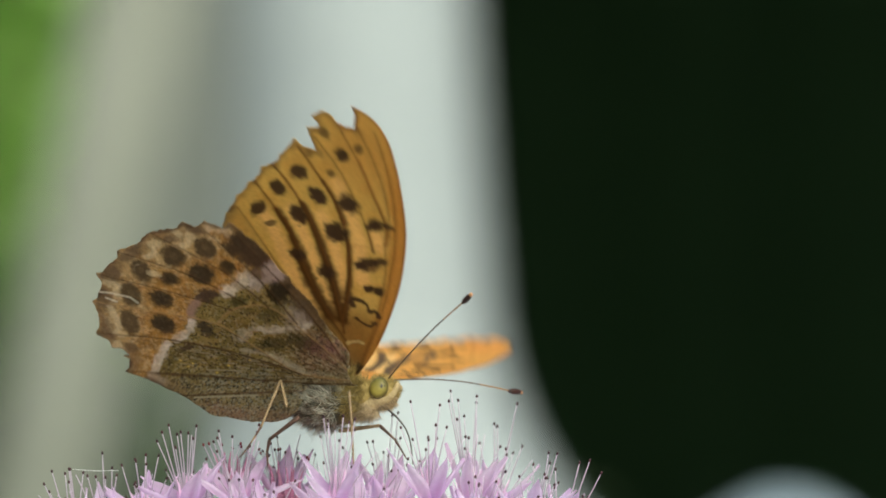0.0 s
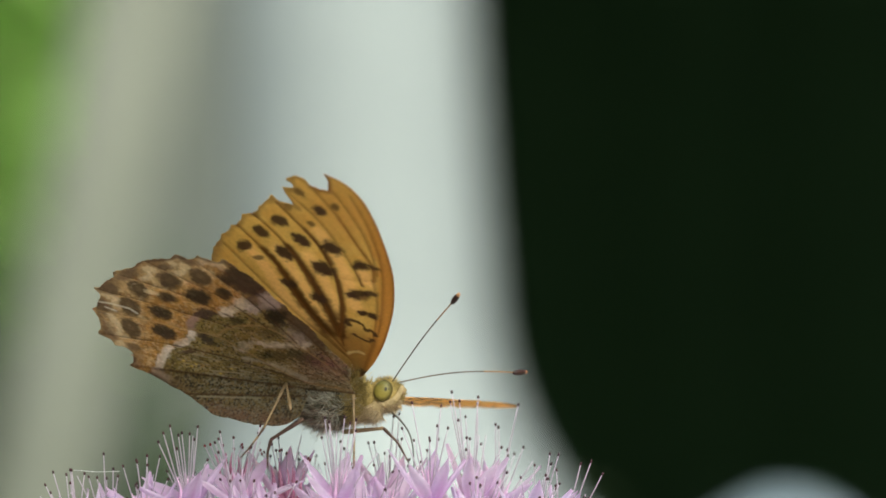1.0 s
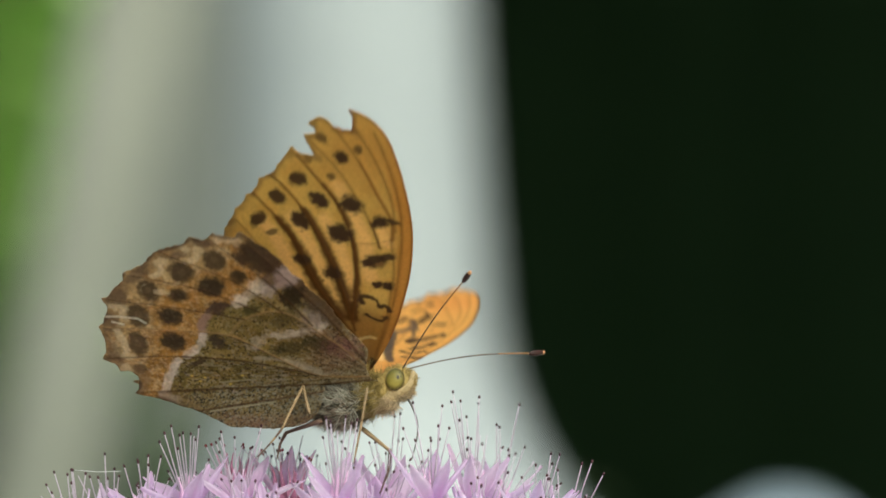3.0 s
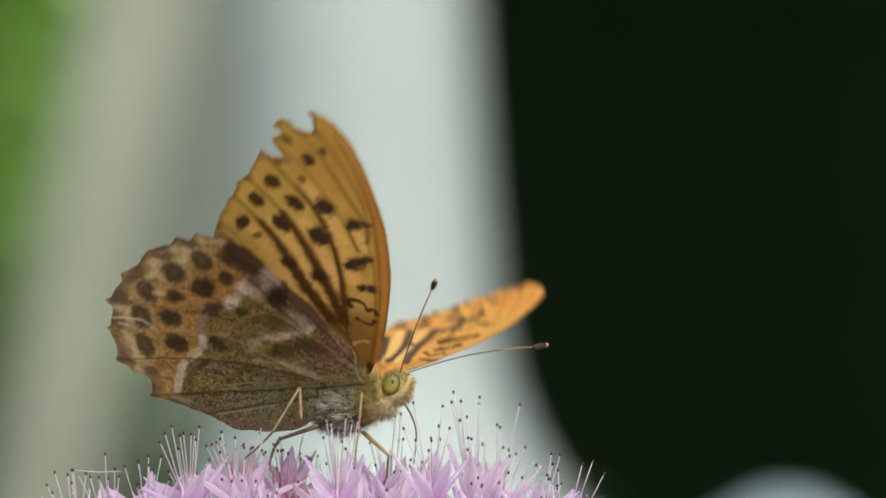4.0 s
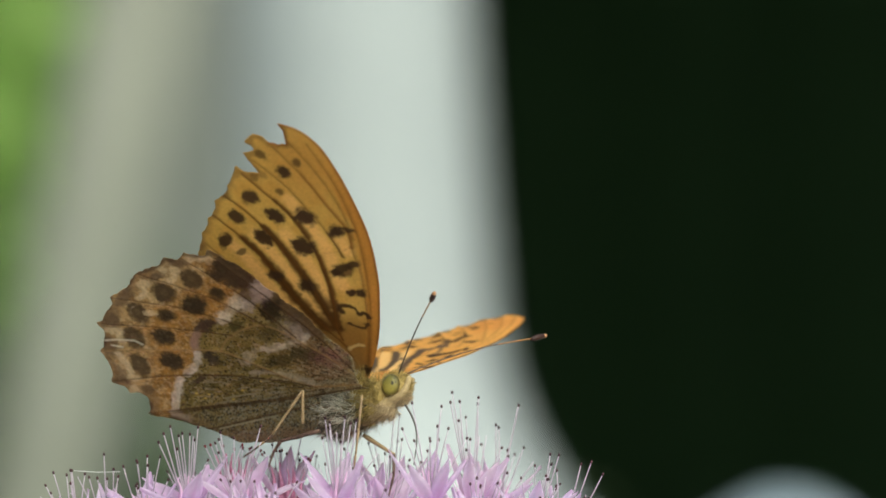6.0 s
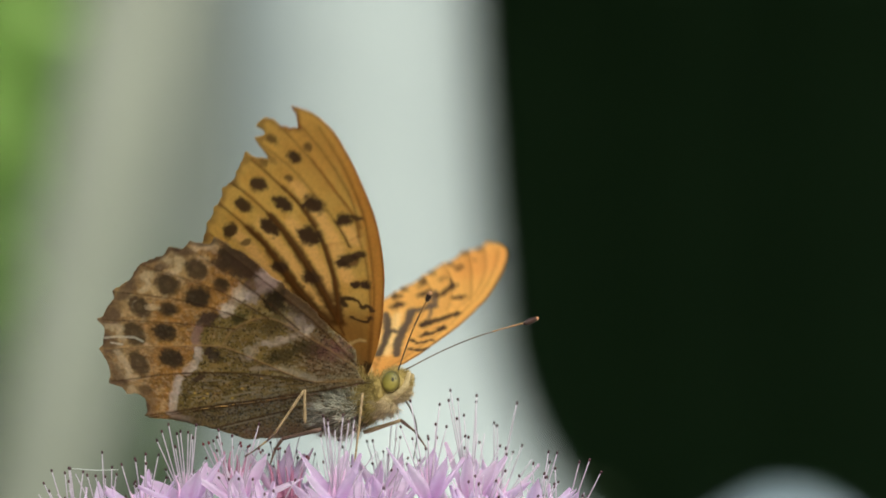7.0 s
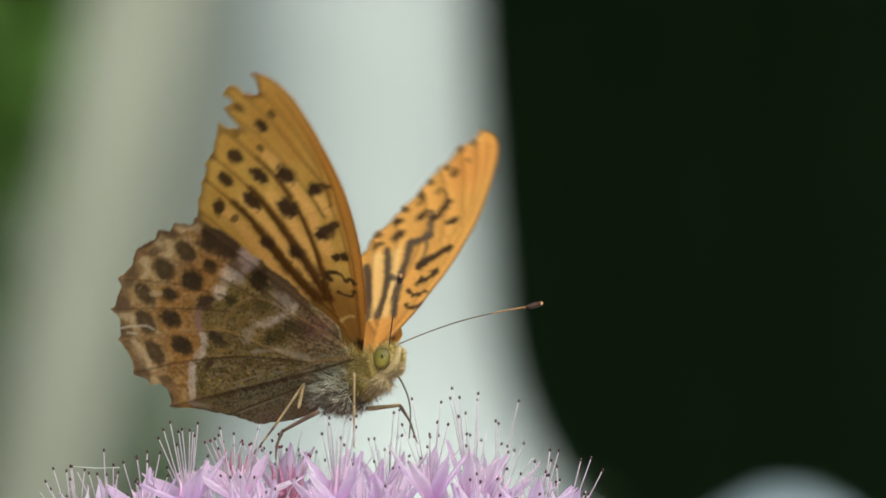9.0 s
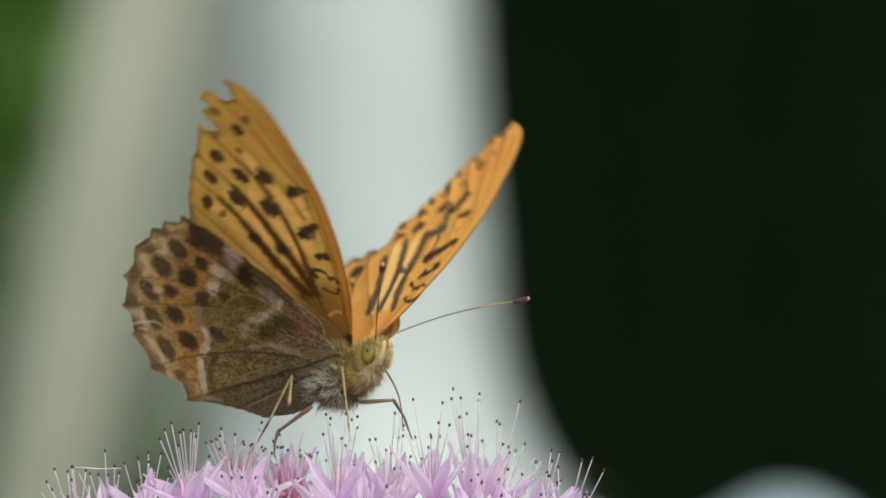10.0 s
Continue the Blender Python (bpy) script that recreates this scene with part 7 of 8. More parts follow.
        (7.9, pose(0.00099, 0.00171, -0.00078, 44.85, 3.16, -0.83)), (8, pose(0.00100, 0.00172, -0.00080, 43.68, 3.45, -1.17)), (8.1, pose(0.00098, 0.00186, -0.00098, 30.31, 2.95, -1.06)),
        (8.2, pose(0.00097, 0.00196, -0.00119, 17.02, 2.58, -0.8)), (8.3, pose(0.00095, 0.00198, -0.00131, 10.17, 2.41, -0.44)), (8.4, pose(0.00095, 0.00197, -0.00124, 14.08, 2.39, -0.25)),
        (8.5, pose(0.00096, 0.00187, -0.00099, 29.53, 2.36, -0.05)), (8.6, pose(0.00096, 0.00177, -0.00085, 39.47, 2.17, 0.2)), (8.7, pose(0.00096, 0.00164, -0.00072, 49.97, 1.89, 0.37)),
        (8.8, pose(0.00096, 0.00148, -0.00061, 61.17, 1.55, 0.43)), (8.9, pose(0.00095, 0.00152, -0.00063, 58.54, 1.3, 0.63)), (9, pose(0.00094, 0.00161, -0.00070, 52.16, 1.13, 0.94)),
        (9.1, pose(0.00095, 0.00174, -0.00082, 41.92, 1.56, 0.86)), (9.2, pose(0.00086, 0.00186, -0.00098, 30.62, -0.71, 5.15)), (9.3, pose(0.00077, 0.00192, -0.00114, 20.21, -1.4, 10.14)),
        (9.4, pose(0.00072, 0.00195, -0.00125, 13.82, -0.78, 12.66)), (9.5, pose(0.00073, 0.00196, -0.00128, 11.83, -0.25, 12.4)), (9.6, pose(0.00080, 0.00192, -0.00112, 21.48, -0.8, 7.98)),
        (9.7, pose(0.00096, 0.00175, -0.00083, 41.23, 2.23, 0.11)), (9.8, pose(0.00097, 0.00154, -0.00065, 57.3, 2, 0.21)), (9.9, pose(0.00096, 0.00154, -0.00065, 57.13, 1.8, 0.35)),
        (10, pose(0.00095, 0.00165, -0.00073, 49.36, 1.66, 0.57)),
    ])
    walk(near_fold, [
        (0, pose(0.00084, -0.00361, -0.00228, 101.97, 2.41, -4.91)), (0.1, pose(0.00086, -0.00369, -0.00264, 101.93, 3.48, -4.66)), (0.2, pose(0.00089, -0.00370, -0.00266, 101.93, 3.86, -4.01)),
        (0.3, pose(0.00094, -0.00349, -0.00195, 101.97, 3.25, -2.68)), (0.4, pose(0.00098, -0.00320, -0.00145, 101.99, 3.23, -1.55)), (0.5, pose(0.00102, -0.00302, -0.00122, 102, 3.65, -0.83)),
        (0.6, pose(0.00099, -0.00315, -0.00137, 101.99, 3.34, -1.31)), (0.7, pose(0.00096, -0.00330, -0.00160, 101.98, 3.16, -1.92)), (0.8, pose(0.00093, -0.00347, -0.00191, 101.97, 3.16, -2.67)),
        (0.9, pose(0.00090, -0.00366, -0.00249, 101.94, 3.68, -3.7)), (1, pose(0.00087, -0.00373, -0.00294, 101.91, 4.2, -4.54)), (1.1, pose(0.00089, -0.00367, -0.00253, 101.94, 3.61, -3.96)),
        (1.2, pose(0.00091, -0.00343, -0.00184, 101.98, 2.71, -2.97)), (1.3, pose(0.00093, -0.00318, -0.00142, 101.99, 2.34, -2.16)), (1.4, pose(0.00094, -0.00311, -0.00131, 101.99, 2.43, -1.84)),
        (1.5, pose(0.00095, -0.00323, -0.00149, 101.98, 2.84, -1.95)), (1.6, pose(0.00096, -0.00335, -0.00169, 101.98, 3.2, -2.09)), (1.7, pose(0.00096, -0.00353, -0.00206, 101.97, 3.74, -2.35)),
        (1.8, pose(0.00096, -0.00364, -0.00240, 101.96, 4.24, -2.49)), (1.9, pose(0.00096, -0.00371, -0.00276, 101.95, 4.74, -2.56)), (2, pose(0.00096, -0.00371, -0.00277, 101.95, 4.82, -2.4)),
        (2.1, pose(0.00097, -0.00363, -0.00237, 101.96, 4.35, -2.23)), (2.2, pose(0.00098, -0.00343, -0.00184, 101.98, 3.76, -1.86)), (2.4, pose(0.00098, -0.00316, -0.00138, 101.99, 3.19, -1.45)),
        (2.6, pose(0.00096, -0.00352, -0.00204, 101.97, 3.76, -2.28)), (2.8, pose(0.00094, -0.00371, -0.00276, 101.94, 4.55, -2.96)), (3, pose(0.00094, -0.00357, -0.00217, 101.96, 3.73, -2.65)),
        (3.2, pose(0.00095, -0.00323, -0.00149, 101.98, 2.81, -1.98)), (3.3, pose(0.00095, -0.00306, -0.00126, 101.99, 2.48, -1.66)), (3.4, pose(0.00094, -0.00315, -0.00138, 101.99, 2.55, -1.9)),
        (3.5, pose(0.00094, -0.00335, -0.00168, 101.98, 2.85, -2.38)), (3.6, pose(0.00096, -0.00358, -0.00220, 101.96, 4.05, -2.29)), (3.7, pose(0.00099, -0.00370, -0.00271, 101.97, 5.01, -1.86)),
        (3.8, pose(0.00101, -0.00373, -0.00300, 101.98, 5.58, -1.16)), (3.9, pose(0.00099, -0.00369, -0.00264, 101.97, 4.93, -1.84)), (4, pose(0.00097, -0.00350, -0.00199, 101.97, 3.79, -2.13)),
        (4.1, pose(0.00097, -0.00324, -0.00150, 101.98, 3.24, -1.65)), (4.2, pose(0.00098, -0.00299, -0.00118, 101.99, 2.87, -1.24)), (4.3, pose(0.00097, -0.00297, -0.00116, 101.99, 2.8, -1.24)),
        (4.4, pose(0.00097, -0.00312, -0.00134, 101.99, 2.92, -1.55)), (4.5, pose(0.00096, -0.00331, -0.00161, 101.98, 3.16, -1.96)), (4.6, pose(0.00098, -0.00355, -0.00212, 101.97, 4.21, -1.9)),
        (4.7, pose(0.00101, -0.00357, -0.00216, 101.98, 4.7, -1.32)), (4.8, pose(0.00105, -0.00352, -0.00205, 102, 5.1, -0.67)), (4.9, pose(0.00109, -0.00339, -0.00178, 102.02, 5.48, 0.01)),
        (5, pose(0.00113, -0.00322, -0.00149, 102.05, 5.99, 0.58)), (5.1, pose(0.00111, -0.00304, -0.00125, 102.03, 5.32, 0.2)), (5.2, pose(0.00108, -0.00280, -0.00099, 102.02, 4.56, -0.01)),
        (5.3, pose(0.00104, -0.00297, -0.00115, 102, 3.97, -0.54)), (5.4, pose(0.00100, -0.00302, -0.00121, 101.99, 3.35, -1.01)), (5.5, pose(0.00096, -0.00308, -0.00129, 101.99, 2.78, -1.53)),
        (5.6, pose(0.00096, -0.00330, -0.00160, 101.98, 3.09, -1.98)), (5.7, pose(0.00095, -0.00344, -0.00186, 101.97, 3.36, -2.31)), (5.9, pose(0.00094, -0.00360, -0.00225, 108.19, 3.81, -2.75)),
        (6.1, pose(0.00094, -0.00354, -0.00209, 113.11, 3.58, -2.65)), (6.3, pose(0.00095, -0.00339, -0.00175, 114.22, 3.12, -2.32)), (6.5, pose(0.00095, -0.00320, -0.00144, 112.35, 2.7, -1.93)),
        (6.7, pose(0.00095, -0.00310, -0.00130, 111.64, 2.51, -1.76)), (6.8, pose(0.00095, -0.00309, -0.00129, 112.23, 2.47, -1.75)), (6.9, pose(0.00094, -0.00329, -0.00158, 119.98, 2.78, -2.21)),
        (7, pose(0.00094, -0.00345, -0.00188, 127.42, 3.13, -2.61)), (7.1, pose(0.00093, -0.00361, -0.00230, 137.48, 3.7, -3.07)), (7.2, pose(0.00092, -0.00368, -0.00256, 141.94, 4.05, -3.29)),
        (7.3, pose(0.00091, -0.00373, -0.00293, 141.93, 4.58, -3.55)), (7.4, pose(0.00093, -0.00364, -0.00240, 139.64, 3.82, -3.17)), (7.5, pose(0.00094, -0.00339, -0.00176, 124.56, 2.96, -2.49)),
        (7.6, pose(0.00096, -0.00325, -0.00152, 118.36, 3.01, -1.87)), (7.7, pose(0.00099, -0.00289, -0.00106, 105.59, 2.95, -0.96)), (7.8, pose(0.00101, -0.00304, -0.00123, 110.49, 3.48, -0.96)),
        (7.9, pose(0.00102, -0.00319, -0.00144, 116.16, 4.01, -0.92)), (8, pose(0.00104, -0.00329, -0.00158, 119.98, 4.46, -0.76)), (8.1, pose(0.00101, -0.00358, -0.00222, 135.47, 4.66, -1.47)),
        (8.2, pose(0.00097, -0.00371, -0.00278, 141.96, 4.97, -2.11)), (8.3, pose(0.00095, -0.00373, -0.00300, 141.94, 5.05, -2.57)), (8.4, pose(0.00095, -0.00370, -0.00273, 141.95, 4.67, -2.61)),
        (8.5, pose(0.00096, -0.00348, -0.00194, 128.98, 3.67, -2.17)), (8.6, pose(0.00096, -0.00324, -0.00149, 117.79, 2.94, -1.87)), (8.7, pose(0.00095, -0.00299, -0.00118, 109.08, 2.34, -1.57)),
        (8.8, pose(0.00093, -0.00287, -0.00105, 105.08, 1.92, -1.47)), (8.9, pose(0.00092, -0.00292, -0.00110, 106.73, 1.7, -1.73)), (9, pose(0.00090, -0.00322, -0.00146, 117.03, 1.92, -2.62)),
        (9.1, pose(0.00091, -0.00347, -0.00191, 128.27, 2.82, -3.05)), (9.2, pose(0.00092, -0.00363, -0.00236, 138.62, 3.68, -3.24)), (9.3, pose(0.00085, -0.00367, -0.00255, 141.94, 3.17, -4.83)),
        (9.4, pose(0.00079, -0.00369, -0.00264, 141.95, 2.62, -6.38)), (9.5, pose(0.00080, -0.00370, -0.00268, 141.94, 2.87, -6.09)), (9.6, pose(0.00085, -0.00366, -0.00249, 141.58, 2.97, -4.9)),
        (9.7, pose(0.00096, -0.00341, -0.00179, 125.31, 3.35, -2.17)), (9.8, pose(0.00095, -0.00299, -0.00117, 108.84, 2.49, -1.46)), (9.9, pose(0.00094, -0.00301, -0.00120, 109.7, 2.31, -1.64)),
        (10, pose(0.00093, -0.00320, -0.00144, 116.39, 2.39, -2.18)),
    ])
    walk(near_antenna, [
        (0, pose(0.0040, -0.0006, -0.0003, 0, -22.64, -46.39)), (0.5, pose(0.0040, -0.0006, -0.0003, 0, -24.29, -50.39)), (1, pose(0.0040, -0.0006, -0.0003, 0, -23.84, -53.95)), (1.5, pose(0.0040, -0.0006, -0.0003, 0, -22.99, -53.71)),
        (2, pose(0.0040, -0.0006, -0.0003, 0, -21.10, -54.92)), (2.2, pose(0.0040, -0.0006, -0.0003, 0, -19.78, -52.10)), (3.3, pose(0.0040, -0.0006, -0.0003, 0, -23.43, -50.30)), (3.5, pose(0.0040, -0.0006, -0.0003, 0, -21.05, -51.03)),
        (4, pose(0.0040, -0.0006, -0.0003, 0, -22.67, -51.52)), (4.5, pose(0.0040, -0.0006, -0.0003, 0, -19.38, -47.70)), (5, pose(0.0040, -0.0006, -0.0003, 0, -16.49, -51.70)), (5.5, pose(0.0040, -0.0006, -0.0003, 0, -15.60, -50.42)),
        (7, pose(0.0040, -0.0006, -0.0003, 0, -13.48, -54.91)), (7.5, pose(0.0040, -0.0006, -0.0003, 0, -17.76, -53.85)), (8, pose(0.0040, -0.0006, -0.0003, 0, -18.72, -52.31)), (8.5, pose(0.0040, -0.0006, -0.0003, 0, -23.91, -47.83)),
        (9, pose(0.0040, -0.0006, -0.0003, 0, -14.10, -47.21)), (9.5, pose(0.0040, -0.0006, -0.0003, 0, -20.81, -48.03)), (10, pose(0.0040, -0.0006, -0.0003, 0, -17.08, -38.37)),
    ])
    walk(far_antenna, [
        (0, pose(0.0044, 0.0006, 0.0000, 0, -15.16, 54.40)), (0.5, pose(0.0044, 0.0006, 0.0000, 0, -19.97, 54.78)), (1, pose(0.0044, 0.0006, 0.0000, 0, -22.38, 53.94)), (1.5, pose(0.0044, 0.0006, 0.0000, 0, -23.99, 52.23)),
        (2, pose(0.0044, 0.0006, 0.0000, 0, -24.87, 50.77)), (2.2, pose(0.0044, 0.0006, 0.0000, 0, -23.34, 47.06)), (3.3, pose(0.0044, 0.0006, 0.0000, 0, -14.81, 44.38)), (3.5, pose(0.0044, 0.0006, 0.0000, 0, -16.63, 49.29)),
        (4, pose(0.0044, 0.0006, 0.0000, 0, -20.11, 53.13)), (4.5, pose(0.0044, 0.0006, 0.0000, 0, -20.50, 54.52)), (5, pose(0.0044, 0.0006, 0.0000, 0, -22.01, 56.11)), (5.5, pose(0.0044, 0.0006, 0.0000, 0, -20.80, 51.84)),
        (7, pose(0.0044, 0.0006, 0.0000, 0, -24.88, 48.35)), (7.5, pose(0.0044, 0.0006, 0.0000, 0, -20.69, 49.86)), (8, pose(0.0044, 0.0006, 0.0000, 0, -23.53, 56.52)), (8.5, pose(0.0044, 0.0006, 0.0000, 0, -17.62, 60.70)),
        (9, pose(0.0044, 0.0006, 0.0000, 0, -16.41, 58.11)), (9.5, pose(0.0044, 0.0006, 0.0000, 0, -17.51, 62.82)), (10, pose(0.0044, 0.0006, 0.0000, 0, -15.46, 69.56)),
    ])
    walk(hind_leg, [
        (0, pose(-0.0051, -0.0057, -0.0065, -12.76, -34.26, -25.26)), (0.5, pose(-0.0051, -0.0057, -0.0065, -8.73, -23.76, -18.29)), (1, pose(-0.0051, -0.0057, -0.0065, -18.09, -34.66, -21.87)),
        (1.5, pose(-0.0051, -0.0057, -0.0065, -14.98, -31.42, -2.96)), (2, pose(-0.0051, -0.0057, -0.0065, -27.4, -39.08, -13.51)), (2.2, pose(-0.0051, -0.0057, -0.0065, -25.72, -31.36, -6.79)),
        (3.3, pose(-0.0051, -0.0057, -0.0065, -24.68, -23.73, -7.58)), (3.5, pose(-0.0051, -0.0057, -0.0065, -29.65, -27.65, -7.31)), (3.8, pose(-0.0051, -0.0057, -0.0065, -25.46, -20.62, -14.14)),
        (4, pose(-0.0051, -0.0057, -0.0065, -14.28, -13.89, -3.02)), (4.5, pose(-0.0051, -0.0057, -0.0065, -20.73, -14.88, -8.05)), (5, pose(-0.0051, -0.0057, -0.0065, -17.04, -18.42, -3.1)),
        (5.5, pose(-0.0051, -0.0057, -0.0065, -0, -0, 0)), (5.7, pose(-0.0051, -0.0057, -0.0065, -1.67, -1.21, -0.53)), (6.8, pose(-0.0051, -0.0057, -0.0065, -0.05, 1.76, 2.39)),
        (7, pose(-0.0051, -0.0057, -0.0065, -1.62, -0.05, 2.19)), (7.5, pose(-0.0051, -0.0057, -0.0065, -29.42, -8.65, -22.62)), (8, pose(-0.0051, -0.0057, -0.0065, -14.9, -3.72, -6.21)),
        (8.3, pose(-0.0051, -0.0057, -0.0065, -21.9, -13.44, -2.24)), (8.5, pose(-0.0051, -0.0057, -0.0065, -28.49, -20.14, 9.55)), (9, pose(-0.0051, -0.0057, -0.0065, -41.07, -25.44, -14.78)),
        (9.5, pose(-0.0051, -0.0057, -0.0065, -6.16, -5.72, 8.84)), (10, pose(-0.0051, -0.0057, -0.0065, -28.93, -20.46, -13.32)),
    ])
    walk(middle_leg, [
        (0, pose(-0.0044, -0.0029, -0.0066, 22.28, -17.39, -31.08)), (0.5, pose(-0.0044, -0.0029, -0.0066, 19.98, -14.34, -28.72)), (1, pose(-0.0044, -0.0029, -0.0066, 19.12, -18.57, -26.29)),
        (1.5, pose(-0.0044, -0.0029, -0.0066, 12.38, -2.35, -20.66)), (2, pose(-0.0044, -0.0029, -0.0066, 14.95, -5.34, -23.88)), (2.2, pose(-0.0044, -0.0029, -0.0066, 14.24, -1.18, -24.1)),
        (3.3, pose(-0.0044, -0.0029, -0.0066, 9.59, 1.08, -16.99)), (3.5, pose(-0.0044, -0.0029, -0.0066, 7.34, -1.97, -12.34)), (3.8, pose(-0.0044, -0.0029, -0.0066, 1.59, -10.11, -1.51)),
        (4, pose(-0.0044, -0.0029, -0.0066, 0.87, -6.76, -0.71)), (4.5, pose(-0.0044, -0.0029, -0.0066, 0.17, -5.43, 0.31)), (5, pose(-0.0044, -0.0029, -0.0066, 0.26, -7.71, 0.38)),
        (5.5, pose(-0.0044, -0.0029, -0.0066, 0, 0, 0)), (5.7, pose(-0.0044, -0.0029, -0.0066, 0.53, -0.16, -0.91)), (6.8, pose(-0.0044, -0.0029, -0.0066, 2.96, 6.3, -6.41)),
        (7, pose(-0.0044, -0.0029, -0.0066, 2.53, 3.89, -5.12)), (7.5, pose(-0.0044, -0.0029, -0.0066, 0.33, -5.02, -0.01)), (8, pose(-0.0044, -0.0029, -0.0066, -5.06, -7.3, 9.12)),
        (8.3, pose(-0.0044, -0.0029, -0.0066, -8.69, -12.72, 14.93)), (8.5, pose(-0.0044, -0.0029, -0.0066, -11.46, -11.69, 19.35)), (9, pose(-0.0044, -0.0029, -0.0066, -8.96, -13.73, 15.32)),
        (9.5, pose(-0.0044, -0.0029, -0.0066, -16.16, -14.7, 26.39)), (10, pose(-0.0044, -0.0029, -0.0066, -17.9, -24.24, 27.83)),
    ])
    walk(front_leg, [
        (0, pose(0.0006, -0.0027, -0.003, 10.12, -16.02, -1.52)), (0.5, pose(0.0006, -0.0027, -0.003, 7.52, -15.39, -1)), (1, pose(0.0006, -0.0027, -0.003, 6.09, -14.83, -0.72)),
        (1.5, pose(0.0006, -0.0027, -0.003, 5.77, 3.24, -0.2)), (2, pose(0.0006, -0.0027, -0.003, 6.81, 1.36, -0.28)), (2.2, pose(0.0006, -0.0027, -0.003, 5.34, 3.89, -0.17)),
        (3.3, pose(0.0006, -0.0027, -0.003, 3.14, 6.18, -0.13)), (3.5, pose(0.0006, -0.0027, -0.003, 3.76, 4.87, -0.14)), (3.8, pose(0.0006, -0.0027, -0.003, 0.33, -3.85, 0.07)),
        (4, pose(0.0006, -0.0027, -0.003, -0.46, -2.12, 0.08)), (4.5, pose(0.0006, -0.0027, -0.003, 1.75, -0.77, -0.08)), (5, pose(0.0006, -0.0027, -0.003, -0.16, -1.42, 0.04)),
        (5.5, pose(0.0006, -0.0027, -0.003, 0, 0, 0)), (5.7, pose(0.0006, -0.0027, -0.003, 0.66, 0.34, -0.04)), (6.8, pose(0.0006, -0.0027, -0.003, -0.14, 5.24, -0.13)),
        (7, pose(0.0006, -0.0027, -0.003, -0.32, 4.25, -0.1)), (7.5, pose(0.0006, -0.0027, -0.003, 0.71, -1.05, -0.02)), (8, pose(0.0006, -0.0027, -0.003, -1.13, -2.39, 0.14)),
        (8.3, pose(0.0006, -0.0027, -0.003, -6.14, -4.51, 0.65)), (8.5, pose(0.0006, -0.0027, -0.003, -9.83, -1.57, 0.65)), (9, pose(0.0006, -0.0027, -0.003, -2.19, -1.95, 0.19)),
        (9.5, pose(0.0006, -0.0027, -0.003, -11.36, -8.4, 1.6)), (10, pose(0.0006, -0.0027, -0.003, 1.05, -8.73, 0.08)),
    ])
    walk(far_leg, [
        (0, pose(-0.001, 0.0012, -0.0064, -2.49, -19.98, -8.5)), (0.5, pose(-0.001, 0.0012, -0.0064, -2.91, -19.63, -9.06)), (1, pose(-0.001, 0.0012, -0.0064, -3.17, -19.39, -9.42)),
        (1.5, pose(-0.001, 0.0012, -0.0064, -5.82, -16.42, -12.68)), (2, pose(-0.001, 0.0012, -0.0064, -6.03, -16.14, -12.91)), (2.2, pose(-0.001, 0.0012, -0.0064, -8.9, -7.21, -13.63)),
        (3.3, pose(-0.001, 0.0012, -0.0064, -22.7, 35.65, -18.44)), (3.5, pose(-0.001, 0.0012, -0.0064, -22.41, 35.43, -18.21)), (3.8, pose(-0.001, 0.0012, -0.0064, -15.19, 31.36, -12.9)),
        (4, pose(-0.001, 0.0012, -0.0064, -14.93, 31.25, -12.72)), (4.5, pose(-0.001, 0.0012, -0.0064, -14.64, 31.13, -12.52)), (5, pose(-0.001, 0.0012, -0.0064, -14.68, 31.14, -12.54)),
        (5.5, pose(-0.001, 0.0012, -0.0064, -13.96, 30.85, -12.02)), (5.7, pose(-0.001, 0.0012, -0.0064, -14.1, 30.9, -12.12)), (6.8, pose(-0.001, 0.0012, -0.0064, -8.44, -7.8, -13.2)),
        (7, pose(-0.001, 0.0012, -0.0064, -6.51, -15.46, -13.44)), (7.5, pose(-0.001, 0.0012, -0.0064, -5.74, -14.11, -11.81)), (8, pose(-0.001, 0.0012, -0.0064, -4.33, -18.23, -10.91)),
        (8.3, pose(-0.001, 0.0012, -0.0064, -5.98, -16.2, -12.87)), (8.5, pose(-0.001, 0.0012, -0.0064, -9.26, -10.66, -16.07)), (9, pose(-0.001, 0.0012, -0.0064, -5.62, -2.34, -8.53)),
        (9.5, pose(-0.001, 0.0012, -0.0064, -5.64, -16.65, -12.48)), (10, pose(-0.001, 0.0012, -0.0064, 0, 0, 0)),
    ])
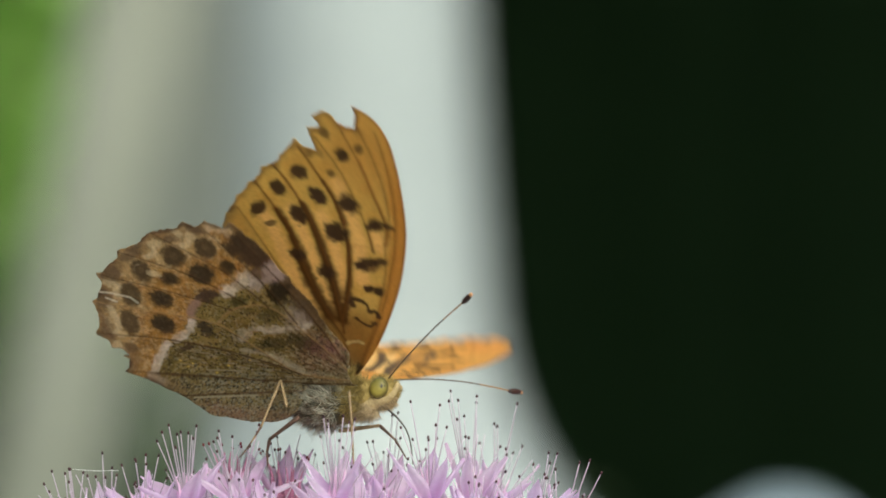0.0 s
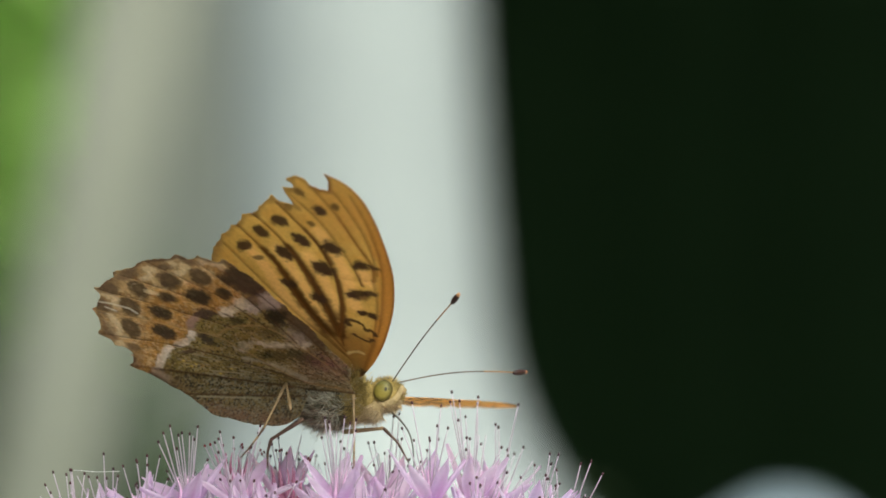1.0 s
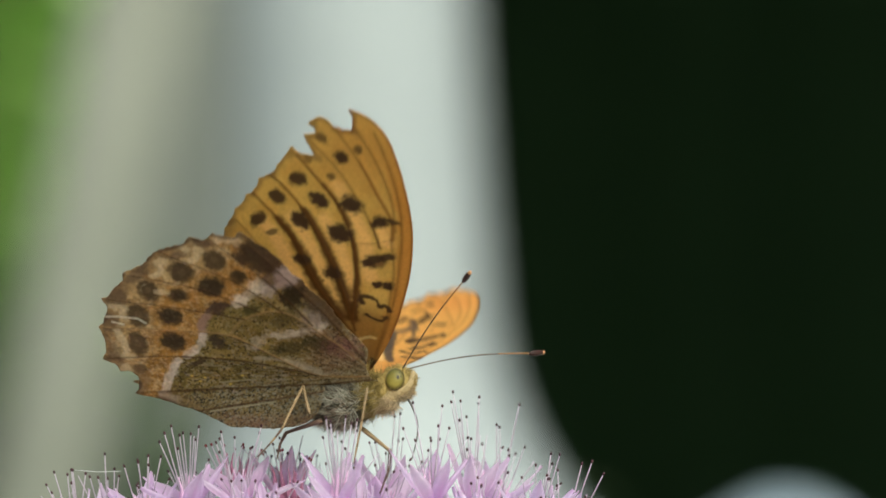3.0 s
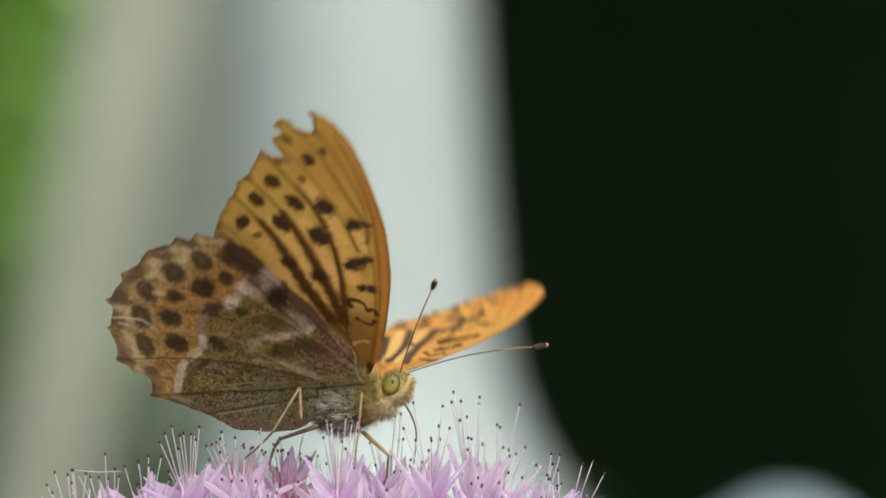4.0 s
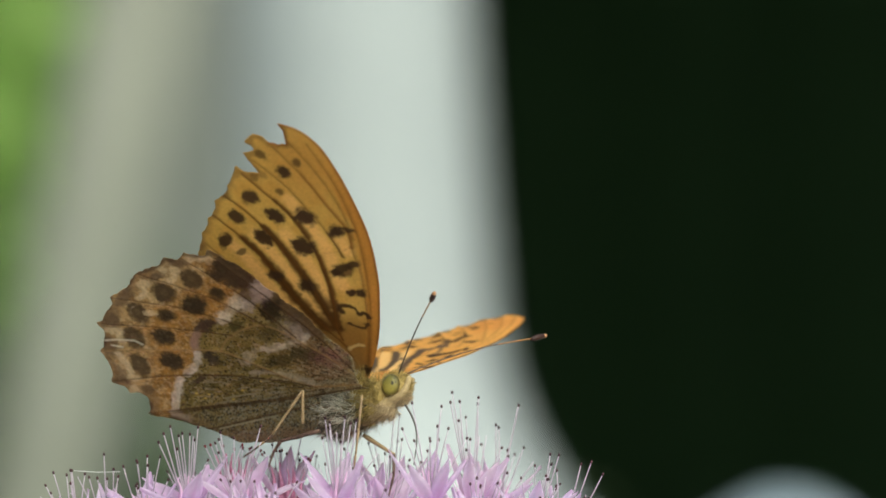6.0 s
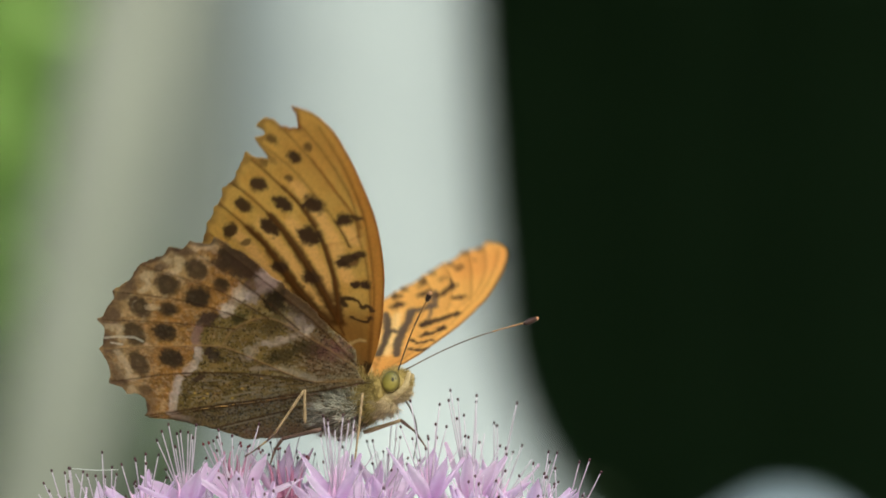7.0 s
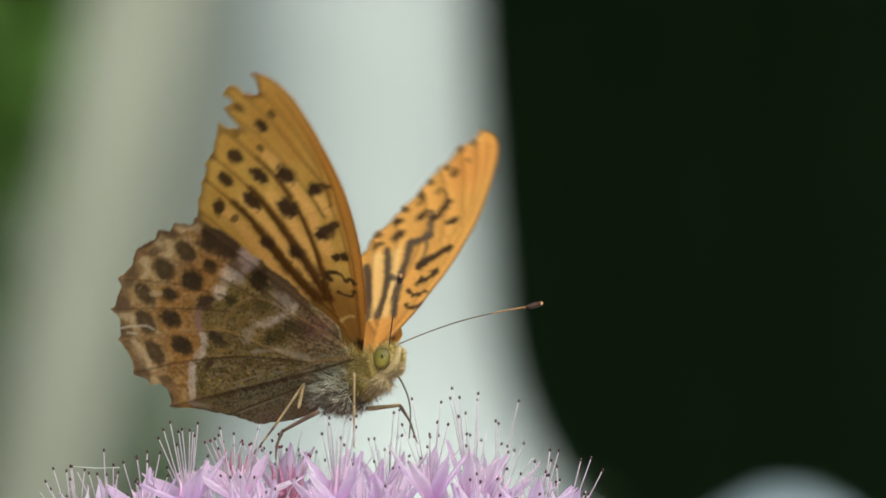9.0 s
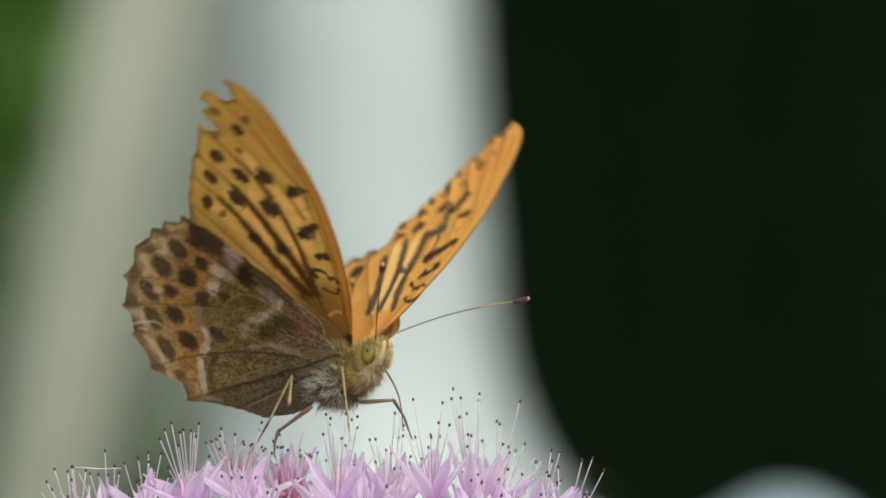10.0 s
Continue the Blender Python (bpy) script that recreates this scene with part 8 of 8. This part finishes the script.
    walk(tongue, [
        (0, pose(0.0046, 0.0, -0.0037, 0.96, -22.36, 0.02)), (0.5, pose(0.0046, 0.0, -0.0037, -2.48, -22.23, -0.05)), (1, pose(0.0046, 0.0, -0.0037, -3.83, -21.81, -0.09)),
        (1.5, pose(0.0046, 0.0, -0.0037, -5.13, -0.16, -1.09)), (2, pose(0.0046, 0.0, -0.0037, -4.87, -1.86, -0.97)), (2.2, pose(0.0046, 0.0, -0.0037, -7.61, 0.93, -1.69)),
        (3.3, pose(0.0046, 0.0, -0.0037, -5.48, 5.49, -1.42)), (3.5, pose(0.0046, 0.0, -0.0037, -1.1, 5.79, -0.29)), (3.8, pose(0.0046, 0.0, -0.0037, -0.28, -3.04, -0.05)),
        (4, pose(0.0046, 0.0, -0.0037, -1.24, -2.04, -0.24)), (4.5, pose(0.0046, 0.0, -0.0037, 2.96, 1.27, 0.67)), (5, pose(0.0046, 0.0, -0.0037, -0.27, -1.01, -0.05)),
        (5.5, pose(0.0046, 0.0, -0.0037, 0, 0, 0)), (5.7, pose(0.0046, 0.0, -0.0037, 0.54, 0.5, 0.12)), (6.8, pose(0.0046, 0.0, -0.0037, -3.81, 5.05, -0.97)),
        (7, pose(0.0046, 0.0, -0.0037, -3.34, 4.38, -0.84)), (7.5, pose(0.0046, 0.0, -0.0037, 1.24, 1.87, 0.29)), (8, pose(0.0046, 0.0, -0.0037, 2.86, 1.1, 0.64)),
        (8.3, pose(0.0046, 0.0, -0.0037, -2.49, -0.7, -0.52)), (8.5, pose(0.0046, 0.0, -0.0037, -6, 4.03, -1.49)), (9, pose(0.0046, 0.0, -0.0037, 3.11, 5.85, 0.82)),
        (9.5, pose(0.0046, 0.0, -0.0037, -5.28, -3.84, -0.96)), (10, pose(0.0046, 0.0, -0.0037, 10.27, 3.05, 2.47)),
    ])
    walk(stonecrop, [
        (0, pose(-0.00027, 0, 0.50019)), (0.5, pose(-0.00025, 0, 0.50019)), (1, pose(-0.00013, 0, 0.50009)),
        (1.5, pose(-0.00002, 0, 0.50011)), (2, pose(-0.00004, 0, 0.50013)), (3.5, pose(0.00002, 0, 0.50008)),
        (4, pose(0.00004, 0, 0.50008)), (4.5, pose(0.00006, 0, 0.50013)), (5, pose(0.00002, 0, 0.50013)),
        (5.5, pose(0.00000, 0, 0.50000)), (7, pose(-0.00029, 0, 0.50027)), (7.5, pose(-0.00029, 0, 0.50038)),
        (8, pose(-0.00017, 0, 0.50046)), (8.5, pose(0.00002, 0, 0.50050)), (9, pose(-0.00011, 0, 0.50050)),
        (9.5, pose(0.00011, 0, 0.50046)), (10, pose(0.00002, 0, 0.50044)),
    ])
    walk(lime_shrub, [
        (0, pose(-0.484, 3.6, 0)), (0.6, pose(-0.496, 3.6, 0)), (1.2, pose(-0.490, 3.6, 0)), (2.0, pose(-0.474, 3.6, 0)), (3.5, pose(-0.474, 3.6, 0)), (4.0, pose(-0.474, 3.6, 0)), (4.5, pose(-0.500, 3.6, 0)), (5.0, pose(-0.492, 3.6, 0)), (5.6, pose(-0.530, 3.6, 0)), (6.9, pose(-0.530, 3.6, 0)), (7.5, pose(-0.570, 3.6, 0)), (8.5, pose(-0.588, 3.6, 0)), (10.0, pose(-0.598, 3.6, 0)),
    ])


motions()
